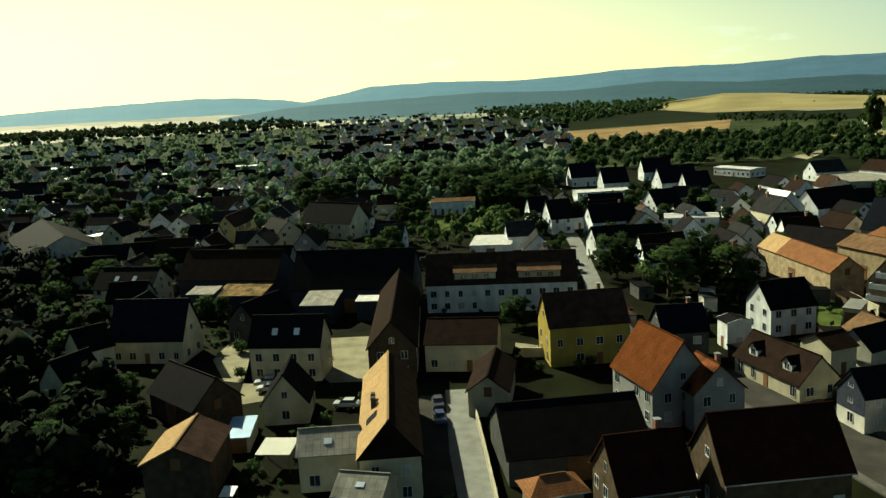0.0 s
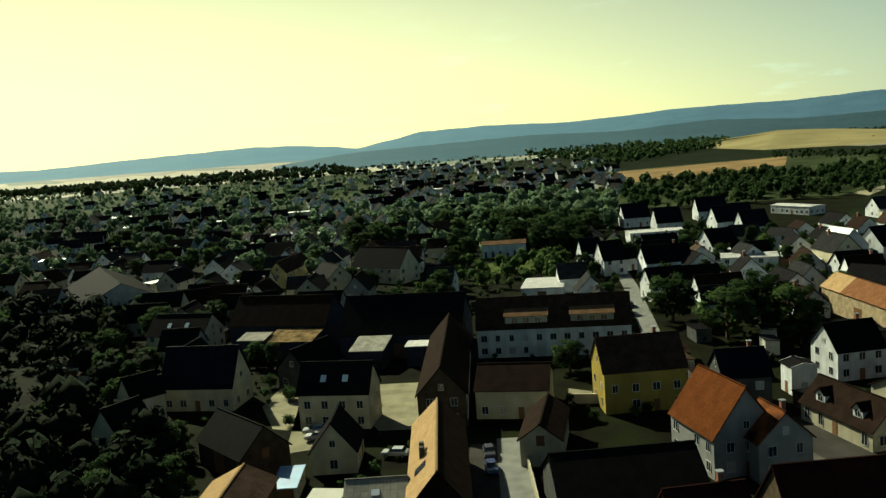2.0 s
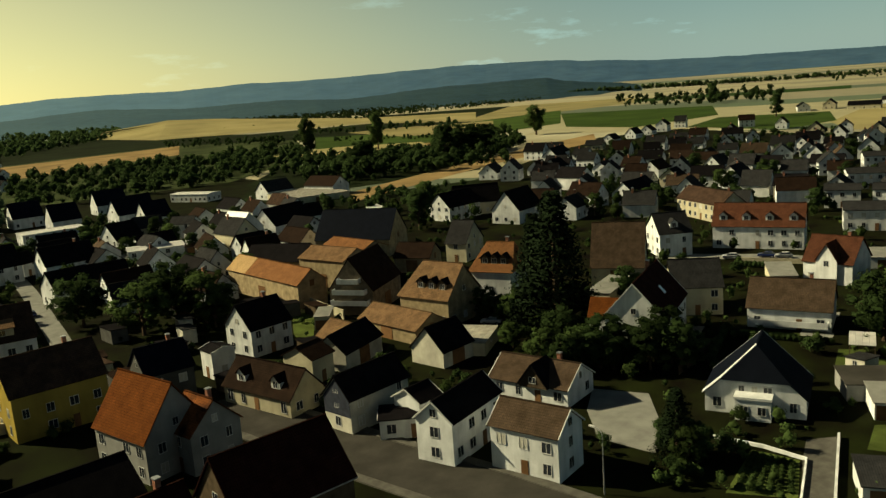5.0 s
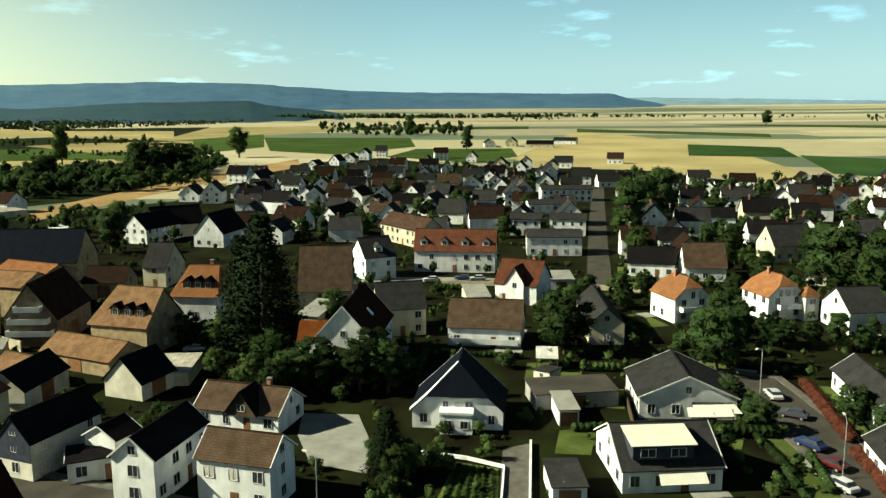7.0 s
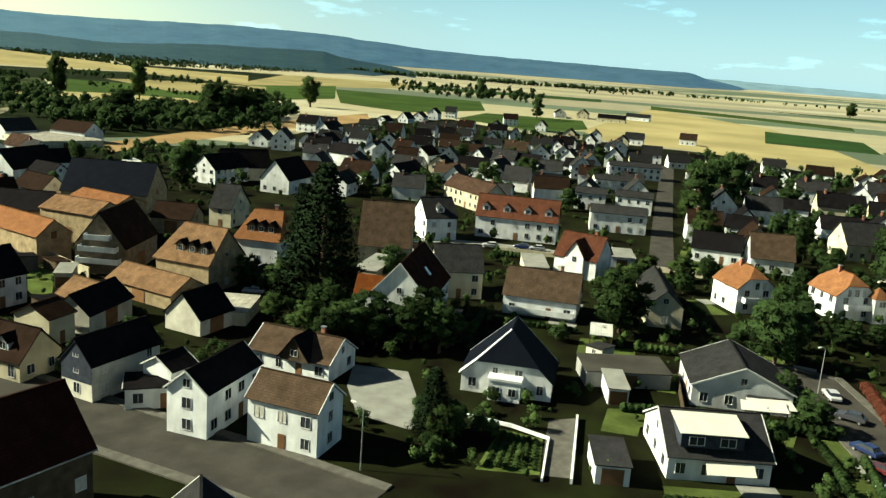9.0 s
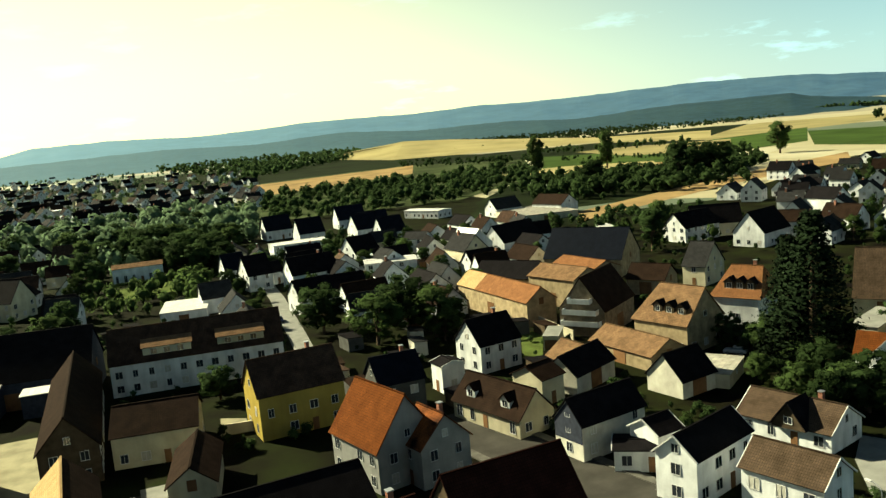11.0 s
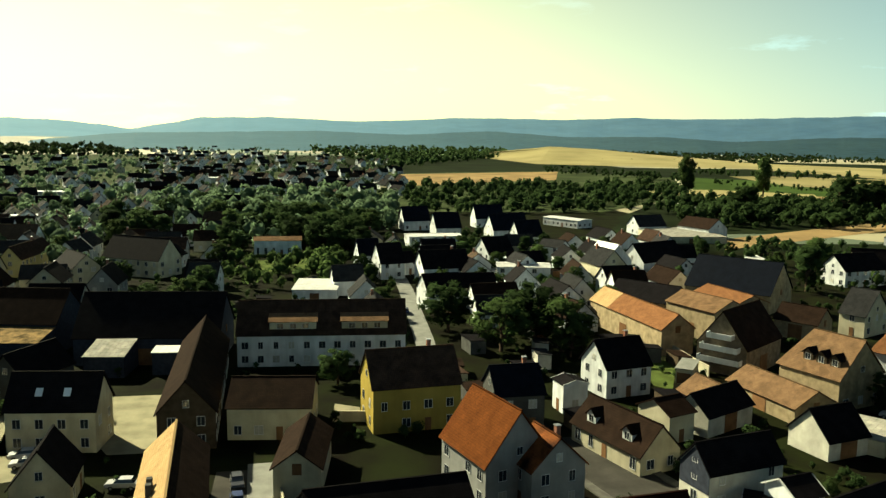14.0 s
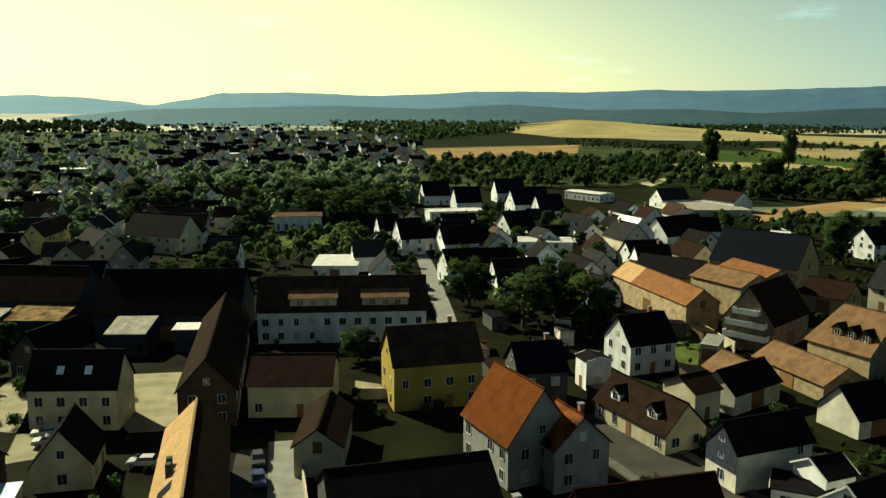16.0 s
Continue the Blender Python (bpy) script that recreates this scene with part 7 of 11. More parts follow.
far_house(412, 280, 30, 10.0, 8.4, 5.2, 9.0, M.white, M.grey_tile, 0)
house(233, 242, 32, 12.3, 9.0, 4.2, 8.8, M.white, M.grey_tile, 'white village house with grey tiled roof', chim=1, rows=2, far=True)
far_house(437, 232, 111, 9.7, 8.5, 3.2, 6.5, M.white, M.dark_tile, 1)
house(295, 136, 29, 12.5, 9.9, 4.2, 9.3, M.white, M.grey_tile, 'white village house with grey tiled roof', chim=1, rows=1, far=True)
far_house(460, 222, 34, 10.4, 9.1, 5.2, 9.5, M.white, M.grey_tile, 1)
far_house(346, 328, 111, 9.2, 9.5, 5.2, 8.8, M.white, M.grey_tile, 1)
house(222, 187, 121, 11.1, 9.9, 4.2, 8.5, M.white, M.grey_tile, 'white village house with grey tiled roof', chim=1, rows=2, far=True)
house(285, 240, 122, 9.5, 8.9, 5.2, 9.1, M.white, M.brown_tile, 'white village house with brown tiled roof', chim=0, rows=1, far=True)
house(284, 151, 21, 12.3, 8.8, 4.2, 7.7, M.white, M.grey_tile, 'white village house with grey tiled roof', chim=1, rows=1, far=True)
far_house(385, 388, 125, 11.2, 9.3, 3.2, 7.7, M.white, M.grey_tile, 1)
house(299, 315, 26, 12.6, 8.6, 3.2, 7.2, M.white, M.brown_tile, 'white village house with brown tiled roof', chim=1, rows=2, far=True)
house(314, 210, 36, 9.9, 9.9, 4.2, 8.0, M.white, M.grey_tile, 'white village house with grey tiled roof', chim=1, rows=2, far=True)
house(217, 212, 35, 11.7, 8.9, 3.2, 6.8, M.white, M.tan_brown, 'white village house with sun-bleached brown tiled roof', chim=1, rows=2, far=True)
far_house(401, 214, 35, 13.0, 9.1, 3.2, 7.6, M.white, M.brown_tile, 1)
far_house(330, 289, 33, 9.2, 9.4, 5.2, 9.0, M.white, M.brown_tile, 0)
house(273, 162, 110, 11.4, 8.9, 5.2, 8.9, M.cream, M.dark_tile, 'cream village house with dark tiled roof', chim=1, rows=1, far=True)
far_house(414, 380, 118, 12.0, 8.0, 3.2, 6.4, M.cream, M.grey_tile, 0)
far_house(324, 326, 118, 12.4, 9.0, 3.2, 6.9, M.white, M.grey_tile, 0)
house(211, 223, 124, 9.7, 8.4, 5.2, 8.8, M.white, M.brown_tile, 'white village house with brown tiled roof', chim=0, rows=2, far=True)
house(244, 165, 112, 10.0, 9.8, 3.2, 6.9, M.white, M.grey_tile, 'white village house with grey tiled roof', chim=1, rows=1, far=True)
far_house(357, 270, 119, 11.4, 9.9, 3.2, 7.0, M.white, M.red_brown, 0)
far_house(445, 251, 115, 12.8, 9.4, 4.2, 8.8, M.white, M.dark_tile, 1)
far_house(430, 315, 112, 13.2, 9.7, 3.2, 7.0, M.white, M.grey_tile, 1)
far_house(476, 234, 30, 10.3, 8.8, 3.2, 7.2, M.white, M.grey_tile, 1)
far_house(335, 339, 20, 13.1, 9.7, 5.2, 10.1, M.white, M.grey_tile, 1)
house(249, 237, 31, 12.5, 9.0, 5.2, 8.7, M.white, M.grey_tile, 'white village house with grey tiled roof', chim=1, rows=2, far=True)
house(324, 171, 118, 9.5, 9.0, 4.2, 7.9, M.white, M.brown_tile, 'white village house with brown tiled roof', chim=1, rows=2, far=True)
far_house(408, 244, 113, 12.3, 9.6, 5.2, 9.9, M.white, M.grey_tile, 1)
house(376, 197, 34, 9.3, 9.6, 3.2, 8.2, M.white, M.tan_brown, 'white village house with sun-bleached brown tiled roof', chim=1, rows=2, far=True)
far_house(529, 272, 25, 12.1, 8.7, 5.2, 8.7, M.white, M.brown_tile, 1)
far_house(417, 189, 121, 12.0, 8.7, 3.2, 7.3, M.cream, M.grey_tile, 1)
far_house(363, 258, 21, 10.5, 8.5, 4.2, 7.6, M.white, M.grey_tile, 0)
far_house(456, 292, 35, 10.6, 8.1, 5.2, 8.8, M.white, M.dark_tile, 1)
house(267, 203, 119, 12.2, 8.2, 4.2, 7.9, M.white, M.tan_brown, 'white village house with sun-bleached brown tiled roof', chim=1, rows=1, far=True)
far_house(395, 223, 25, 10.0, 8.7, 4.2, 8.4, M.white, M.red_brown, 1)
far_house(488, 236, 31, 11.0, 9.6, 3.2, 7.5, M.white, M.grey_tile, 0)
house(339, 183, 34, 10.0, 10.0, 5.2, 10.0, M.white, M.grey_tile, 'white village house with grey tiled roof', chim=1, rows=2, far=True)
house(263, 155, 125, 12.8, 8.4, 5.2, 9.3, M.white, M.brown_tile, 'white village house with brown tiled roof', chim=0, rows=1, far=True)
far_house(473, 317, 124, 13.4, 9.5, 5.2, 9.0, M.white, M.dark_tile, 1)
far_house(460, 348, 115, 12.0, 8.6, 3.2, 6.9, M.white, M.grey_tile, 1)
far_house(406, 309, 121, 10.1, 9.1, 5.2, 9.0, M.white, M.dark_tile, 1)
house(304, 304, 111, 12.1, 9.6, 3.2, 7.9, M.white, M.dark_tile, 'white village house with dark tiled roof', chim=0, rows=2, far=True)
house(328, 153, 122, 9.4, 8.5, 3.2, 7.2, M.white, M.grey_tile, 'white village house with grey tiled roof', chim=1, rows=1, far=True)
house(257, 193, 24, 10.9, 9.1, 4.2, 8.9, M.white, M.grey_tile, 'white village house with grey tiled roof', chim=1, rows=2, far=True)
far_house(380, 307, 126, 9.1, 8.1, 5.2, 8.8, M.white, M.dark_tile, 0)
far_house(400, 196, 23, 12.7, 10.0, 5.2, 10.0, M.white, M.dark_tile, 1)
house(207, 205, 22, 10.9, 9.0, 4.2, 7.8, M.white, M.grey_tile, 'white village house with grey tiled roof', chim=0, rows=2, far=True)
far_house(467, 258, 22, 10.1, 8.6, 4.2, 7.7, M.white, M.grey_tile, 1)
far_house(390, 265, 117, 10.6, 8.3, 4.2, 7.5, M.white, M.grey_tile, 1)
house(279, 291, 117, 10.5, 8.5, 3.2, 6.4, M.white, M.dark_tile, 'white village house with dark tiled roof', chim=1, rows=1, far=True)
house(269, 278, 124, 11.1, 9.6, 5.2, 10.2, M.white, M.dark_tile, 'white village house with dark tiled roof', chim=1, rows=2, far=True)
house(293, 210, 117, 13.2, 9.9, 4.2, 8.2, M.white, M.dark_tile, 'white village house with dark tiled roof', chim=0, rows=2, far=True)
house(309, 37, 115, 12.1, 9.1, 3.2, 7.4, M.white, M.grey_tile, 'white village house with grey tiled roof', chim=1, rows=1, far=True)
far_house(426, 138, 114, 9.2, 8.4, 5.2, 8.9, M.white, M.dark_tile, 0)
house(328, 122, 23, 10.5, 8.2, 5.2, 8.4, M.white, M.grey_tile, 'white village house with grey tiled roof', chim=0, rows=1, far=True)
far_house(468, 69, 24, 11.4, 9.8, 5.2, 9.5, M.white, M.grey_tile, 1)
house(405, 32, 108, 11.7, 8.7, 4.2, 8.8, M.white, M.grey_tile, 'white village house with grey tiled roof', chim=1, rows=2, far=True)
house(246, 77, 27, 10.6, 8.6, 3.2, 7.5, M.cream, M.brown_tile, 'cream village house with brown tiled roof', chim=0, rows=2, far=True)
house(393, 54, 29, 10.4, 8.8, 4.2, 8.1, M.white, M.brown_tile, 'white village house with brown tiled roof', chim=0, rows=2, far=True)
house(275, 89, 22, 12.2, 9.3, 3.2, 7.5, M.white, M.dark_tile, 'white village house with dark tiled roof', chim=0, rows=1, far=True)
far_house(434, 153, 119, 13.3, 9.7, 4.2, 8.0, M.cream, M.dark_tile, 0)
house(408, 53, 105, 9.6, 8.0, 5.2, 9.3, M.cream, M.brown_tile, 'cream village house with brown tiled roof', chim=1, rows=2, far=True)
house(332, 58, 108, 10.3, 9.3, 4.2, 9.0, M.cream, M.dark_tile, 'cream village house with dark tiled roof', chim=0, rows=2, far=True)
house(369, 35, 114, 9.8, 8.2, 5.2, 8.4, M.white, M.brown_tile, 'white village house with brown tiled roof', chim=0, rows=1, far=True)
house(379, 62, 27, 10.8, 9.2, 5.2, 9.9, M.white, M.brown_tile, 'white village house with brown tiled roof', chim=0, rows=2, far=True)
far_house(460, 41, 20, 12.9, 8.9, 5.2, 9.4, M.white, M.brown_tile, 1)
house(397, 151, 113, 9.5, 8.2, 3.2, 6.6, M.white, M.red_brown, 'white village house with red-brown tiled roof', chim=0, rows=2, far=True)
far_house(437, 113, 118, 10.2, 8.2, 3.2, 6.6, M.white, M.dark_tile, 0)
house(285, 28, 27, 11.0, 8.7, 3.2, 7.5, M.white, M.dark_tile, 'white village house with dark tiled roof', chim=0, rows=1, far=True)
house(357, 120, 18, 11.1, 8.3, 3.2, 6.9, M.white, M.grey_tile, 'white village house with grey tiled roof', chim=0, rows=2, far=True)
house(245, 92, 118, 10.5, 8.4, 5.2, 9.1, M.white, M.brown_tile, 'white village house with brown tiled roof', chim=1, rows=2, far=True)
house(284, 64, 115, 9.2, 9.2, 4.2, 8.1, M.white, M.dark_tile, 'white village house with dark tiled roof', chim=0, rows=1, far=True)
far_house(447, 36, 20, 13.5, 8.8, 3.2, 7.7, M.white, M.red_brown, 1)
far_house(539, 46, 22, 10.8, 9.1, 3.2, 7.4, M.white, M.grey_tile, 0)
house(301, 56, 111, 13.0, 8.4, 3.2, 6.5, M.white, M.dark_tile, 'white village house with dark tiled roof', chim=1, rows=2, far=True)
house(359, 75, 115, 12.7, 8.0, 3.2, 7.0, M.white, M.dark_tile, 'white village house with dark tiled roof', chim=0, rows=1, far=True)
house(393, 98, 109, 9.5, 9.2, 3.2, 7.9, M.white, M.grey_tile, 'white village house with grey tiled roof', chim=1, rows=2, far=True)
far_house(449, 69, 102, 9.1, 9.2, 5.2, 9.9, M.white, M.dark_tile, 1)
house(394, 136, 12, 12.3, 8.7, 4.2, 8.0, M.cream, M.grey_tile, 'cream village house with grey tiled roof', chim=0, rows=1, far=True)
far_house(505, 62, 22, 12.4, 8.9, 3.2, 6.9, M.white, M.dark_tile, 0)
far_house(483, 83, 23, 12.7, 8.7, 4.2, 8.6, M.white, M.brown_tile, 0)
house(391, 27, 23, 9.5, 9.9, 3.2, 8.3, M.white, M.grey_tile, 'white village house with grey tiled roof', chim=1, rows=1, far=True)
house(289, 51, 14, 12.0, 9.3, 5.2, 9.8, M.white, M.dark_tile, 'white village house with dark tiled roof', chim=1, rows=2, far=True)
far_house(438, 50, 14, 11.9, 9.4, 4.2, 8.7, M.white, M.dark_tile, 0)
house(262, 86, 109, 9.6, 9.1, 3.2, 6.8, M.white, M.dark_tile, 'white village house with dark tiled roof', chim=0, rows=1, far=True)
house(425, 73, 116, 9.6, 9.7, 4.2, 8.4, M.white, M.brown_tile, 'white village house with brown tiled roof', chim=1, rows=1, far=True)
house(76, 241, 83, 11.0, 9.4, 4.2, 8.9, M.white, M.dark_tile, 'white village house with dark tiled roof', chim=1, rows=2, far=True)
house(63, 243, -4, 10.3, 8.9, 3.2, 6.9, M.cream, M.dark_tile, 'cream village house with dark tiled roof', chim=0, rows=1, far=True)
house(155, 319, 97, 10.3, 8.3, 5.2, 9.4, M.white, M.red_brown, 'white village house with red-brown tiled roof', chim=0, rows=1, far=True)
house(85, 309, 95, 10.0, 8.3, 4.2, 7.7, M.white, M.brown_tile, 'white village house with brown tiled roof', chim=0, rows=1, far=True)
house(139, 330, 98, 12.4, 9.8, 5.2, 9.0, M.white, M.dark_tile, 'white village house with dark tiled roof', chim=0, rows=2, far=True)
house(60, 208, -5, 13.2, 8.6, 3.2, 7.3, M.white, M.grey_tile, 'white village house with grey tiled roof', chim=0, rows=1, far=True)
house(105, 241, 2, 9.6, 9.3, 4.2, 8.3, M.white, M.dark_tile, 'white village house with dark tiled roof', chim=0, rows=2, far=True)
house(140, 311, 87, 12.3, 8.6, 5.2, 9.5, M.white, M.brown_tile, 'white village house with brown tiled roof', chim=1, rows=1, far=True)
house(52, 323, 82, 13.1, 8.0, 4.2, 7.9, M.white, M.grey_tile, 'white village house with grey tiled roof', chim=1, rows=2, far=True)
house(30, 235, 87, 10.4, 9.2, 3.2, 7.8, M.white, M.grey_tile, 'white village house with grey tiled roof', chim=0, rows=1, far=True)
house(102, 327, -9, 11.2, 8.6, 3.2, 7.3, M.cream, M.grey_tile, 'cream village house with grey tiled roof', chim=0, rows=2, far=True)
house(72, 278, 84, 9.3, 9.3, 4.2, 7.8, M.white, M.tan_brown, 'white village house with sun-bleached brown tiled roof', chim=1, rows=2, far=True)
house(62, 222, 3, 12.7, 10.0, 3.2, 7.7, M.white, M.brown_tile, 'white village house with brown tiled roof', chim=0, rows=2, far=True)
house(78, 216, 92, 13.0, 8.5, 5.2, 8.7, M.white, M.dark_tile, 'white village house with dark tiled roof', chim=0, rows=1, far=True)
house(122, 322, 86, 12.0, 9.2, 4.2, 7.9, M.white, M.brown_tile, 'white village house with brown tiled roof', chim=0, rows=1, far=True)
house(84, 267, 96, 10.4, 8.8, 5.2, 8.6, M.white, M.grey_tile, 'white village house with grey tiled roof', chim=0, rows=2, far=True)
house(111, 265, 99, 13.2, 9.8, 5.2, 10.3, M.cream, M.grey_tile, 'cream village house with grey tiled roof', chim=1, rows=2, far=True)
house(122, 242, 96, 13.4, 9.2, 3.2, 7.2, M.white, M.brown_tile, 'white village house with brown tiled roof', chim=0, rows=1, far=True)
house(46, 344, 83, 13.3, 9.4, 4.2, 7.7, M.cream, M.grey_tile, 'cream village house with grey tiled roof', chim=1, rows=1, far=True)
house(65, 306, -3, 12.7, 9.3, 4.2, 8.7, M.white, M.dark_tile, 'white village house with dark tiled roof', chim=1, rows=2, far=True)
house(76, 201, 98, 11.3, 8.4, 3.2, 7.1, M.white, M.brown_tile, 'white village house with brown tiled roof', chim=1, rows=1, far=True)
house(29, 208, 85, 13.0, 9.6, 4.2, 8.1, M.white, M.grey_tile, 'white village house with grey tiled roof', chim=1, rows=2, far=True)
house(106, 284, 80, 13.3, 9.3, 4.2, 8.2, M.white, M.dark_tile, 'white village house with dark tiled roof', chim=0, rows=2, far=True)
house(124, 305, 94, 9.8, 9.0, 3.2, 7.2, M.white, M.dark_tile, 'white village house with dark tiled roof', chim=1, rows=2, far=True)
house(62, 294, 8, 12.9, 9.3, 3.2, 8.1, M.white, M.dark_tile, 'white village house with dark tiled roof', chim=0, rows=2, far=True)
house(86, 226, 92, 11.0, 10.0, 3.2, 8.4, M.white, M.grey_tile, 'white village house with grey tiled roof', chim=0, rows=2, far=True)
house(27, 253, 4, 9.2, 8.2, 4.2, 8.4, M.white, M.grey_tile, 'white village house with grey tiled roof', chim=0, rows=1, far=True)
house(67, 265, 97, 12.5, 9.3, 4.2, 7.7, M.white, M.dark_tile, 'white village house with dark tiled roof', chim=0, rows=1, far=True)
house(134, 260, 98, 11.7, 8.2, 4.2, 7.6, M.white, M.dark_tile, 'white village house with dark tiled roof', chim=0, rows=2, far=True)
house(89, 281, 5, 13.3, 8.8, 3.2, 7.2, M.white, M.dark_tile, 'white village house with dark tiled roof', chim=0, rows=1, far=True)
house(98, 255, 80, 13.4, 8.5, 3.2, 7.6, M.white, M.brown_tile, 'white village house with brown tiled roof', chim=0, rows=1, far=True)
house(153, 305, 86, 11.0, 9.7, 4.2, 8.9, M.white, M.grey_tile, 'white village house with grey tiled roof', chim=1, rows=1, far=True)
house(150, 289, -9, 12.1, 9.4, 3.2, 7.4, M.white, M.dark_tile, 'white village house with dark tiled roof', chim=0, rows=2, far=True)
house(103, 229, -4, 10.0, 9.6, 4.2, 8.9, M.white, M.brown_tile, 'white village house with brown tiled roof', chim=1, rows=1, far=True)
far_house(-66, 463, 107, 13.0, 9.5, 4.2, 8.6, M.white, M.grey_tile, 1)
far_house(-50, 506, 114, 10.7, 9.8, 5.2, 9.4, M.white, M.grey_tile, 0)
far_house(-26, 444, 24, 13.0, 9.9, 4.2, 8.2, M.cream, M.dark_tile, 1)
far_house(14, 506, 112, 11.4, 9.1, 3.2, 6.9, M.white, M.brown_tile, 1)
house(-12, 388, -2, 13.3, 9.3, 3.2, 7.3, M.cream, M.grey_tile, 'cream village house with grey tiled roof', chim=0, rows=1, far=True)
house(-27, 307, 76, 10.5, 8.6, 4.2, 7.7, M.white, M.dark_tile, 'white village house with dark tiled roof', chim=1, rows=2, far=True)
far_house(-53, 452, 111, 12.0, 8.8, 3.2, 7.3, M.cream, M.grey_tile, 1)
house(-83, 396, 91, 11.3, 9.8, 5.2, 9.4, M.white, M.dark_tile, 'white village house with dark tiled roof', chim=0, rows=1, far=True)
far_house(-9, 497, 104, 12.8, 8.2, 3.2, 7.0, M.white, M.tan_brown, 0)
house(-17, 349, -4, 10.8, 9.1, 4.2, 7.8, M.cream, M.brown_tile, 'cream village house with brown tiled roof', chim=0, rows=2, far=True)
house(-18, 375, -2, 11.7, 9.5, 3.2, 7.4, M.white, M.tan_brown, 'white village house with sun-bleached brown tiled roof', chim=0, rows=1, far=True)
house(-35, 386, 90, 11.4, 8.3, 3.2, 7.2, M.white, M.grey_tile, 'white village house with grey tiled roof', chim=0, rows=1, far=True)
house(-59, 315, 75, 11.2, 8.3, 5.2, 9.0, M.white, M.grey_tile, 'white village house with grey tiled roof', chim=1, rows=2, far=True)
house(-49, 381, -4, 9.3, 8.8, 3.2, 6.6, M.white, M.dark_tile, 'white village house with dark tiled roof', chim=1, rows=2, far=True)
far_house(-104, 437, 105, 9.6, 9.0, 5.2, 9.0, M.white, M.grey_tile, 0)
house(-28, 423, 80, 10.6, 8.9, 4.2, 8.4, M.white, M.grey_tile, 'white village house with grey tiled roof', chim=0, rows=2, far=True)
far_house(28, 498, 114, 10.1, 8.4, 3.2, 6.7, M.white, M.brown_tile, 0)
far_house(-38, 460, 114, 13.2, 9.0, 4.2, 8.2, M.white, M.grey_tile, 1)
far_house(-135, 468, 17, 11.2, 8.2, 3.2, 7.1, M.white, M.grey_tile, 1)
house(-32, 335, -5, 12.9, 8.3, 5.2, 9.1, M.white, M.grey_tile, 'white village house with grey tiled roof', chim=0, rows=2, far=True)
house(-101, 387, -1, 10.1, 8.7, 5.2, 9.6, M.white, M.dark_tile, 'white village house with dark tiled roof', chim=0, rows=2, far=True)
house(-26, 364, 1, 11.2, 8.7, 4.2, 8.7, M.white, M.brown_tile, 'white village house with brown tiled roof', chim=1, rows=2, far=True)
house(-17, 407, -13, 10.5, 8.9, 5.2, 9.7, M.white, M.tan_brown, 'white village house with sun-bleached brown tiled roof', chim=0, rows=2, far=True)
house(-41, 414, -2, 9.9, 9.0, 5.2, 9.6, M.white, M.brown_tile, 'white village house with brown tiled roof', chim=0, rows=2, far=True)
far_house(8, 469, 13, 13.4, 8.8, 4.2, 7.6, M.white, M.brown_tile, 1)
house(-54, 423, -7, 9.9, 8.2, 5.2, 9.5, M.white, M.dark_tile, 'white village house with dark tiled roof', chim=1, rows=1, far=True)
house(-14, 270, -13, 9.3, 9.9, 3.2, 8.2, M.white, M.dark_tile, 'white village house with dark tiled roof', chim=0, rows=1, far=True)
house(-45, 337, 83, 10.2, 10.0, 5.2, 9.5, M.cream, M.tan_brown, 'cream village house with sun-bleached brown tiled roof', chim=1, rows=1, far=True)
far_house(-137, 487, 114, 11.6, 8.7, 3.2, 6.9, M.white, M.grey_tile, 1)
house(-103, 399, 88, 13.0, 8.0, 3.2, 6.8, M.white, M.brown_tile, 'white village house with brown tiled roof', chim=0, rows=1, far=True)
far_house(-71, 516, 105, 9.5, 8.7, 4.2, 7.8, M.white, M.grey_tile, 1)
far_house(-110, 496, 114, 11.1, 9.3, 4.2, 7.8, M.white, M.dark_tile, 0)
house(-59, 275, 1, 12.6, 8.8, 3.2, 6.8, M.cream, M.grey_tile, 'cream village house with grey tiled roof', chim=1, rows=1, far=True)
far_house(-14, 515, 15, 12.1, 10.0, 4.2, 9.2, M.white, M.dark_tile, 0)
house(-79, 337, 93, 12.2, 9.1, 5.2, 9.3, M.white, M.grey_tile, 'white village house with grey tiled roof', chim=0, rows=2, far=True)
house(-68, 366, 77, 13.5, 9.1, 3.2, 6.7, M.white, M.dark_tile, 'white village house with dark tiled roof', chim=1, rows=2, far=True)
house(-27, 319, -6, 9.6, 8.4, 5.2, 8.9, M.white, M.red_brown, 'white village house with red-brown tiled roof', chim=0, rows=2, far=True)
far_house(-21, 481, 98, 12.7, 8.1, 3.2, 7.4, M.white, M.brown_tile, 1)
far_house(-116, 461, 111, 9.8, 9.5, 4.2, 8.2, M.cream, M.dark_tile, 1)
house(-13, 311, 82, 9.0, 8.4, 3.2, 7.6, M.white, M.dark_tile, 'white village house with dark tiled roof', chim=1, rows=1, far=True)
far_house(-433, 817, 102, 11.9, 8.2, 5.2, 9.0, M.white, M.tan_brown, 1)
house(-150, 280, 1, 9.5, 9.9, 3.2, 7.7, M.white, M.tan_brown, 'white village house with sun-bleached brown tiled roof', chim=0, rows=2, far=True)
far_house(-211, 531, 16, 11.1, 8.7, 4.2, 8.4, M.white, M.dark_tile, 0)
house(-169, 372, 79, 11.1, 9.1, 5.2, 9.3, M.white, M.grey_tile, 'white village house with grey tiled roof', chim=1, rows=1, far=True)
far_house(-337, 656, 21, 10.4, 9.6, 5.2, 9.0, M.white, M.dark_tile, 1)
far_house(-90, 493, 11, 9.6, 10.0, 3.2, 8.2, M.white, M.grey_tile, 0)
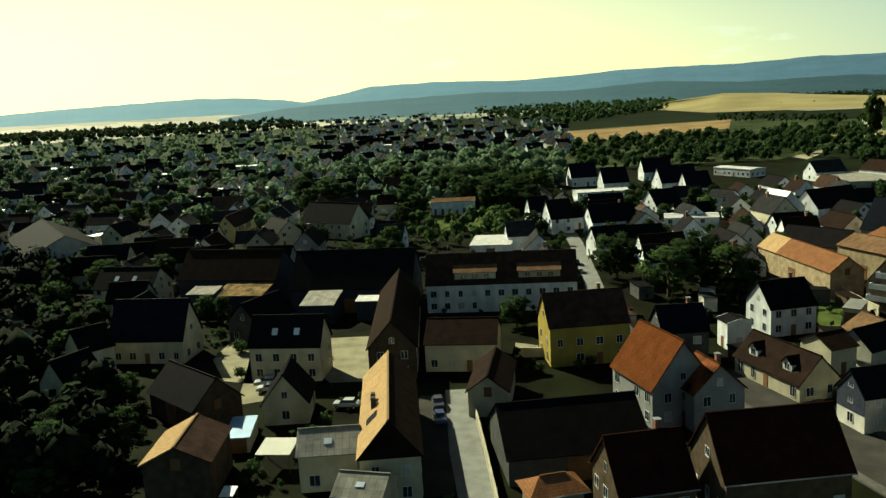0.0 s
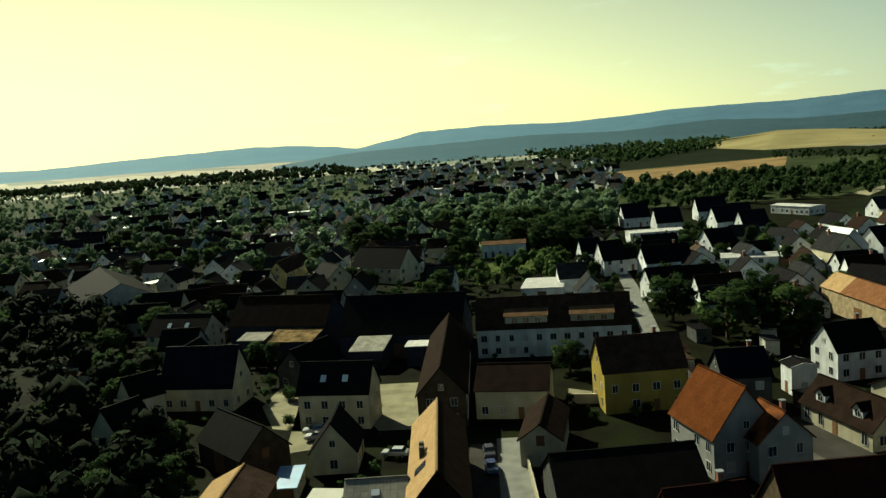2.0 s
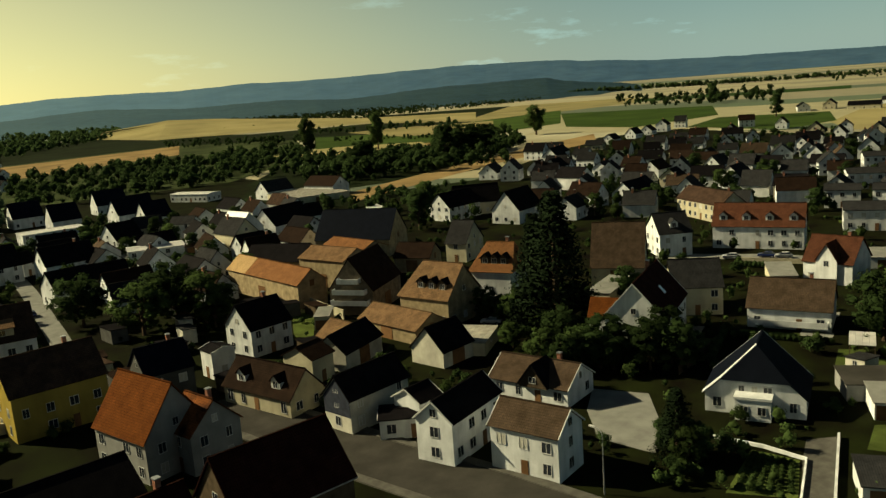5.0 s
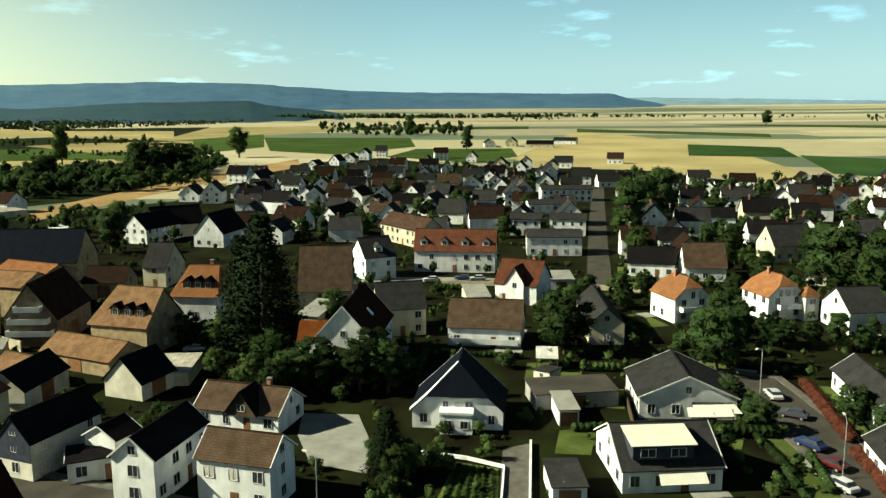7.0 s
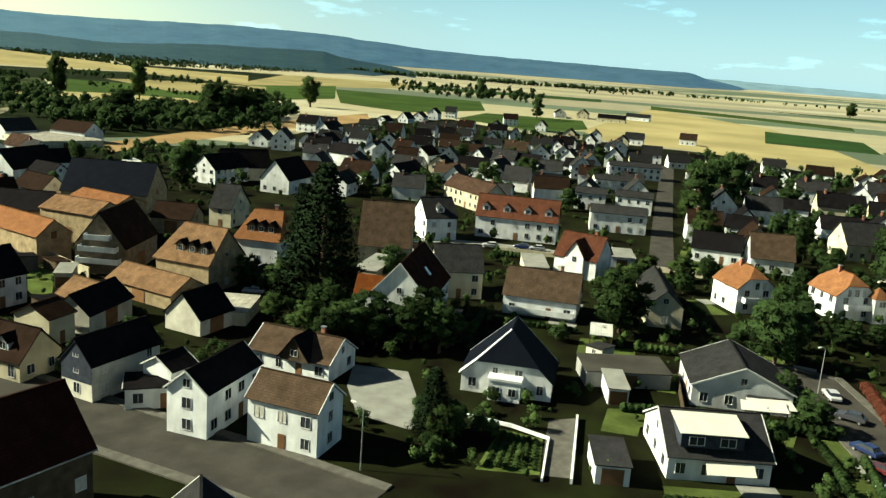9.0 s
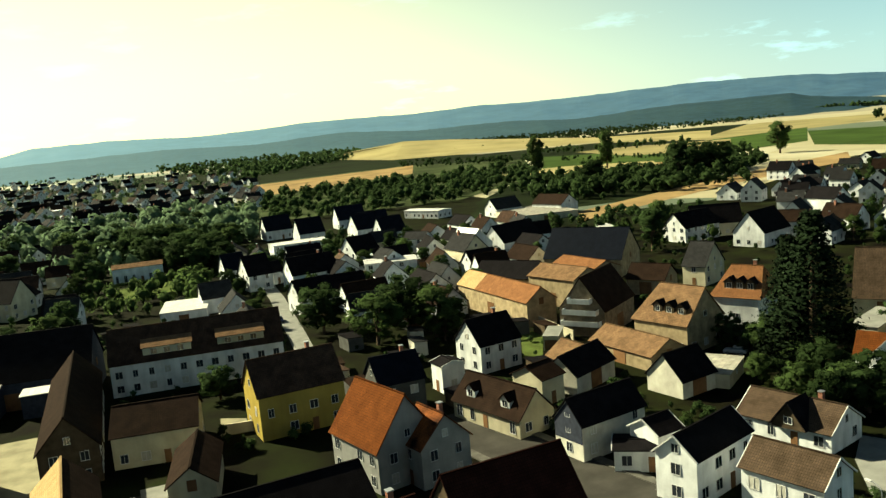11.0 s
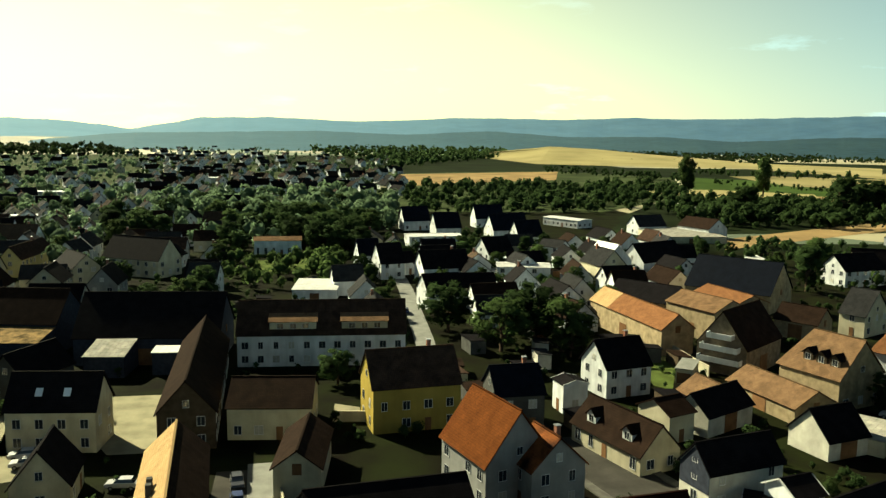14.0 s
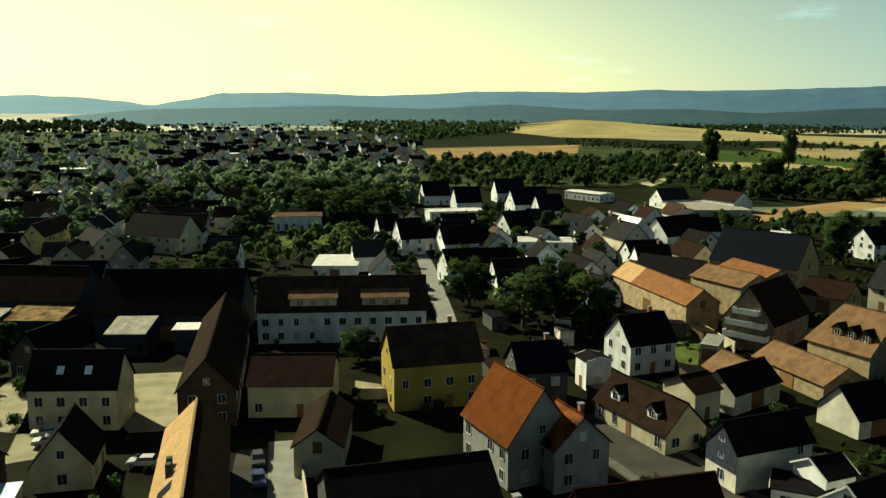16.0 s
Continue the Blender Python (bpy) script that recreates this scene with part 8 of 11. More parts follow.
house(-119, 320, 80, 9.9, 9.4, 3.2, 8.0, M.cream, M.grey_tile, 'cream village house with grey tiled roof', chim=0, rows=2, far=True)
house(-91, 270, -0, 12.6, 8.0, 3.2, 7.3, M.white, M.dark_tile, 'white village house with dark tiled roof', chim=0, rows=2, far=True)
far_house(-166, 416, 84, 12.1, 8.4, 3.2, 6.5, M.white, M.brown_tile, 1)
far_house(-264, 541, 17, 11.2, 8.4, 3.2, 7.0, M.white, M.grey_tile, 0)
house(-70, 261, 85, 13.5, 9.8, 3.2, 8.3, M.white, M.brown_tile, 'white village house with brown tiled roof', chim=1, rows=2, far=True)
far_house(-383, 727, 22, 11.9, 9.8, 3.2, 8.1, M.white, M.brown_tile, 0)
far_house(-192, 595, 107, 10.9, 8.8, 4.2, 8.1, M.white, M.grey_tile, 0)
house(-109, 350, 85, 13.4, 9.5, 4.2, 8.8, M.white, M.grey_tile, 'white village house with grey tiled roof', chim=1, rows=2, far=True)
house(-168, 307, -13, 12.5, 9.3, 3.2, 6.9, M.cream, M.brown_tile, 'cream village house with brown tiled roof', chim=1, rows=1, far=True)
far_house(-168, 529, 23, 10.9, 8.3, 3.2, 7.3, M.white, M.grey_tile, 1)
house(-158, 384, 77, 12.6, 8.3, 4.2, 8.0, M.white, M.brown_tile, 'white village house with brown tiled roof', chim=0, rows=1, far=True)
far_house(-181, 625, 112, 13.4, 8.2, 3.2, 7.5, M.white, M.grey_tile, 0)
far_house(-211, 673, 10, 11.1, 10.0, 3.2, 7.1, M.white, M.brown_tile, 1)
far_house(-239, 512, 19, 10.3, 9.8, 4.2, 8.8, M.white, M.dark_tile, 0)
far_house(-55, 474, 109, 9.9, 9.0, 5.2, 9.5, M.white, M.dark_tile, 1)
house(-93, 311, 88, 11.5, 9.5, 5.2, 8.8, M.white, M.grey_tile, 'white village house with grey tiled roof', chim=1, rows=2, far=True)
far_house(-316, 735, 15, 9.5, 9.8, 4.2, 8.8, M.cream, M.dark_tile, 0)
house(-155, 349, 82, 9.5, 9.8, 4.2, 8.3, M.white, M.dark_tile, 'white village house with dark tiled roof', chim=1, rows=1, far=True)
far_house(-285, 544, 11, 12.7, 9.3, 4.2, 8.1, M.white, M.tan_brown, 0)
far_house(-159, 571, 104, 11.5, 8.8, 5.2, 8.9, M.cream, M.grey_tile, 0)
far_house(-94, 555, 115, 10.9, 9.7, 3.2, 7.8, M.white, M.dark_tile, 0)
far_house(-231, 644, 107, 11.5, 9.9, 3.2, 8.4, M.white, M.dark_tile, 1)
far_house(-267, 513, 14, 9.9, 8.6, 3.2, 6.5, M.white, M.grey_tile, 1)
far_house(-136, 433, 13, 10.6, 8.9, 5.2, 9.8, M.white, M.brown_tile, 1)
far_house(-222, 410, 88, 13.3, 9.2, 4.2, 7.9, M.white, M.tan_brown, 1)
house(-91, 258, 2, 11.7, 9.4, 3.2, 7.6, M.white, M.dark_tile, 'white village house with dark tiled roof', chim=0, rows=2, far=True)
far_house(-293, 567, 106, 10.1, 8.4, 5.2, 8.5, M.white, M.grey_tile, 1)
far_house(-183, 468, 113, 13.2, 9.9, 4.2, 9.3, M.cream, M.grey_tile, 0)
far_house(-68, 577, 111, 12.6, 9.5, 4.2, 9.2, M.white, M.dark_tile, 0)
far_house(-116, 529, 9, 12.8, 9.3, 4.2, 8.1, M.white, M.dark_tile, 1)
far_house(-193, 576, 25, 12.4, 8.7, 4.2, 7.7, M.cream, M.dark_tile, 1)
house(-177, 342, -12, 11.9, 8.8, 3.2, 6.9, M.white, M.grey_tile, 'white village house with grey tiled roof', chim=0, rows=1, far=True)
far_house(-199, 406, -8, 9.7, 8.1, 3.2, 6.7, M.white, M.dark_tile, 1)
far_house(-286, 729, 103, 10.5, 8.3, 4.2, 7.7, M.white, M.grey_tile, 0)
far_house(-70, 721, 25, 13.8, 9.2, 5.4, 9.4, M.white, M.brown_tile, 0)
far_house(123, 1572, 23, 10.6, 9.7, 3.4, 7.1, M.cream, M.dark_tile, 0)
far_house(145, 1227, 24, 12.1, 8.9, 5.4, 9.3, M.white, M.dark_tile, 0)
far_house(41, 852, 25, 12.6, 9.0, 4.2, 8.4, M.white, M.grey_tile, 1)
far_house(-13, 1981, 10, 10.5, 9.9, 4.2, 9.2, M.white, M.tan_brown, 1)
far_house(139, 1148, 105, 12.5, 9.3, 5.4, 9.6, M.white, M.dark_tile, 1)
far_house(-229, 1627, 10, 10.5, 10.0, 3.4, 8.2, M.white, M.dark_tile, 0)
far_house(172, 2176, 18, 11.9, 8.9, 4.2, 8.7, M.white, M.grey_tile, 0)
far_house(159, 1846, 17, 11.1, 8.7, 4.2, 7.8, M.white, M.grey_tile, 0)
far_house(-215, 1875, 114, 12.7, 9.5, 4.2, 9.1, M.white, M.brown_tile, 1)
far_house(3, 1516, 23, 10.5, 9.8, 5.4, 10.5, M.white, M.red_brown, 1)
far_house(-182, 2092, 114, 13.4, 8.7, 4.2, 8.6, M.white, M.grey_tile, 0)
far_house(104, 643, 19, 11.0, 9.1, 5.4, 9.4, M.white, M.grey_tile, 1)
far_house(-131, 1069, 102, 12.7, 9.2, 5.4, 9.1, M.white, M.grey_tile, 0)
far_house(-115, 980, 19, 12.1, 10.0, 4.2, 9.0, M.white, M.brown_tile, 1)
far_house(312, 1939, 82, 13.6, 9.4, 5.4, 9.6, M.white, M.brown_tile, 0)
far_house(-13, 1302, 115, 13.5, 9.8, 4.2, 8.0, M.white, M.grey_tile, 0)
far_house(3, 791, 8, 12.2, 9.5, 5.4, 9.1, M.white, M.brown_tile, 1)
far_house(111, 783, 110, 12.0, 8.6, 3.4, 7.9, M.white, M.dark_tile, 1)
far_house(-97, 711, 112, 12.6, 9.4, 5.4, 9.2, M.white, M.dark_tile, 0)
far_house(-49, 796, 109, 10.1, 8.9, 4.2, 7.8, M.white, M.dark_tile, 1)
far_house(-15, 644, 17, 13.2, 10.0, 5.4, 9.8, M.white, M.dark_tile, 0)
far_house(-66, 1474, 98, 12.4, 10.0, 3.4, 8.5, M.white, M.tan_brown, 0)
far_house(-20, 895, 15, 10.7, 10.3, 4.2, 8.1, M.cream, M.grey_tile, 1)
far_house(-62, 652, 18, 11.3, 8.5, 5.4, 9.1, M.white, M.dark_tile, 0)
far_house(127, 757, 108, 10.6, 10.0, 4.2, 8.8, M.white, M.red_brown, 1)
far_house(136, 1807, 99, 12.8, 9.5, 3.4, 7.1, M.white, M.grey_tile, 1)
far_house(-19, 1019, 16, 13.3, 9.2, 4.2, 7.7, M.white, M.red_brown, 0)
far_house(-7, 1907, 100, 11.6, 9.1, 4.2, 8.7, M.white, M.brown_tile, 1)
far_house(-66, 886, 8, 10.8, 9.2, 4.2, 7.7, M.white, M.grey_tile, 0)
far_house(259, 1561, 114, 10.6, 10.2, 5.4, 9.6, M.white, M.brown_tile, 0)
far_house(-97, 1652, 19, 11.7, 9.5, 4.2, 9.2, M.white, M.grey_tile, 0)
far_house(-80, 1088, 12, 10.1, 9.3, 5.4, 9.9, M.white, M.tan_brown, 0)
far_house(15, 636, 23, 10.9, 10.2, 5.4, 10.7, M.white, M.dark_tile, 1)
far_house(-125, 2358, 15, 12.9, 10.4, 3.4, 7.8, M.white, M.grey_tile, 0)
far_house(37, 622, 9, 10.0, 9.4, 5.4, 9.0, M.white, M.grey_tile, 0)
far_house(-16, 1207, 115, 11.5, 8.7, 5.4, 9.1, M.white, M.grey_tile, 1)
far_house(-77, 1125, 108, 13.1, 9.5, 4.2, 8.6, M.white, M.brown_tile, 1)
far_house(7, 2354, 99, 10.9, 10.0, 4.2, 8.8, M.white, M.dark_tile, 1)
far_house(10, 777, 105, 10.5, 10.2, 4.2, 9.4, M.white, M.brown_tile, 0)
far_house(73, 653, 102, 12.9, 9.5, 5.4, 9.6, M.white, M.brown_tile, 0)
far_house(277, 2173, 24, 10.2, 8.8, 5.4, 9.5, M.white, M.tan_brown, 0)
far_house(186, 1421, 101, 12.2, 9.5, 3.4, 7.2, M.white, M.grey_tile, 1)
far_house(-94, 958, 100, 13.6, 9.9, 5.4, 9.2, M.cream, M.grey_tile, 1)
far_house(-145, 1360, 13, 11.4, 10.3, 3.4, 7.6, M.white, M.dark_tile, 0)
far_house(-34, 880, 16, 11.2, 8.9, 4.2, 8.4, M.white, M.dark_tile, 1)
far_house(-279, 1866, 17, 13.8, 10.4, 3.4, 8.4, M.white, M.grey_tile, 0)
far_house(-190, 2154, 10, 12.0, 10.2, 3.4, 7.6, M.cream, M.grey_tile, 1)
far_house(-111, 1121, 110, 11.9, 8.8, 4.2, 7.7, M.white, M.grey_tile, 1)
far_house(88, 876, 12, 11.3, 10.5, 5.4, 10.1, M.white, M.grey_tile, 1)
far_house(38, 703, 25, 12.0, 9.9, 4.2, 9.1, M.white, M.grey_tile, 0)
far_house(-20, 1266, 12, 10.5, 8.6, 4.2, 8.7, M.white, M.dark_tile, 0)
far_house(82, 699, 105, 11.2, 9.7, 4.2, 9.2, M.white, M.grey_tile, 0)
far_house(105, 688, 107, 13.3, 9.7, 4.2, 8.9, M.cream, M.grey_tile, 0)
far_house(-72, 1491, 107, 11.4, 9.7, 5.4, 10.3, M.white, M.dark_tile, 1)
far_house(-19, 1350, 19, 11.0, 10.1, 5.4, 9.5, M.white, M.brown_tile, 0)
far_house(131, 1368, 115, 13.6, 8.7, 4.2, 7.7, M.white, M.red_brown, 1)
far_house(-99, 1920, 107, 10.5, 9.4, 4.2, 7.9, M.white, M.grey_tile, 0)
far_house(175, 1243, 102, 12.4, 10.5, 5.4, 9.8, M.white, M.dark_tile, 0)
far_house(-145, 1343, 16, 10.4, 10.2, 5.4, 10.7, M.white, M.brown_tile, 0)
far_house(203, 1325, 112, 10.0, 8.6, 3.4, 7.1, M.white, M.dark_tile, 0)
far_house(-24, 1874, 8, 11.9, 9.7, 4.2, 8.7, M.white, M.dark_tile, 0)
far_house(-17, 933, 114, 12.7, 9.1, 4.2, 8.9, M.white, M.dark_tile, 0)
far_house(-106, 2168, 10, 13.1, 10.3, 5.4, 9.9, M.cream, M.dark_tile, 1)
far_house(-74, 1180, 114, 11.7, 10.1, 5.4, 10.3, M.white, M.brown_tile, 1)
far_house(50, 1612, 10, 12.4, 9.8, 4.2, 8.3, M.white, M.dark_tile, 1)
far_house(-131, 1676, 15, 10.5, 9.0, 5.4, 9.2, M.white, M.dark_tile, 1)
far_house(33, 1117, 8, 11.2, 9.0, 5.4, 9.0, M.white, M.tan_brown, 0)
far_house(71, 2198, 115, 11.6, 8.9, 5.4, 9.7, M.white, M.dark_tile, 0)
far_house(-48, 1268, 20, 10.6, 9.7, 3.4, 8.0, M.white, M.brown_tile, 1)
far_house(132, 917, 11, 13.7, 8.8, 4.2, 8.4, M.white, M.grey_tile, 0)
far_house(-97, 1211, 10, 11.8, 9.0, 3.4, 6.9, M.white, M.brown_tile, 1)
far_house(-36, 647, 113, 12.0, 8.9, 3.4, 6.9, M.white, M.dark_tile, 0)
far_house(-46, 1320, 100, 12.5, 10.0, 3.4, 8.4, M.white, M.grey_tile, 0)
far_house(51, 797, 20, 11.2, 10.5, 3.4, 8.2, M.white, M.grey_tile, 1)
far_house(-97, 1099, 16, 13.8, 9.2, 3.4, 7.2, M.white, M.dark_tile, 0)
far_house(-29, 1525, 114, 11.4, 8.6, 5.4, 8.7, M.white, M.dark_tile, 0)
far_house(3, 1701, 110, 13.6, 8.9, 3.4, 7.9, M.white, M.grey_tile, 0)
far_house(-15, 709, 14, 11.6, 8.5, 3.4, 7.5, M.white, M.red_brown, 0)
far_house(-131, 2212, 21, 10.9, 9.5, 3.4, 7.8, M.white, M.grey_tile, 0)
far_house(37, 981, 114, 10.6, 10.0, 3.4, 7.2, M.white, M.dark_tile, 1)
far_house(-151, 2487, 112, 12.6, 9.2, 3.4, 7.4, M.white, M.dark_tile, 0)
far_house(-39, 815, 20, 11.3, 8.9, 4.2, 8.6, M.white, M.tan_brown, 0)
far_house(-14, 738, 108, 13.4, 8.7, 5.4, 9.7, M.white, M.grey_tile, 1)
far_house(4, 1011, 99, 11.1, 9.3, 4.2, 8.0, M.white, M.dark_tile, 1)
far_house(-28, 728, 106, 10.9, 8.5, 5.4, 9.4, M.white, M.brown_tile, 1)
far_house(-55, 739, 112, 12.9, 9.8, 4.2, 8.4, M.white, M.brown_tile, 0)
far_house(106, 658, 24, 13.5, 8.6, 5.4, 9.5, M.cream, M.grey_tile, 0)
far_house(-77, 676, 21, 10.6, 8.5, 4.2, 7.9, M.white, M.grey_tile, 0)
far_house(-94, 772, 10, 11.5, 8.6, 5.4, 9.1, M.white, M.grey_tile, 0)
far_house(-178, 1710, 22, 13.7, 10.0, 4.2, 8.8, M.white, M.grey_tile, 0)
far_house(240, 1650, 14, 13.8, 9.3, 4.2, 8.1, M.white, M.dark_tile, 1)
far_house(-45, 770, 113, 11.9, 9.6, 4.2, 8.6, M.white, M.grey_tile, 0)
far_house(-56, 663, 111, 11.9, 8.7, 4.2, 8.4, M.white, M.brown_tile, 1)
far_house(41, 683, 22, 12.4, 10.1, 4.2, 8.1, M.white, M.grey_tile, 1)
far_house(-103, 782, 13, 11.3, 8.5, 5.4, 9.1, M.white, M.dark_tile, 1)
far_house(84, 1050, 20, 10.7, 9.0, 3.4, 7.4, M.white, M.brown_tile, 0)
far_house(147, 2031, 20, 12.9, 8.6, 4.2, 8.6, M.cream, M.red_brown, 0)
far_house(-44, 751, 99, 13.0, 9.8, 5.4, 10.0, M.white, M.dark_tile, 1)
far_house(159, 1020, 23, 11.8, 8.9, 3.4, 6.9, M.white, M.dark_tile, 1)
far_house(-67, 967, 100, 13.3, 10.2, 5.4, 10.7, M.white, M.grey_tile, 0)
far_house(265, 2062, 21, 12.1, 8.6, 3.4, 7.7, M.cream, M.red_brown, 1)
far_house(158, 968, 22, 10.3, 10.2, 3.4, 8.2, M.white, M.grey_tile, 0)
far_house(-6, 752, 8, 13.7, 9.4, 4.2, 8.7, M.cream, M.grey_tile, 0)
far_house(-99, 1337, 104, 10.5, 9.3, 4.2, 7.8, M.white, M.brown_tile, 1)
far_house(4, 2449, 21, 11.3, 9.9, 3.4, 8.0, M.white, M.grey_tile, 1)
far_house(104, 703, 109, 12.7, 8.6, 4.2, 7.8, M.white, M.grey_tile, 1)
far_house(25, 799, 114, 13.0, 8.7, 5.4, 8.7, M.white, M.red_brown, 0)
far_house(-172, 1539, 109, 12.7, 9.0, 4.2, 8.1, M.white, M.brown_tile, 1)
far_house(243, 1627, 20, 10.8, 10.0, 3.4, 8.3, M.white, M.red_brown, 1)
far_house(-161, 1964, 21, 13.6, 8.6, 5.4, 9.6, M.white, M.brown_tile, 0)
far_house(-20, 1038, 12, 10.9, 9.5, 4.2, 8.9, M.white, M.brown_tile, 0)
far_house(61, 850, 105, 11.5, 9.5, 3.4, 8.3, M.white, M.grey_tile, 0)
far_house(98, 792, 100, 10.3, 9.4, 3.4, 8.1, M.white, M.grey_tile, 1)
far_house(-52, 971, 19, 12.7, 9.4, 3.4, 7.7, M.white, M.brown_tile, 1)
far_house(104, 633, 115, 13.9, 8.6, 4.2, 7.8, M.white, M.dark_tile, 0)
far_house(-64, 1626, 10, 13.8, 9.6, 3.4, 8.0, M.white, M.brown_tile, 1)
far_house(149, 1266, 25, 10.6, 8.9, 3.4, 6.8, M.cream, M.grey_tile, 0)
far_house(-50, 1465, 111, 12.1, 8.9, 5.4, 10.0, M.white, M.grey_tile, 1)
far_house(101, 871, 106, 12.1, 8.5, 4.2, 8.3, M.white, M.grey_tile, 1)
far_house(-65, 829, 24, 12.1, 10.5, 3.4, 8.1, M.white, M.dark_tile, 0)
far_house(67, 772, 21, 12.9, 8.8, 3.4, 7.5, M.white, M.dark_tile, 0)
far_house(108, 813, 17, 11.3, 9.8, 4.2, 8.8, M.white, M.grey_tile, 1)
far_house(-57, 643, 98, 12.1, 9.0, 5.4, 9.5, M.white, M.grey_tile, 0)
far_house(3, 679, 14, 13.6, 10.3, 5.4, 10.1, M.white, M.brown_tile, 0)
far_house(64, 1044, 114, 11.2, 9.0, 5.4, 8.9, M.white, M.dark_tile, 0)
far_house(-247, 2000, 13, 12.1, 9.2, 3.4, 7.8, M.white, M.grey_tile, 0)
far_house(-68, 1059, 99, 12.2, 9.7, 4.2, 8.8, M.white, M.dark_tile, 1)
far_house(-30, 1016, 110, 12.1, 10.3, 5.4, 9.9, M.white, M.grey_tile, 0)
far_house(10, 693, 105, 10.9, 9.4, 5.4, 9.7, M.white, M.grey_tile, 1)
far_house(-51, 1195, 104, 11.6, 9.2, 5.4, 9.4, M.white, M.brown_tile, 0)
far_house(241, 1987, 24, 11.8, 8.7, 3.4, 7.3, M.white, M.dark_tile, 0)
far_house(222, 2131, 17, 11.7, 9.7, 5.4, 9.8, M.white, M.brown_tile, 1)
far_house(-124, 1422, 22, 13.9, 9.5, 4.2, 8.5, M.white, M.grey_tile, 1)
far_house(119, 776, 109, 10.8, 9.1, 4.2, 8.3, M.white, M.grey_tile, 0)
far_house(-67, 641, 22, 13.2, 10.4, 5.4, 10.1, M.white, M.grey_tile, 1)
far_house(-816, 1725, 23, 13.3, 9.7, 5.4, 10.3, M.white, M.brown_tile, 0)
far_house(-609, 1228, 101, 14.0, 10.4, 4.2, 8.5, M.white, M.dark_tile, 0)
far_house(-244, 827, 25, 10.2, 8.6, 3.4, 7.2, M.white, M.tan_brown, 1)
far_house(-354, 1087, 107, 11.6, 9.3, 5.4, 9.4, M.white, M.brown_tile, 1)
far_house(-317, 821, 108, 10.5, 9.4, 3.4, 7.2, M.white, M.dark_tile, 0)
far_house(-258, 636, 20, 11.2, 9.9, 3.4, 8.1, M.white, M.dark_tile, 0)
far_house(-542, 1526, 18, 14.0, 9.4, 4.2, 9.0, M.white, M.dark_tile, 0)
far_house(-540, 1650, 8, 11.4, 9.9, 5.4, 10.3, M.white, M.grey_tile, 1)
far_house(-348, 794, 8, 11.2, 9.2, 5.4, 10.1, M.white, M.dark_tile, 0)
far_house(-895, 2011, 24, 13.8, 8.9, 4.2, 8.5, M.white, M.grey_tile, 1)
far_house(-673, 1697, 10, 11.9, 8.6, 3.4, 7.9, M.white, M.dark_tile, 1)
far_house(-236, 607, 15, 13.3, 10.5, 5.4, 10.5, M.white, M.red_brown, 1)
far_house(-331, 1393, 16, 12.5, 10.1, 5.4, 9.7, M.white, M.brown_tile, 0)
far_house(-101, 690, 111, 11.6, 9.4, 5.4, 9.2, M.white, M.dark_tile, 0)
far_house(-436, 1588, 10, 10.6, 9.4, 5.4, 9.6, M.cream, M.red_brown, 0)
far_house(-208, 928, 22, 13.2, 8.9, 3.4, 7.4, M.white, M.grey_tile, 0)
far_house(-685, 1610, 115, 13.2, 10.0, 5.4, 9.2, M.white, M.red_brown, 0)
far_house(-289, 1395, 10, 11.4, 9.7, 4.2, 8.6, M.white, M.dark_tile, 1)
far_house(-339, 731, 98, 11.2, 9.3, 3.4, 7.4, M.white, M.grey_tile, 0)
far_house(-320, 632, 10, 11.7, 8.7, 3.4, 7.1, M.white, M.grey_tile, 1)
far_house(-173, 647, 18, 11.7, 10.5, 3.4, 8.0, M.white, M.tan_brown, 1)
far_house(-278, 675, 105, 10.9, 9.4, 3.4, 7.7, M.white, M.grey_tile, 0)
far_house(-176, 853, 21, 14.0, 8.7, 3.4, 6.8, M.white, M.dark_tile, 0)
far_house(-315, 793, 20, 13.1, 10.4, 5.4, 9.8, M.white, M.grey_tile, 0)
far_house(-345, 820, 107, 10.5, 9.2, 5.4, 9.9, M.white, M.grey_tile, 1)
far_house(-388, 1054, 22, 11.3, 9.0, 4.2, 8.2, M.white, M.dark_tile, 1)
far_house(-248, 612, 18, 12.1, 9.5, 5.4, 9.8, M.white, M.dark_tile, 0)
far_house(-1019, 2091, 22, 12.7, 9.5, 5.4, 9.3, M.white, M.grey_tile, 0)
far_house(-175, 866, 103, 11.5, 10.1, 3.4, 7.6, M.white, M.dark_tile, 0)
far_house(-316, 854, 106, 10.8, 10.3, 3.4, 7.9, M.white, M.dark_tile, 0)
far_house(-844, 2114, 10, 11.6, 10.0, 4.2, 8.6, M.white, M.dark_tile, 1)
far_house(-229, 810, 115, 14.0, 10.2, 5.4, 10.3, M.white, M.grey_tile, 1)
far_house(-584, 1830, 114, 11.3, 9.7, 4.2, 9.0, M.white, M.red_brown, 0)
far_house(-336, 816, 14, 11.8, 10.0, 3.4, 8.3, M.white, M.grey_tile, 0)
far_house(-228, 1231, 107, 13.7, 10.0, 3.4, 7.7, M.white, M.brown_tile, 0)
far_house(-201, 557, 20, 11.4, 8.5, 4.2, 7.4, M.white, M.grey_tile, 1)
far_house(-434, 1148, 108, 12.0, 9.8, 4.2, 9.2, M.white, M.dark_tile, 1)
far_house(-160, 629, 109, 12.3, 8.7, 5.4, 9.0, M.white, M.brown_tile, 1)
far_house(-147, 792, 113, 12.9, 9.6, 5.4, 9.0, M.white, M.grey_tile, 0)
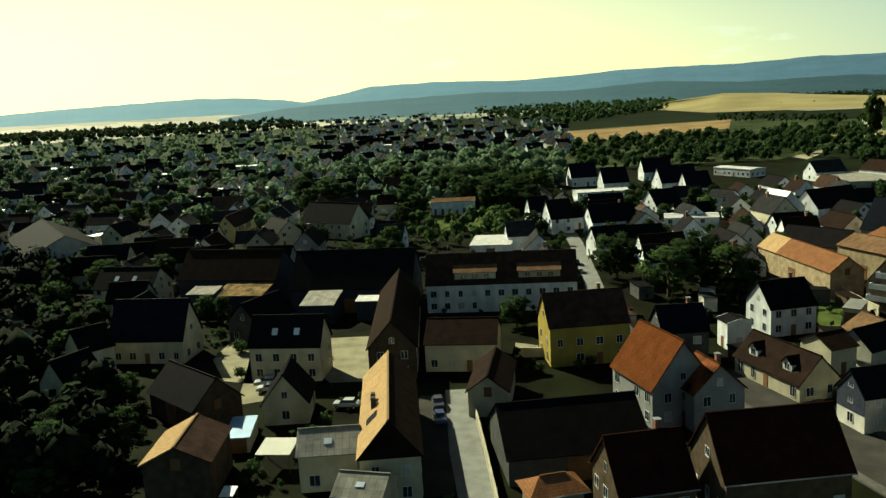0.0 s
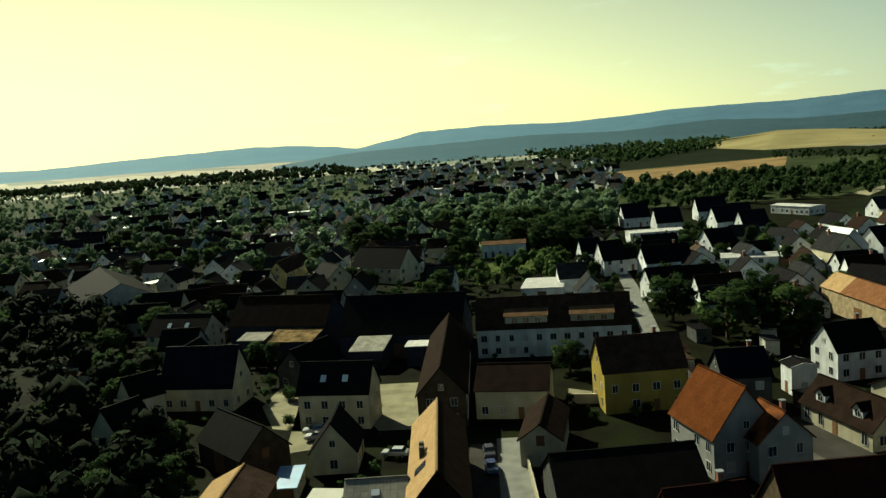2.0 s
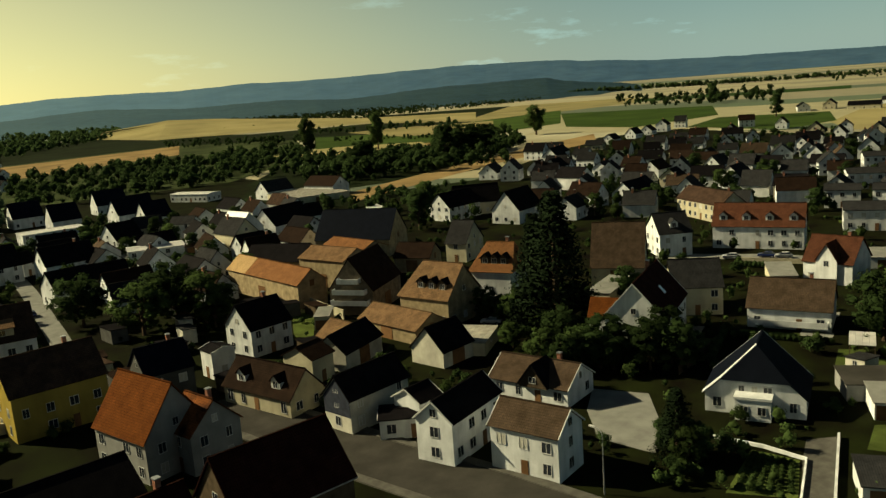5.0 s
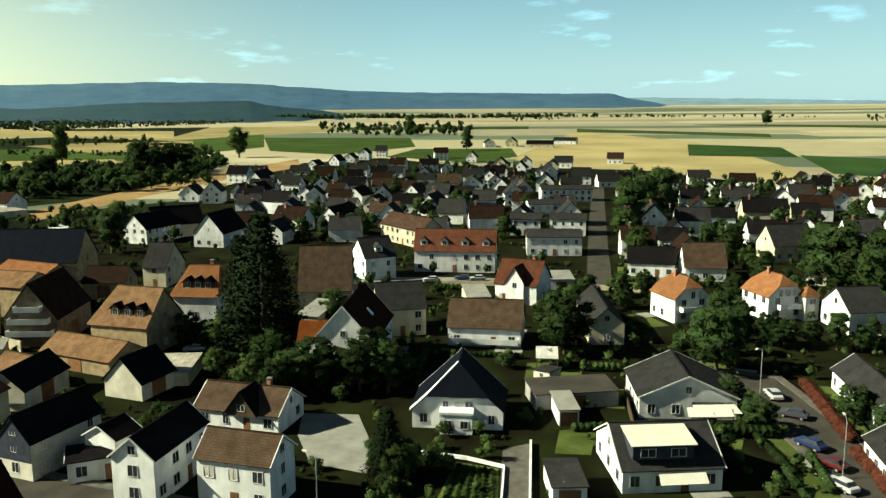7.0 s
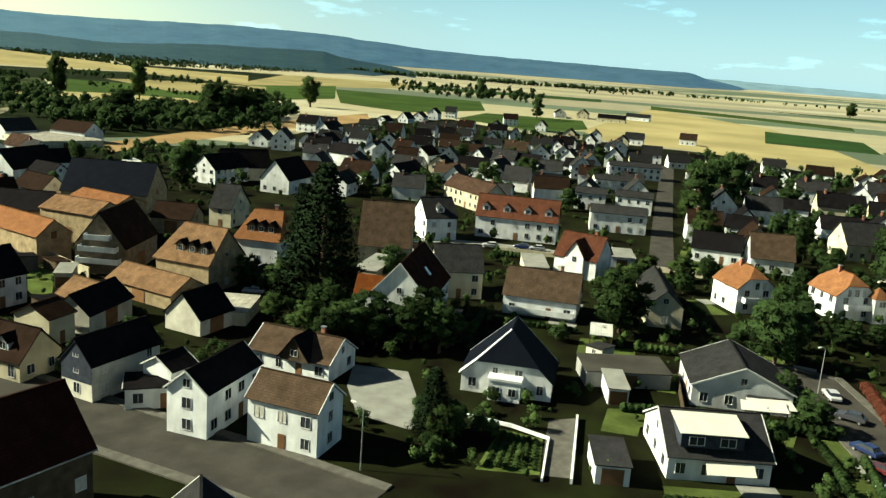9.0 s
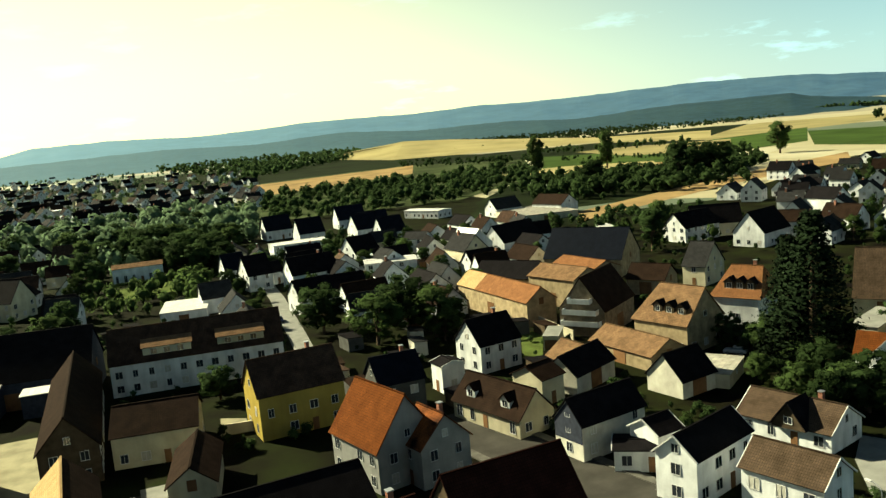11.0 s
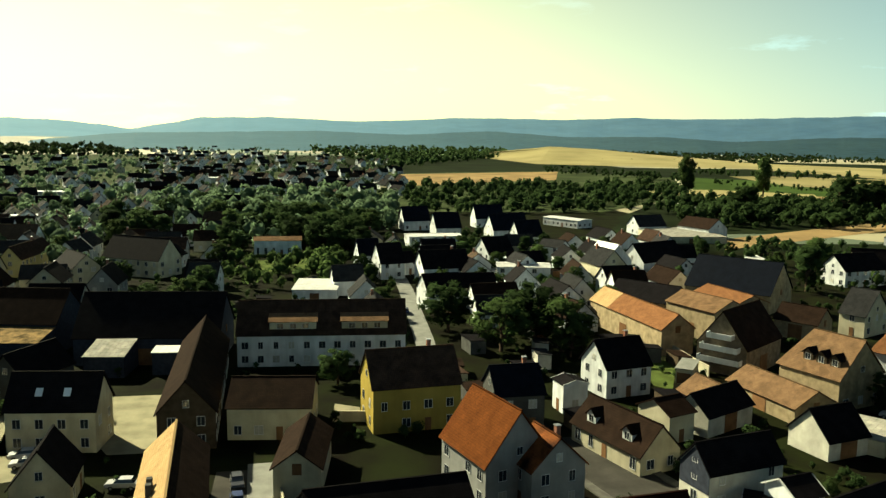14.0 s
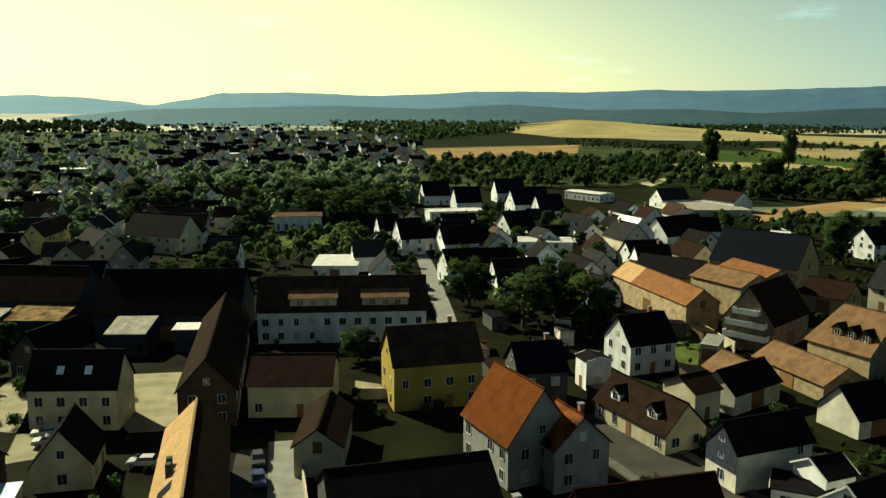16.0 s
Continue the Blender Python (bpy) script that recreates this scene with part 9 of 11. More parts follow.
far_house(-108, 635, 23, 10.2, 10.4, 3.4, 8.4, M.white, M.dark_tile, 1)
far_house(-226, 690, 10, 11.5, 10.0, 4.2, 9.4, M.cream, M.dark_tile, 0)
far_house(-135, 552, 107, 11.5, 8.9, 5.4, 8.8, M.cream, M.brown_tile, 1)
far_house(-467, 938, 13, 12.4, 10.0, 4.2, 8.2, M.white, M.dark_tile, 1)
far_house(-419, 983, 114, 10.8, 8.9, 4.2, 8.2, M.white, M.dark_tile, 0)
far_house(-356, 1331, 15, 11.5, 9.4, 3.4, 7.9, M.white, M.brown_tile, 0)
far_house(-347, 861, 108, 12.4, 10.2, 3.4, 8.2, M.white, M.tan_brown, 0)
far_house(-470, 992, 16, 13.1, 10.0, 5.4, 9.8, M.white, M.grey_tile, 1)
far_house(-475, 1139, 10, 11.8, 9.0, 3.4, 7.2, M.white, M.red_brown, 1)
far_house(-375, 924, 101, 13.6, 8.7, 3.4, 7.2, M.white, M.dark_tile, 0)
far_house(-168, 837, 101, 10.6, 10.1, 4.2, 8.9, M.cream, M.brown_tile, 1)
far_house(-680, 1485, 115, 13.8, 8.5, 4.2, 8.6, M.white, M.grey_tile, 0)
far_house(-312, 984, 110, 13.8, 10.4, 3.4, 7.5, M.cream, M.grey_tile, 1)
far_house(-320, 696, 16, 13.9, 8.5, 4.2, 7.8, M.white, M.grey_tile, 0)
far_house(-471, 1122, 113, 10.0, 9.3, 5.4, 8.9, M.white, M.grey_tile, 0)
far_house(-349, 748, 99, 12.6, 10.0, 4.2, 8.6, M.white, M.grey_tile, 0)
far_house(-393, 1234, 23, 11.2, 10.0, 5.4, 10.1, M.white, M.grey_tile, 1)
far_house(-77, 496, 111, 11.4, 10.4, 3.4, 8.2, M.white, M.red_brown, 0)
far_house(-222, 744, 20, 10.5, 9.9, 5.4, 9.4, M.white, M.grey_tile, 0)
far_house(-189, 657, 98, 10.1, 9.1, 3.4, 7.2, M.white, M.dark_tile, 1)
far_house(-357, 982, 23, 12.9, 8.8, 5.4, 9.8, M.white, M.grey_tile, 0)
far_house(-271, 1423, 22, 12.4, 10.5, 4.2, 9.6, M.white, M.brown_tile, 1)
far_house(-430, 1087, 115, 13.8, 9.5, 3.4, 8.3, M.white, M.brown_tile, 1)
far_house(-256, 1186, 10, 13.7, 9.8, 5.4, 9.7, M.white, M.brown_tile, 1)
far_house(-272, 1268, 18, 12.8, 9.7, 4.2, 7.9, M.white, M.grey_tile, 0)
far_house(-109, 669, 100, 11.0, 10.1, 4.2, 8.6, M.white, M.grey_tile, 0)
far_house(-308, 903, 21, 11.7, 10.4, 3.4, 8.3, M.white, M.dark_tile, 1)
far_house(-382, 1003, 19, 10.1, 10.0, 5.4, 9.4, M.cream, M.dark_tile, 1)
far_house(-342, 915, 17, 13.7, 8.6, 4.2, 8.5, M.white, M.grey_tile, 0)
far_house(-497, 1316, 9, 13.0, 9.4, 4.2, 7.9, M.white, M.grey_tile, 1)
far_house(-121, 619, 10, 10.2, 9.0, 3.4, 7.3, M.white, M.dark_tile, 0)
far_house(-358, 1530, 112, 10.2, 10.5, 3.4, 7.8, M.cream, M.grey_tile, 0)
far_house(-192, 805, 17, 10.5, 10.4, 5.4, 10.3, M.white, M.red_brown, 1)
far_house(-214, 614, 10, 12.8, 9.6, 5.4, 9.9, M.white, M.dark_tile, 1)
far_house(-187, 609, 22, 12.3, 10.0, 3.4, 8.2, M.white, M.dark_tile, 1)
far_house(-198, 774, 98, 13.7, 8.7, 3.4, 6.7, M.white, M.grey_tile, 0)
far_house(-381, 959, 110, 13.0, 9.9, 4.2, 8.4, M.white, M.grey_tile, 0)
far_house(-956, 1966, 100, 11.2, 10.3, 4.2, 9.1, M.white, M.grey_tile, 1)
far_house(-260, 964, 18, 10.8, 8.5, 4.2, 7.6, M.white, M.dark_tile, 1)
far_house(-110, 598, 114, 12.5, 10.3, 5.4, 10.5, M.white, M.dark_tile, 0)
far_house(-292, 1244, 22, 11.3, 8.9, 3.4, 7.9, M.white, M.grey_tile, 0)
far_house(-185, 554, 105, 13.7, 9.2, 4.2, 8.9, M.white, M.red_brown, 0)
far_house(-177, 1167, 110, 10.8, 9.3, 5.4, 9.5, M.white, M.dark_tile, 0)
far_house(-621, 1866, 17, 11.0, 9.2, 5.4, 10.1, M.white, M.grey_tile, 0)
far_house(-145, 968, 115, 10.1, 10.1, 4.2, 9.2, M.cream, M.brown_tile, 1)
far_house(-245, 1106, 99, 11.5, 9.3, 4.2, 7.7, M.white, M.dark_tile, 0)
far_house(-590, 1496, 24, 13.9, 10.0, 3.4, 8.5, M.white, M.dark_tile, 1)
far_house(-175, 980, 13, 11.9, 9.6, 4.2, 7.8, M.white, M.grey_tile, 0)
far_house(-267, 646, 23, 13.7, 9.3, 3.4, 7.9, M.white, M.grey_tile, 0)
far_house(-280, 746, 106, 13.3, 9.8, 4.2, 8.5, M.cream, M.grey_tile, 1)
far_house(-632, 1589, 99, 11.4, 9.3, 3.4, 7.1, M.white, M.brown_tile, 0)
far_house(-303, 1414, 113, 13.0, 10.4, 3.4, 7.7, M.white, M.grey_tile, 0)
far_house(-672, 1455, 113, 13.9, 9.8, 5.4, 9.4, M.white, M.grey_tile, 1)
far_house(-1072, 2518, 112, 11.9, 9.8, 5.4, 9.4, M.cream, M.tan_brown, 0)
far_house(-821, 1984, 105, 13.7, 9.5, 3.4, 8.3, M.white, M.grey_tile, 0)
far_house(-137, 718, 105, 11.8, 8.6, 4.2, 7.7, M.white, M.dark_tile, 0)
far_house(-324, 915, 17, 12.4, 9.6, 5.4, 10.2, M.white, M.red_brown, 1)
far_house(-307, 647, 108, 12.7, 8.9, 5.4, 9.8, M.white, M.grey_tile, 0)
far_house(-168, 1005, 11, 10.0, 10.1, 4.2, 9.1, M.white, M.grey_tile, 0)
far_house(-1128, 2406, 110, 10.5, 8.9, 3.4, 7.4, M.white, M.dark_tile, 0)
far_house(-873, 1762, 113, 13.7, 9.2, 4.2, 8.1, M.white, M.dark_tile, 0)
far_house(-139, 575, 22, 12.3, 9.2, 5.4, 9.9, M.white, M.grey_tile, 0)
far_house(52, 585, 111, 11.2, 8.7, 4.2, 8.2, M.white, M.tan_brown, 0)
far_house(-18, 809, 113, 10.8, 8.7, 5.4, 8.7, M.white, M.brown_tile, 0)
far_house(-148, 1520, 112, 11.1, 10.4, 4.2, 8.3, M.white, M.tan_brown, 0)
far_house(-70, 813, 103, 11.6, 9.0, 3.4, 8.0, M.white, M.brown_tile, 1)
far_house(55, 663, 24, 14.0, 10.0, 5.4, 10.1, M.white, M.grey_tile, 0)
far_house(8, 1131, 19, 13.2, 9.3, 5.4, 10.1, M.white, M.grey_tile, 0)
far_house(84, 1094, 98, 13.0, 8.7, 5.4, 9.0, M.white, M.grey_tile, 1)
far_house(-46, 697, 103, 10.6, 10.5, 3.4, 8.5, M.white, M.dark_tile, 0)
far_house(-30, 587, 101, 11.6, 9.8, 4.2, 8.5, M.white, M.brown_tile, 0)
far_house(-112, 1220, 22, 13.9, 10.4, 5.4, 10.5, M.white, M.red_brown, 1)
far_house(-74, 699, 111, 12.7, 8.6, 4.2, 8.5, M.white, M.grey_tile, 1)
far_house(45, 931, 20, 10.3, 10.5, 3.4, 8.6, M.white, M.dark_tile, 0)
far_house(-150, 1283, 107, 13.1, 10.3, 3.4, 8.6, M.white, M.dark_tile, 1)
far_house(53, 748, 103, 11.2, 9.9, 3.4, 7.8, M.white, M.grey_tile, 0)
far_house(76, 1000, 12, 12.7, 8.7, 4.2, 8.2, M.white, M.grey_tile, 0)
far_house(-94, 1184, 112, 12.5, 10.1, 3.4, 7.5, M.white, M.tan_brown, 0)
far_house(-85, 664, 109, 12.5, 10.5, 4.2, 8.4, M.white, M.dark_tile, 0)
far_house(56, 643, 25, 12.3, 9.2, 4.2, 7.7, M.cream, M.brown_tile, 0)
far_house(-7, 847, 106, 11.4, 9.2, 3.4, 8.0, M.cream, M.dark_tile, 1)
far_house(-12, 686, 110, 13.0, 10.1, 3.4, 7.9, M.white, M.dark_tile, 1)
far_house(-26, 912, 114, 10.4, 9.8, 5.4, 10.4, M.cream, M.grey_tile, 0)
far_house(-88, 1031, 109, 12.4, 9.7, 5.4, 9.6, M.white, M.dark_tile, 1)
far_house(-115, 1400, 109, 10.5, 10.1, 4.2, 8.2, M.white, M.grey_tile, 0)
far_house(-58, 1140, 106, 13.3, 9.9, 4.2, 8.3, M.cream, M.red_brown, 0)
far_house(66, 1003, 113, 12.7, 10.0, 3.4, 8.4, M.white, M.red_brown, 0)
far_house(-90, 940, 110, 12.4, 10.0, 3.4, 7.2, M.white, M.grey_tile, 0)
distant_village()

# ---- trees ----
tree(4, 110.1, 116.3, 28.0, 1.5)
tree(4, 110.4, 122.0, 23.1, 1.3)
tree(3, 99.4, 96.4, 9.1, 1.3)
tree(3, 100.4, 104.8, 8.9, 1.2)
tree(5, 80.5, 66.6, 9.6, 1.5)
tree(3, 139.6, 68.9, 12.2, 1.1)
tree(3, 143.8, 42.1, 11.5, 1.2)
tree(3, 210.6, 30.4, 19.2, 1.1)
tree(3, 206.6, 22.7, 18.7, 1.1)
tree(3, 254.5, 42.7, 11.7)
tree(3, 190.0, 14.9, 10.5)
tree(2, 278.9, 106.0, 20.8)
tree(2, 308.7, 111.1, 19.5)
tree(2, 328.7, 110.9, 21.0)
tree(1, 231.0, 86.1, 11.6)
tree(0, 184.7, 257.5, 13.8, 1.1)
tree(3, 129.8, 18.7, 6.0, 1.2)
tree(3, 125.8, 13.8, 5.6, 1.2)
tree(2, 230.3, 61.6, 7.1)
tree(1, 97.0, 114.7, 5.0, 1.2)
tree(1, 107.3, 117.1, 4.8, 1.2)
tree(0, 519.7, 544.2, 27.5, 1.1)
tree(2, 328.3, 431.3, 25.1)
tree(3, 363.1, 456.5, 22.5, 1.3)
tree(3, 370.9, 449.7, 22.0, 1.3)
tree(2, 290.9, 465.4, 17.9, 1.2)
tree(2, 695.0, 418.8, 21.6)
tree(2, 1014.4, 704.5, 27.7)
tree(0, 1692.4, 343.0, 29.1, 1.2)
tree(0, 326.2, 607.5, 33.5, 0.7)
tree(0, 387.8, 598.7, 32.4, 0.7)
tree(1, 52.7, 182.5, 12.2, 1.35)
tree(3, 62.1, 188.1, 13.9, 1.35)
tree(1, 65.7, 180.2, 12.4, 1.3)
tree(3, 45.4, 201.8, 12.0, 1.3)
tree(1, 65.8, 175.6, 7.2, 1.2)
tree(3, 16.3, 164.8, 6.9, 1.3)
tree(2, 164.1, 234.7, 14.4, 1.1)
tree(3, 289.4, 471.5, 16.9, 1.3)
tree(2, -54.9, 101.5, 6.0, 1.2)
tree(2, -59.7, 103.7, 6.0, 1.3)
tree(0, -658.6, 1391.0, 23.7, 1.4)
tree(0, -522.8, 1267.2, 25.0, 1.3)
tree(0, -41.4, 491.4, 9.1, 1.09)
tree(0, -18.0, 435.2, 13.6, 1.17)
tree(3, -28.6, 487.2, 13.8, 1.15)
tree(2, -20.2, 495.2, 12.4, 1.21)
tree(2, 38.5, 483.6, 13.6, 1.24)
tree(1, -29.8, 480.1, 9.8, 0.92)
tree(3, -40.3, 447.7, 13.6, 0.97)
tree(0, 41.5, 458.1, 9.6, 1.11)
tree(3, 6.9, 436.1, 11.8, 1.06)
tree(0, 45.8, 487.2, 12.4, 1.25)
tree(1, 10.4, 411.1, 10.6, 1.24)
tree(2, 22.3, 403.2, 12.6, 1.09)
tree(0, 28.1, 408.2, 13.9, 1.23)
tree(0, 31.4, 473.8, 10.7)
tree(2, -40.1, 493.5, 9.6, 1.31)
tree(2, -15.5, 446.7, 11.2, 1.23)
tree(1, -19.2, 425.8, 12.7, 0.95)
tree(3, 3.4, 449.0, 13.7, 0.92)
tree(3, -45.9, 461.8, 11.0, 0.94)
tree(1, 15.4, 411.0, 9.3, 1.18)
tree(1, 13.7, 424.7, 10.3, 0.95)
tree(2, -6.7, 436.5, 12.2, 0.99)
tree(3, -14.5, 425.2, 13.0, 1.02)
tree(3, 15.2, 424.5, 11.7, 1.01)
tree(3, 33.7, 453.7, 8.4, 1.14)
tree(2, 42.5, 371.9, 11.8, 0.98)
tree(3, 40.4, 365.5, 11.6, 1.26)
tree(2, 40.0, 459.8, 11.0, 1.17)
tree(2, 33.4, 429.0, 11.3, 1.27)
tree(3, 31.0, 407.4, 11.7, 1.16)
tree(2, 29.5, 428.2, 8.8, 1.08)
tree(2, 24.6, 370.0, 11.7, 1.34)
tree(2, 396.8, 233.4, 7.6, 0.97)
tree(1, 326.2, 205.7, 7.6, 0.96)
tree(1, 233.4, 188.5, 6.8, 1.01)
tree(1, 423.6, 254.3, 6.9, 0.98)
tree(1, 284.9, 194.5, 7.7, 1.21)
tree(2, 388.8, 308.7, 6.0, 1.34)
tree(3, 284.9, 160.9, 7.0, 1.34)
tree(2, 252.3, 142.0, 7.8, 1.27)
tree(2, 313.0, 192.3, 8.9, 0.91)
tree(1, 415.4, 250.5, 8.6, 1.32)
tree(1, 390.8, 315.2, 8.3, 1.03)
tree(1, 413.2, 219.4, 6.5, 1.3)
tree(2, 302.3, 189.7, 8.0, 1.09)
tree(1, 282.3, 196.4, 8.7, 0.96)
tree(2, 256.9, 173.3, 5.8, 1.21)
tree(3, 251.0, 226.1, 7.5, 1.12)
tree(2, 309.3, 196.2, 7.6, 1.17)
tree(3, 317.4, 165.0, 8.6, 1.03)
tree(1, 213.8, 200.3, 8.5, 1.01)
tree(3, 291.3, 227.3, 6.8, 1.16)
tree(3, 425.7, 256.5, 7.3, 1.1)
tree(1, 233.8, 199.4, 6.7, 1.02)
tree(0, 212.5, 189.0, 5.8, 1.17)
tree(3, 336.4, 248.1, 8.4, 1.23)
tree(3, 350.6, 307.9, 5.7, 1.31)
tree(1, 291.8, 182.1, 8.7)
tree(2, 445.2, 153.8, 8.3, 1.26)
tree(1, 356.0, 128.4, 9.2, 1.05)
tree(1, 340.7, 123.6, 8.9, 1.07)
tree(2, 317.4, 109.5, 10.2, 1.3)
tree(1, 304.8, 109.3, 10.8, 1.33)
tree(1, 365.6, 123.6, 11.8, 1.32)
tree(2, 270.4, 107.1, 9.6, 1.18)
tree(2, 338.2, 128.2, 8.2, 1.09)
tree(1, 269.7, 103.8, 10.7, 1.19)
tree(1, 300.5, 113.8, 8.2, 1.2)
tree(2, 374.9, 120.0, 7.3, 1.18)
tree(2, 429.5, 56.9, 8.9, 0.92)
tree(3, 454.7, 54.9, 7.9, 0.93)
tree(3, 401.8, 61.8, 9.5, 0.9)
tree(3, 312.4, 53.6, 9.0, 0.93)
tree(3, 273.6, 43.6, 7.7, 1.03)
tree(3, 409.5, 117.5, 9.8, 0.98)
tree(3, 272.6, 71.2, 8.5, 1.32)
tree(3, 275.0, 45.3, 6.9, 1.11)
tree(2, 416.4, 72.8, 6.7, 1.1)
tree(2, 329.2, 90.7, 9.7, 1.27)
tree(3, 363.8, 56.0, 6.4, 1.26)
tree(3, 460.1, 61.0, 9.8)
tree(3, 261.2, 67.7, 6.9, 1.04)
tree(3, 323.6, 38.1, 9.1, 1.3)
tree(3, 459.4, 78.6, 7.9, 1.33)
tree(2, 305.7, 69.5, 6.6, 1.05)
tree(2, 273.5, 34.0, 6.9, 1.15)
tree(2, 426.7, 108.3, 8.2, 1.28)
tree(3, 272.3, 77.2, 8.1, 1.12)
tree(3, 266.1, 35.7, 5.7, 1.05)
tree(3, 223.5, 51.1, 6.4, 1.23)
tree(2, 155.4, 42.2, 7.0, 1.31)
tree(1, 172.8, 82.0, 5.9, 1.11)
tree(2, 225.4, 45.0, 4.1, 1.24)
tree(2, 206.4, 39.8, 4.1, 1.35)
tree(1, 185.3, 83.4, 5.7, 1.14)
tree(3, 194.9, 29.5, 6.4)
tree(1, 162.4, 81.9, 4.8, 0.97)
tree(3, 191.2, 70.8, 7.1, 0.92)
tree(2, 197.8, 20.5, 6.5)
tree(0, 228.4, 85.5, 5.5, 0.99)
tree(3, 150.7, 50.2, 4.5, 1.07)
tree(3, 267.6, 30.2, 7.2, 1.2)
tree(3, 202.8, 38.0, 7.1, 1.18)
tree(3, 142.5, 72.8, 5.8, 1.12)
tree(3, 191.4, 14.3, 4.9, 1.05)
tree(3, 197.8, 51.0, 5.9, 1.07)
tree(3, 178.4, 71.6, 4.5, 1.29)
tree(3, 202.9, 23.7, 6.5, 1.13)
tree(2, 168.9, 45.4, 4.6, 0.97)
tree(2, 180.6, 21.2, 4.6, 0.93)
tree(3, 265.3, 38.3, 4.3, 1.16)
tree(3, 196.4, 47.7, 5.4, 1.19)
tree(3, 173.7, 45.2, 7.0, 1.23)
tree(3, 217.4, 29.0, 5.8, 0.92)
tree(2, 192.8, 49.6, 5.5, 1.34)
tree(3, 193.4, 50.6, 7.9, 0.92)
tree(2, 228.8, 51.3, 7.7, 1.03)
tree(2, 234.8, 51.4, 5.3, 1.17)
tree(3, 170.1, 30.5, 4.7, 1.15)
tree(3, 170.8, 48.1, 7.9, 1.07)
tree(3, 172.0, 16.9, 6.2, 0.93)
tree(1, 155.5, 75.3, 4.7, 1.21)
tree(2, 168.4, 26.0, 7.5, 1.08)
tree(3, 176.6, 84.0, 4.2, 1.18)
tree(2, 233.1, 56.1, 5.9, 1.34)
tree(2, 228.4, 39.1, 6.5, 1.2)
tree(2, 241.4, 36.2, 7.0, 1.01)
tree(2, 193.3, 62.6, 6.6, 1.17)
tree(2, 164.5, 43.2, 7.4, 1.34)
tree(2, 233.8, 25.3, 5.2, 1.3)
tree(3, 169.5, 21.9, 5.0, 1.22)
tree(3, 165.0, 37.5, 6.7, 0.99)
tree(2, 236.7, 36.7, 5.9, 1.07)
tree(1, 189.2, 76.8, 6.1, 1.22)
tree(1, 93.9, 103.8, 6.7, 1.04)
tree(1, 112.4, 128.1, 6.7, 1.05)
tree(3, 108.3, 88.4, 6.9, 1.07)
tree(3, 133.8, 119.2, 7.9, 0.96)
tree(3, 106.4, 133.2, 7.0, 0.97)
tree(3, 120.7, 119.2, 6.5, 1.28)
tree(1, 117.5, 120.4, 7.6, 1.16)
tree(1, 99.1, 95.6, 6.9, 1.29)
tree(3, 93.1, 98.1, 6.8, 0.98)
tree(3, 107.4, 128.5, 5.8, 1.27)
tree(1, 108.9, 126.4, 7.3, 1.3)
tree(1, 96.7, 98.2, 7.6, 1.06)
tree(2, 171.4, 21.8, 4.6, 1.11)
tree(3, 148.6, 13.8, 4.6, 1.27)
tree(2, 103.9, 30.9, 5.3)
tree(3, 151.3, 13.8, 4.3, 1.08)
tree(2, 177.9, 15.6, 5.8, 1.24)
tree(3, 120.1, 30.1, 5.3, 1.33)
tree(3, 164.7, 34.8, 5.5, 1.3)
tree(3, 126.0, 35.5, 5.9, 0.91)
tree(2, 81.7, 64.7, 5.3, 1.05)
tree(2, 80.2, 63.4, 5.2, 0.96)
tree(1, 79.4, 64.3, 5.5, 0.96)
tree(2, 81.0, 69.0, 4.6, 1.16)
tree(1, -150.9, 378.6, 9.7, 0.92)
tree(1, -124.3, 418.1, 8.3, 1.2)
tree(2, -98.3, 489.5, 9.1, 1.11)
tree(1, -225.9, 542.8, 8.6, 0.92)
tree(3, -90.9, 332.2, 7.5)
tree(3, -214.6, 504.0, 9.0, 1.01)
tree(2, -80.5, 375.6, 9.7, 1.2)
tree(3, -209.5, 490.5, 10.1, 1.2)
tree(2, -183.6, 375.5, 10.2, 1.19)
tree(1, -82.8, 360.1, 8.6, 1.22)
tree(3, -161.7, 466.3, 7.4, 1.06)
tree(2, -166.3, 438.6, 8.0, 1.3)
tree(3, -153.5, 424.4, 8.0, 0.99)
tree(3, -209.4, 484.0, 10.8, 1.31)
tree(3, -131.8, 345.4, 10.6, 1.27)
tree(1, -64.2, 321.6, 10.3, 0.92)
tree(3, -146.1, 346.9, 8.7, 1.35)
tree(1, -121.2, 376.9, 8.5, 1.24)
tree(1, -127.9, 495.4, 10.8, 1.3)
tree(2, -95.9, 374.0, 8.5, 1.16)
tree(1, -210.9, 471.6, 9.6, 1.35)
tree(1, -73.2, 407.0, 8.3, 1.32)
tree(3, -210.6, 485.8, 10.9, 1.3)
tree(3, -128.1, 396.0, 8.7, 1.22)
tree(3, -91.4, 196.5, 8.8, 1.14)
tree(3, -100.2, 199.7, 7.9, 1.03)
tree(3, -76.0, 146.8, 7.1, 0.98)
tree(3, -74.9, 216.2, 8.4, 1.01)
tree(3, -52.6, 184.5, 6.1, 1.02)
tree(2, -74.9, 178.6, 7.8, 1.21)
tree(2, -106.9, 231.8, 8.4, 0.91)
tree(3, -73.2, 157.7, 6.7, 1.14)
tree(2, -83.8, 178.7, 6.1, 0.9)
tree(3, -57.1, 168.6, 9.4, 1.34)
tree(2, -47.6, 180.4, 6.6, 0.97)
tree(3, -82.3, 175.6, 8.3, 1.16)
tree(2, -73.2, 165.3, 8.4, 0.92)
tree(3, -104.3, 224.0, 8.2, 1.34)
tree(2, -58.1, 104.2, 6.4, 1.14)
tree(2, -49.9, 114.0, 5.8)
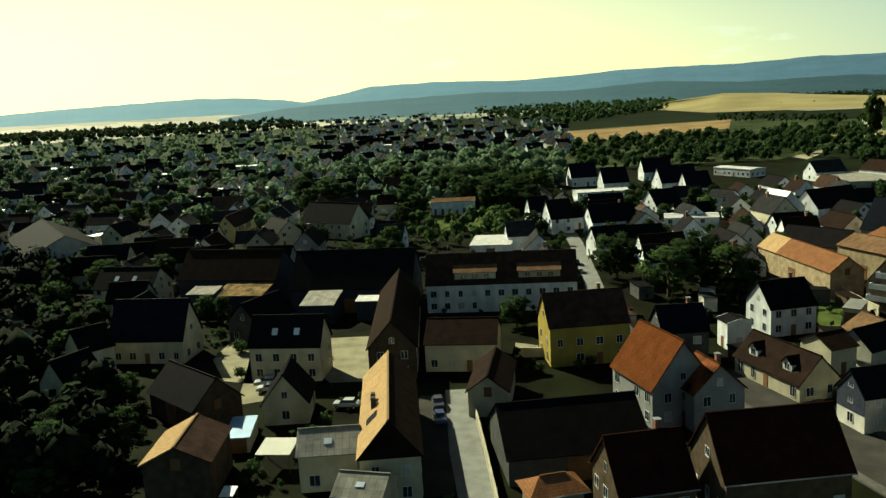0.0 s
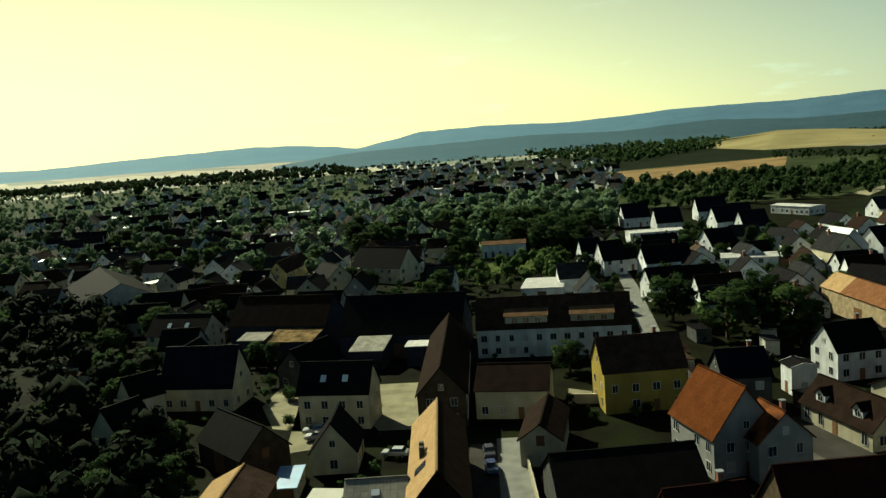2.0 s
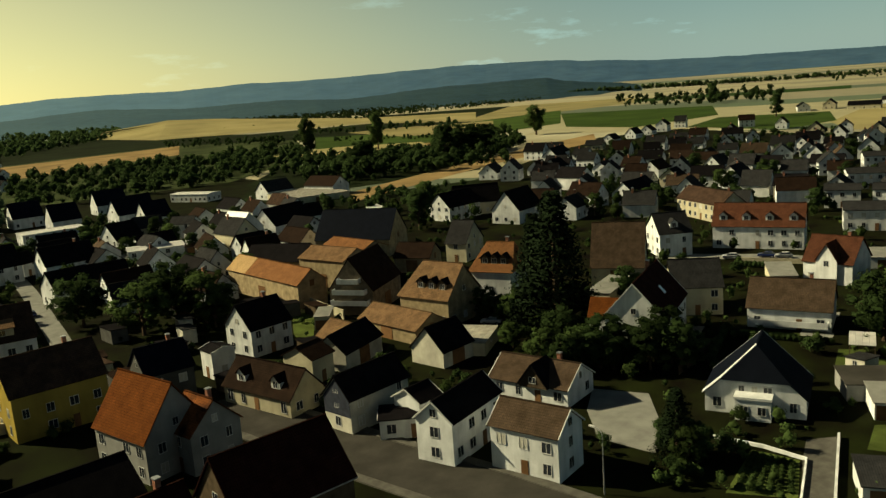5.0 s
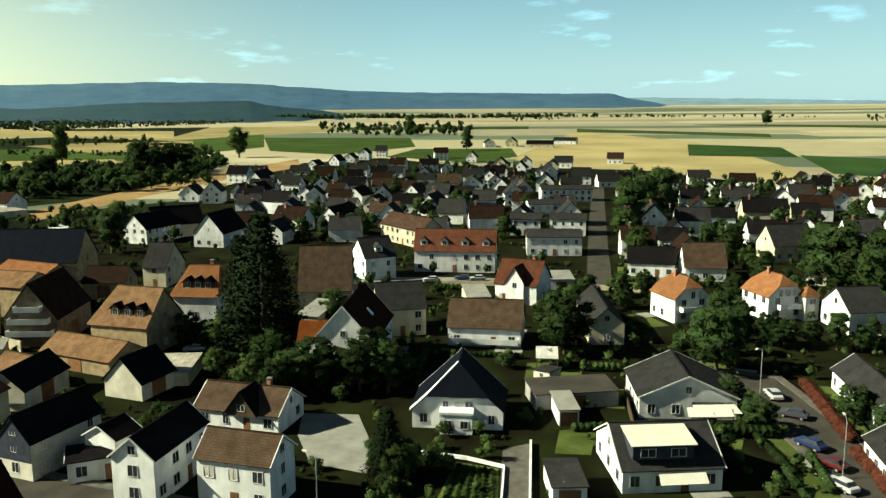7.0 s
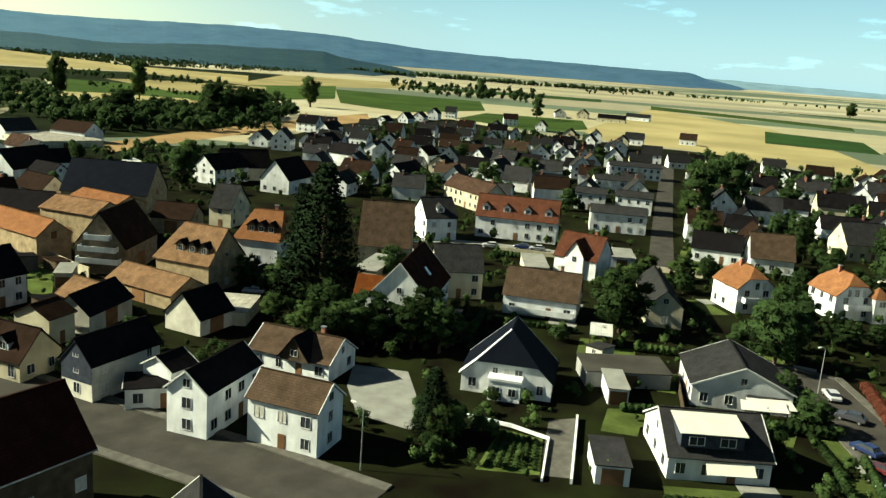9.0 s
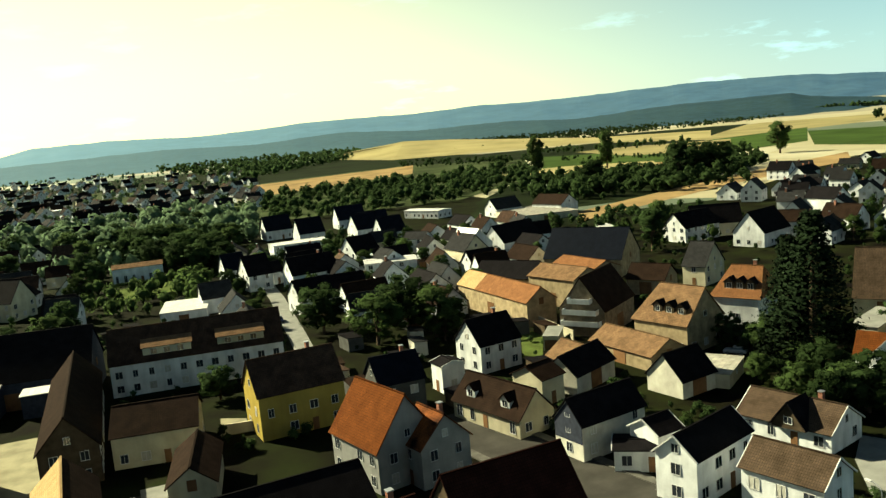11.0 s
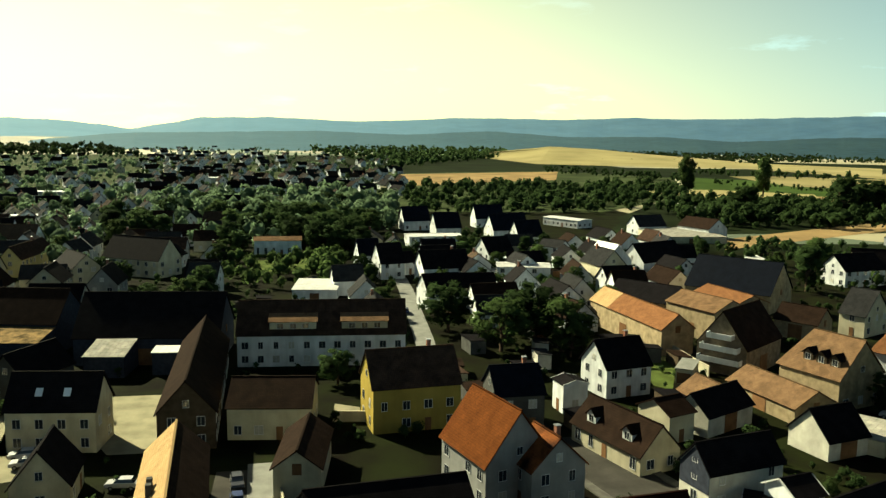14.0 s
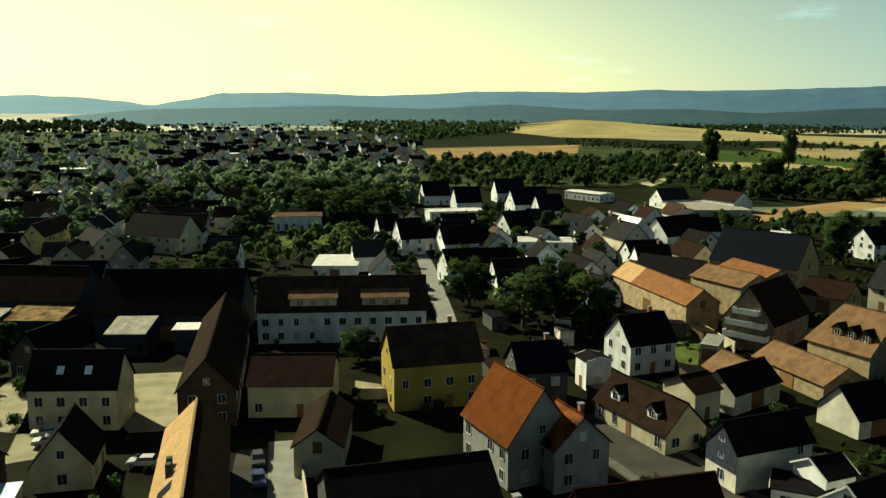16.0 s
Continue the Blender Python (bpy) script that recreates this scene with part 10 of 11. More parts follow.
tree(2, -58.4, 125.7, 6.4)
tree(3, -54.0, 106.5, 7.4, 1.09)
tree(3, -62.1, 108.4, 7.2, 0.95)
tree(3, -67.6, 115.3, 6.3, 1.33)
tree(3, -77.9, 148.6, 5.0, 0.94)
tree(3, -66.5, 117.9, 7.0, 1.1)
tree(3, -51.1, 128.9, 6.6, 1.07)
tree(3, -51.7, 99.2, 6.5, 1.32)
tree(3, -44.7, 109.6, 7.7, 0.96)
tree(3, -80.3, 134.9, 5.2, 1.22)
tree(3, -81.9, 149.6, 5.7, 0.99)
tree(2, -54.6, 112.7, 7.5, 1.29)
tree(1, 131.4, 311.7, 8.3, 1.04)
tree(2, 101.7, 317.7, 7.9, 1.09)
tree(1, 34.5, 340.6, 6.3, 1.27)
tree(2, 49.0, 291.0, 8.8, 1.12)
tree(3, 44.8, 302.6, 5.0, 1.26)
tree(1, 90.3, 302.3, 5.3, 1.06)
tree(0, 96.9, 285.6, 9.0, 1.07)
tree(2, 85.5, 240.1, 5.2, 1.09)
tree(1, 69.5, 220.0, 6.5, 1.04)
tree(0, 90.4, 322.6, 5.8, 1.25)
tree(1, 78.5, 275.1, 8.5, 1.22)
tree(2, 38.1, 323.9, 8.4, 1.19)
tree(3, 44.8, 306.3, 6.6, 1.16)
tree(0, 59.2, 271.2, 7.8, 1.32)
tree(0, 67.4, 255.7, 6.6, 1.07)
tree(3, 34.8, 280.1, 7.5, 1.21)
tree(2, 70.3, 224.6, 5.2, 1.24)
tree(0, 30.1, 301.7, 6.1, 1.17)
tree(0, 32.7, 220.4, 8.0, 1.32)
tree(1, 49.5, 304.4, 8.7, 1.12)
tree(2, 115.4, 277.8, 8.9, 1.14)
tree(1, 53.1, 298.7, 7.7, 1.07)
tree(2, 88.9, 210.4, 8.3, 1.28)
tree(0, 94.4, 221.4, 6.6, 1.06)
tree(0, 36.1, 354.6, 6.0, 1.03)
tree(1, 81.7, 279.1, 5.4, 0.94)
tree(1, 169.3, 262.2, 6.1, 0.9)
tree(2, 147.1, 252.1, 8.0, 1.21)
tree(1, 208.6, 282.3, 5.7, 1.12)
tree(2, 186.1, 292.1, 6.5)
tree(2, 171.6, 309.1, 6.6, 1.24)
tree(1, 183.7, 308.7, 5.4, 1.15)
tree(1, 206.4, 290.7, 5.8, 1.04)
tree(2, 130.9, 251.3, 6.2, 0.91)
tree(2, 207.4, 277.0, 6.2, 0.94)
tree(1, 105.3, 250.4, 5.9, 0.95)
tree(2, 129.5, 289.7, 6.3, 1.01)
tree(1, 186.3, 281.6, 5.5, 0.93)

def grove(corners, n, low, high, seed, kinds):
    """Single trees spread over a quarter, clear of the houses."""
    rnd = random.Random(seed)
    (x0, y0), (x1, y1), (x2, y2), (x3, y3) = corners
    for _ in range(n):
        u, v = rnd.random(), rnd.random()
        px = (1 - v) * ((1 - u) * x0 + u * x1) + v * ((1 - u) * x3 + u * x2)
        py = (1 - v) * ((1 - u) * y0 + u * y1) + v * ((1 - u) * y3 + u * y2)
        h, kind, wide = rnd.uniform(low, high), rnd.choice(kinds), rnd.uniform(0.95, 1.3)
        if not any(abs(c * (px - hx) + s * (py - hy)) < a + 1 and abs(c * (py - hy) - s * (px - hx)) < b + 1 for hx, hy, c, s, a, b in FOOT):
            tree(kind, px, py, h, wide)


for x, y, h in ((24.5, 336, 13), (30, 329, 12), (36, 340, 14), (27, 349, 15), (21, 352, 13), (-5.5, 338, 9), (-9, 347, 12), (33, 352, 14), (40, 331, 11)):
    tree(3, x, y, h, 1.15)
grove(((-55, 358), (62, 352), (52, 410), (-70, 420)), 44, 10, 15.5, 61, (0, 1, 2, 3))
grove(((-150, 330), (-40, 345), (-55, 430), (-190, 440)), 40, 7, 12, 62, (0, 1, 2, 3))
grove(((-110, 215), (-12, 222), (-8, 330), (-160, 330)), 46, 6, 10.5, 63, (1, 2, 3, 3))
grove(((55, 250), (128, 235), (165, 330), (60, 345)), 22, 5, 8.5, 64, (1, 2, 3))

for x, y, h in ((100.0, 93.5, 8.0), (103.5, 89.0, 9.0), (106.5, 85.0, 8.5), (109.0, 91.0, 9.5), (96.0, 98.0, 7.5)):
    tree(3, x, y, h, 1.1)

# ---- garden bushes ----
bush(2, 73.3, 115.2, 3.1)
bush(1, 136.9, 169.1, 2.0)
bush(0, 72.6, 183.6, 2.3)
bush(0, -22.3, 218.0, 2.8)
bush(1, 89.7, 215.3, 2.8)
bush(1, 105.2, 32.0, 1.4)
bush(0, -55.3, 126.9, 1.2)
bush(1, 42.2, 120.0, 3.2)
bush(1, 214.7, 47.9, 2.1)
bush(0, -98.6, 224.0, 2.5)
bush(1, 102.7, 23.4, 1.5)
bush(1, 80.2, 209.3, 1.6)
bush(1, 171.0, 132.5, 2.8)
bush(2, 115.6, 216.5, 2.2)
bush(2, 101.9, 178.3, 2.1)
bush(1, -38.3, 157.0, 2.7)
bush(2, -36.9, 268.3, 1.3)
bush(2, 74.1, 104.8, 2.9)
bush(2, 151.3, 18.1, 2.9)
bush(2, -25.0, 128.5, 2.9)
bush(2, 63.8, 112.1, 1.6)
bush(2, -79.3, 183.7, 2.8)
bush(2, 234.3, 23.3, 2.6)
bush(2, 23.8, 136.3, 2.1)
bush(2, 49.2, 164.8, 1.6)
bush(2, 144.8, 13.9, 1.7)
bush(2, -5.6, 284.0, 3.1)
bush(0, 113.2, 156.0, 2.7)
bush(0, 127.7, 153.2, 2.9)
bush(1, 210.9, 27.2, 2.4)
bush(2, -51.6, 160.1, 1.9)
bush(2, 112.3, 110.8, 1.4)
bush(2, 178.5, 50.2, 1.7)
bush(1, 141.9, 123.1, 3.1)
bush(2, 152.1, 83.9, 1.5)
bush(1, 168.1, 115.2, 3.1)
bush(2, 76.7, 63.1, 2.6)
bush(2, -39.4, 158.4, 2.9)
bush(1, -78.9, 182.5, 2.9)
bush(1, 158.7, 183.2, 2.4)
bush(0, 71.5, 85.6, 2.9)
bush(2, 11.3, 221.9, 2.6)
bush(1, 58.5, 115.1, 2.5)
bush(1, 103.4, 132.2, 1.9)
bush(1, 150.4, 208.3, 1.2)
bush(0, 79.6, 162.2, 1.5)
bush(0, 90.3, 91.2, 3.0)
bush(0, -47.5, 124.8, 3.0)
bush(2, 71.1, 108.0, 2.3)
bush(0, -73.9, 166.6, 3.0)
bush(2, 5.5, 154.1, 2.4)
bush(0, 0.6, 300.2, 1.6)
bush(1, 79.7, 106.6, 2.3)
bush(2, 171.4, 164.5, 2.1)
bush(1, 21.2, 162.7, 2.0)
bush(1, 217.7, 133.4, 1.5)
bush(0, 124.1, 91.9, 1.4)
bush(2, 80.3, 157.9, 1.6)
bush(1, 189.5, 68.3, 2.7)
bush(1, 126.5, 74.1, 3.2)
bush(0, 102.9, 22.3, 1.9)
bush(1, 113.4, 68.3, 2.3)
bush(2, 265.0, 42.5, 2.8)
bush(1, 157.4, 173.9, 3.1)
bush(2, 93.0, 127.2, 1.9)
bush(0, -60.0, 121.9, 1.4)
bush(1, 110.8, 128.0, 3.0)
bush(1, 80.4, 110.2, 1.7)
bush(0, -10.4, 138.3, 1.8)
bush(2, -10.4, 133.1, 1.9)
bush(1, 78.9, 106.8, 1.3)
bush(1, 102.1, 116.2, 3.1)
bush(0, 55.8, 239.3, 2.1)
bush(2, 160.1, 63.8, 2.3)
bush(0, 85.5, 63.1, 3.0)
bush(1, 137.8, 192.9, 2.9)
bush(0, -42.8, 98.7, 1.2)
bush(2, 18.5, 115.2, 1.2)
bush(1, 89.7, 98.7, 2.7)
bush(1, 44.5, 152.0, 1.6)
bush(2, -19.1, 103.9, 2.4)
bush(0, -44.8, 166.7, 3.0)
bush(0, 193.4, 168.8, 1.7)
bush(1, 164.8, 99.3, 2.0)
bush(0, 111.8, 142.2, 2.4)
bush(1, 116.5, 125.0, 1.4)
bush(2, 26.1, 96.2, 3.0)
bush(0, 107.9, 111.6, 2.3)
bush(1, 83.8, 140.9, 1.4)
bush(1, 92.3, 235.1, 1.9)
bush(1, 204.7, 147.9, 1.2)
bush(1, 85.6, 117.7, 1.7)
bush(1, 125.0, 11.2, 1.4)
bush(1, -25.8, 99.4, 2.0)
bush(2, 106.0, 59.8, 2.2)
bush(0, 77.2, 75.6, 1.9)
bush(0, -47.8, 289.5, 3.1)
bush(0, 77.2, 64.9, 2.2)
bush(1, 128.6, 113.3, 2.5)
bush(2, 98.8, 89.0, 3.0)
bush(2, 200.9, 51.4, 1.7)
bush(2, -6.4, 225.6, 1.6)
bush(1, -22.7, 152.8, 3.0)
bush(2, 60.4, 193.8, 2.0)
bush(1, -33.2, 257.5, 2.9)
bush(1, 75.3, 124.0, 3.2)
bush(0, 152.9, 95.2, 1.8)
bush(1, 45.7, 105.0, 2.9)
bush(2, 204.6, 29.3, 1.8)
bush(1, 15.5, 137.4, 1.3)
bush(0, 229.3, 66.7, 2.7)
bush(1, 152.9, 94.9, 1.6)
bush(0, 69.2, 186.2, 2.4)
bush(1, 109.7, 163.7, 2.7)
bush(2, -61.2, 249.4, 2.6)
bush(2, 93.6, 96.8, 1.8)
bush(2, 150.5, 109.8, 1.3)
bush(0, 147.5, 69.9, 1.5)
bush(2, 16.8, 135.5, 2.2)
bush(0, -58.6, 120.9, 1.3)
bush(0, 19.6, 248.2, 2.1)
bush(1, 111.7, 73.2, 1.5)
bush(2, 103.4, 91.3, 2.5)
bush(0, -102.5, 281.3, 1.9)
bush(0, 69.5, 85.8, 1.3)
bush(1, -35.5, 142.1, 2.4)
bush(2, 118.0, 32.3, 2.6)
bush(0, 218.3, 17.4, 3.1)
bush(1, -6.4, 134.5, 2.3)
bush(1, 128.6, 111.6, 3.1)
bush(1, -49.6, 227.1, 1.5)
bush(0, 8.4, 165.9, 1.2)
bush(1, 16.5, 112.3, 1.4)
bush(0, 112.4, 110.7, 2.3)
bush(2, 127.4, 97.2, 2.4)
bush(2, 188.7, 186.5, 2.7)
bush(1, 77.5, 62.5, 1.4)
bush(0, 86.2, 61.2, 1.8)
bush(2, 188.3, 92.0, 1.4)
bush(0, 139.0, 50.3, 2.3)
bush(0, 152.0, 96.1, 1.8)
bush(1, 106.6, 33.6, 2.0)
bush(0, 26.0, 136.7, 2.2)
bush(0, -81.3, 288.1, 2.8)
bush(2, 193.3, 148.8, 3.0)
bush(1, 40.0, 118.1, 3.2)
bush(1, 255.1, 65.6, 2.7)
bush(2, -28.4, 165.3, 1.9)
bush(2, 94.9, 67.2, 2.5)
bush(0, 25.8, 95.2, 3.1)
bush(1, 13.9, 196.0, 2.7)
bush(1, 49.6, 236.3, 2.4)
bush(2, -44.4, 116.6, 2.1)
bush(0, 135.1, 124.9, 1.4)
bush(2, 38.3, 129.2, 3.1)
bush(0, 110.0, 42.3, 2.7)
bush(0, -57.0, 235.9, 2.0)
bush(2, 191.2, 65.1, 2.9)
bush(1, 103.7, 123.3, 2.3)
bush(2, 137.4, 154.5, 1.6)

# ---- woods, hedgerows, orchards ----
wood(((-1333.2, 1877.7), (-1140.8, 2000.8), (-133.3, 224.1), (-155.0, 184.1)), 260, 6, 11, 101, M.leaf_dark, "dense dark trees at the end of the village")
wood(((-222.1, 317.7), (-112.5, 284.4), (-41.0, 95.3), (-75.4, 99.5)), 230, 6, 11, 102, M.needle, "dense dark garden trees at the edge of the old quarter")
wood(((37.1, 376.7), (183.9, 352.7), (120.6, 233.5), (25.0, 250.1)), 130, 4, 7, 103, M.leaf_dark, "dark garden trees between the houses")
wood(((274.0, 522.3), (397.0, 486.7), (306.5, 377.5), (206.0, 388.7)), 150, 5, 9, 104, M.leaf_dark, "dark trees and orchards behind the houses")
wood(((165.6, 347.9), (268.0, 331.1), (225.6, 279.9), (123.5, 297.2)), 60, 3, 6, 105, M.leaf_dark, "garden trees behind the farm")
wood(((-8.6, 313.0), (31.0, 312.8), (27.4, 258.4), (-8.3, 260.2)), 46, 4, 8, 106, M.leaf, "shrubs and small trees of the park")
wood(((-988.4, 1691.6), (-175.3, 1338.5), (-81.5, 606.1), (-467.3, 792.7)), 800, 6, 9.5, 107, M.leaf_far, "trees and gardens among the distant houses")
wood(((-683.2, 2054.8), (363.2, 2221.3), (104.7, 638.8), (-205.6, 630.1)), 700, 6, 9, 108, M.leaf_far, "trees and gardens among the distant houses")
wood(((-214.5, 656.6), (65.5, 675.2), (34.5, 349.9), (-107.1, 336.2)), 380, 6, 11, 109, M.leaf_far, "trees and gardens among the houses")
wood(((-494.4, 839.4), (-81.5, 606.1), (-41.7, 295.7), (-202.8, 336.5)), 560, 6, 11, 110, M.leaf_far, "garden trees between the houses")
wood(((-205.5, 1574.2), (177.8, 1073.9), (84.6, 515.4), (-81.5, 606.1)), 330, 5, 8, 111, M.leaf_dark, "dark green trees and orchards in the distance")
wood(((-1157.8, 1987.4), (-385.0, 2267.5), (-189.2, 1446.9), (-988.4, 1691.6)), 900, 12, 18, 112, M.leaf_dark, "woods along the foot of the hills")
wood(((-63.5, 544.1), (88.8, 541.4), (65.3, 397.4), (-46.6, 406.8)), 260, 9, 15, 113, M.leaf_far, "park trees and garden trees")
wood(((115.2, 688.3), (392.6, 745.7), (260.4, 476.0), (84.5, 475.4)), 520, 6, 11, 114, M.leaf_dark, "broad belt of dark trees behind the houses")
wood(((100.2, 2316.0), (644.7, 2226.8), (507.1, 1668.7), (176.9, 1080.9)), 1000, 10, 15, 115, M.leaf_dark, "woods and hedges towards the hills")
wood(((461.2, 622.3), (556.7, 618.3), (367.4, 410.6), (307.0, 416.5)), 70, 7, 11, 116, M.leaf_dark, "dark trees beside the meadow")
wood(((477.4, 828.5), (507.5, 668.7), (476.4, 628.2), (437.5, 759.8)), 50, 3, 5, 117, M.leaf_dark, "low hedge between the wheat strips")
wood(((774.7, 2184.9), (812.1, 1277.6), (1433.2, 1819.6), (774.0, 2185.1)), 1700, 6, 9, 118, M.leaf_dark, "dark forest below the hills")
wood(((584.4, 1378.8), (1271.6, 1394.3), (1668.9, 1592.5), (770.9, 1813.8)), 700, 5, 8, 119, M.leaf_dark, "dark forest below the hills")
wood(((577.5, 1094.0), (683.6, 861.0), (631.1, 795.5), (494.3, 937.2)), 90, 6, 10, 120, M.leaf_dark, "hedgerow of dark trees")
wood(((399.6, 1151.3), (473.8, 885.8), (427.3, 799.4), (341.1, 983.6)), 130, 5, 8, 121, M.leaf_dark, "hedgerow of dark trees")
wood(((35.3, 358.4), (153.6, 338.8), (93.4, 208.4), (22.2, 221.0)), 150, 3, 6, 122, M.leaf, "garden trees between the houses")
wood(((291.0, 548.3), (420.7, 473.1), (328.7, 371.6), (215.8, 409.9)), 260, 7, 12, 123, M.leaf_dark, "belt of dark trees behind the stubble")
wood(((466.6, 619.7), (528.2, 577.3), (411.7, 446.4), (350.2, 467.7)), 80, 9, 14, 124, M.leaf_dark, "copse of dark trees")
wood(((1254.4, 1081.4), (1309.8, 771.8), (1004.2, 593.2), (862.6, 736.3)), 120, 9, 14, 125, M.leaf_dark, "row of dark trees by the road")
wood(((1658.9, 1602.9), (2060.3, 1033.3), (2151.5, 824.9), (1658.8, 1603.1)), 420, 10, 16, 126, M.leaf_dark, "far hedgerows on the plain")
wood(((1808.5, 952.3), (2100.1, 949.2), (1887.4, 853.6), (1619.8, 853.6)), 14, 8, 12, 127, M.leaf_dark, "far trees around a farm")
wood(((2146.5, 837.9), (2210.3, 649.0), (2210.4, 648.6), (2146.6, 837.6)), 40, 8, 12, 128, M.leaf_dark, "far row of trees on the plain")
wood(((2290.8, 227.4), (2205.0, 100.0), (1890.0, 86.2), (1997.1, 198.6)), 26, 9, 13, 129, M.leaf_dark, "far copse on the plain")
wood(((2219.9, 614.6), (2276.6, 344.2), (2276.7, 343.8), (2220.0, 614.3)), 20, 7, 11, 130, M.leaf_dark, "scattered far trees on the plain")
wood(((428.7, 399.6), (560.7, 285.1), (269.1, 117.9), (205.1, 195.5)), 420, 4, 7.5, 131, M.leaf_dark, "garden trees between the houses")
wood(((517.3, 201.9), (507.5, 50.4), (282.4, 20.4), (227.8, 90.1)), 320, 4, 7.5, 132, M.leaf_dark, "garden trees between the houses")
wood(((188.4, 320.0), (270.7, 255.4), (205.1, 195.5), (146.1, 250.8)), 60, 3, 6, 133, M.leaf, "garden trees between the houses")
wood(((155.0, 128.2), (241.8, 12.8), (108.4, 7.6), (71.4, 63.1)), 420, 1.2, 3, 134, M.leaf, "shrubs in the gardens")
wood(((145.5, 267.8), (231.3, 163.7), (75.0, 57.7), (48.4, 97.6)), 260, 1.2, 3, 135, M.leaf_dark, "shrubs and weeds between the houses")
wood(((-19.7, 308.6), (209.8, 269.6), (89.3, 127.7), (-7.1, 136.0)), 420, 1.2, 3.2, 136, M.leaf_dark, "shrubs and small trees in the yards")
wood(((-237.1, 361.9), (6.6, 279.4), (0.5, 90.1), (-70.8, 98.9)), 420, 1.4, 3.4, 137, M.leaf_dark, "shrubs and small trees in the old quarter")
wood(((223.2, 212.0), (332.5, 21.9), (212.1, 15.3), (130.0, 126.9)), 300, 2, 4.5, 138, M.leaf, "garden trees along the back gardens")

# ---- small buildings ----
# these lean-tos have near-black walls too, as painted shade
flat_box(-44.7, 195.0, -11, 11.6, 12.6, 4.5, M.slate_and_shade_wall, M.moss_tile, "lean-to shed with mossy sunlit tan roof", door=False, rise=2.0)
flat_box(-25.4, 180.6, -9, 7.4, 8.6, 4.2, M.slate_and_shade_wall, M.grey_sheet, "lean-to shed with pale sheet roof in the yard", door=False, rise=1.5)
flat_box(-14.1, 178.4, -7, 6.4, 4.0, 4.5, M.slate_and_shade_wall, M.pale_sheet, "long shed with bright white roof edge", door=False)
flat_box(-54.6, 192.8, -11, 6.6, 5.0, 5.0, M.slate_and_shade_wall, M.grey_sheet, "small lean-to shed with grey roof", door=False, rise=0.8)
carport(-22.2, 104.6, -8, 4.7, 4.7, 2.6, M.awning, "carport with bright pale roof in the yard")
flat_box(-28.9, 113.1, 2, 3.3, 7.1, 2.4, M.cream, M.tarp, "shed covered with a blue tarpaulin")
carport(-26.0, 92.8, -7, 1.7, 2.0, 2.3, M.pale_sheet, "small carport with white sheet roof")
flat_box(166.6, 103.5, -53, 5.3, 12.4, 2.8, M.cream, M.paving, "flat garage with pale gravel roof", name="garage")
flat_box(193.0, 94.2, -58, 6.4, 9.9, 2.8, M.white, M.paving, "double garage with white doors", name="garage")
flat_box(88.0, 45.8, -56, 4.0, 7.1, 2.6, M.white, M.grey_tile, "garage with white walls and grey roof", name="garage")
flat_box(110.6, 55.9, -55, 2.9, 7.1, 2.6, M.white, M.paving, "garden shed with white side walls", name="garden_shed")
carport(130.8, 68.3, -64, 3.9, 6.2, 2.5, M.pale_sheet, "carport with pale grey roof")
carport(118.5, 35.6, -55, 6.3, 2.9, 2.4, M.awning, "terrace cover with pale yellow cloth")
flat_box(117.6, 57.9, -50, 13.1, 6.9, 2.6, M.grey_wall, M.asphalt, "long low garage row with gravel roof", name="garage")
flat_box(133.1, 123.1, -69, 5.1, 14.4, 3.4, M.cream, M.paving, "white annex of the old barn")
flat_box(92.6, 120.8, -55, 7.3, 9.5, 2.6, M.cream, M.grey_sheet, "open shed with grey roof")
flat_box(82.1, 156.7, -39, 3.0, 6.7, 3, M.cream, M.paving, "low stable with pale walls")
flat_box(18.4, 251.0, -10, 12.2, 15.9, 3.2, M.white, M.pale_sheet, "low building with pale panelled roof")
flat_box(189.2, 361.3, -9, 30.7, 35.1, 3, M.cream, M.grey_sheet, "long low farm shed")
flat_box(-29.4, 231.7, 176, 3.7, 2.8, 2.5, M.pale_wall, M.grey_tile, "low outbuilding with grey roof")
flat_box(17.1, 207.6, 189, 4.2, 2.9, 2.8, M.pale_wall, M.grey_tile, "low outbuilding with grey roof")
flat_box(24.5, 218.7, -13, 6.0, 4.1, 2.5, M.dark_wall, M.brown_tile, "low outbuilding with brown tiled roof")
flat_box(2.5, 208.5, 177, 5.8, 2.6, 2.5, M.dark_wall, M.dark_tile, "small dark shed with dark roof")
flat_box(32.0, 224.4, 99, 6.3, 4.5, 2.8, M.timber, M.brown_tile, "timber shed with brown tiled roof")
flat_box(12.5, 224.0, 80, 6.2, 3.8, 2.4, M.pale_wall, M.red_brown, "low outbuilding with red-brown roof")
flat_box(3.4, 235.8, 90, 3.7, 3.6, 2.9, M.timber, M.dark_tile, "low timber yard shed with dark roof")
flat_box(-30.1, 211.6, 91, 3.1, 3.3, 3.1, M.timber, M.brown_tile, "timber shed with brown tiled roof")
flat_box(-37.6, 223.5, -10, 4.3, 3.8, 2.5, M.pale_wall, M.grey_tile, "low outbuilding with grey roof")
flat_box(10.9, 205.7, 181, 3.4, 4.2, 2.4, M.pale_wall, M.red_brown, "low outbuilding with red-brown roof")
flat_box(25.7, 198.7, 186, 3.8, 3.6, 2.8, M.pale_wall, M.grey_tile, "low outbuilding with grey roof")
flat_box(-26.1, 225.6, 102, 5.9, 3.9, 2.7, M.timber, M.dark_tile, "low timber yard shed with dark roof")
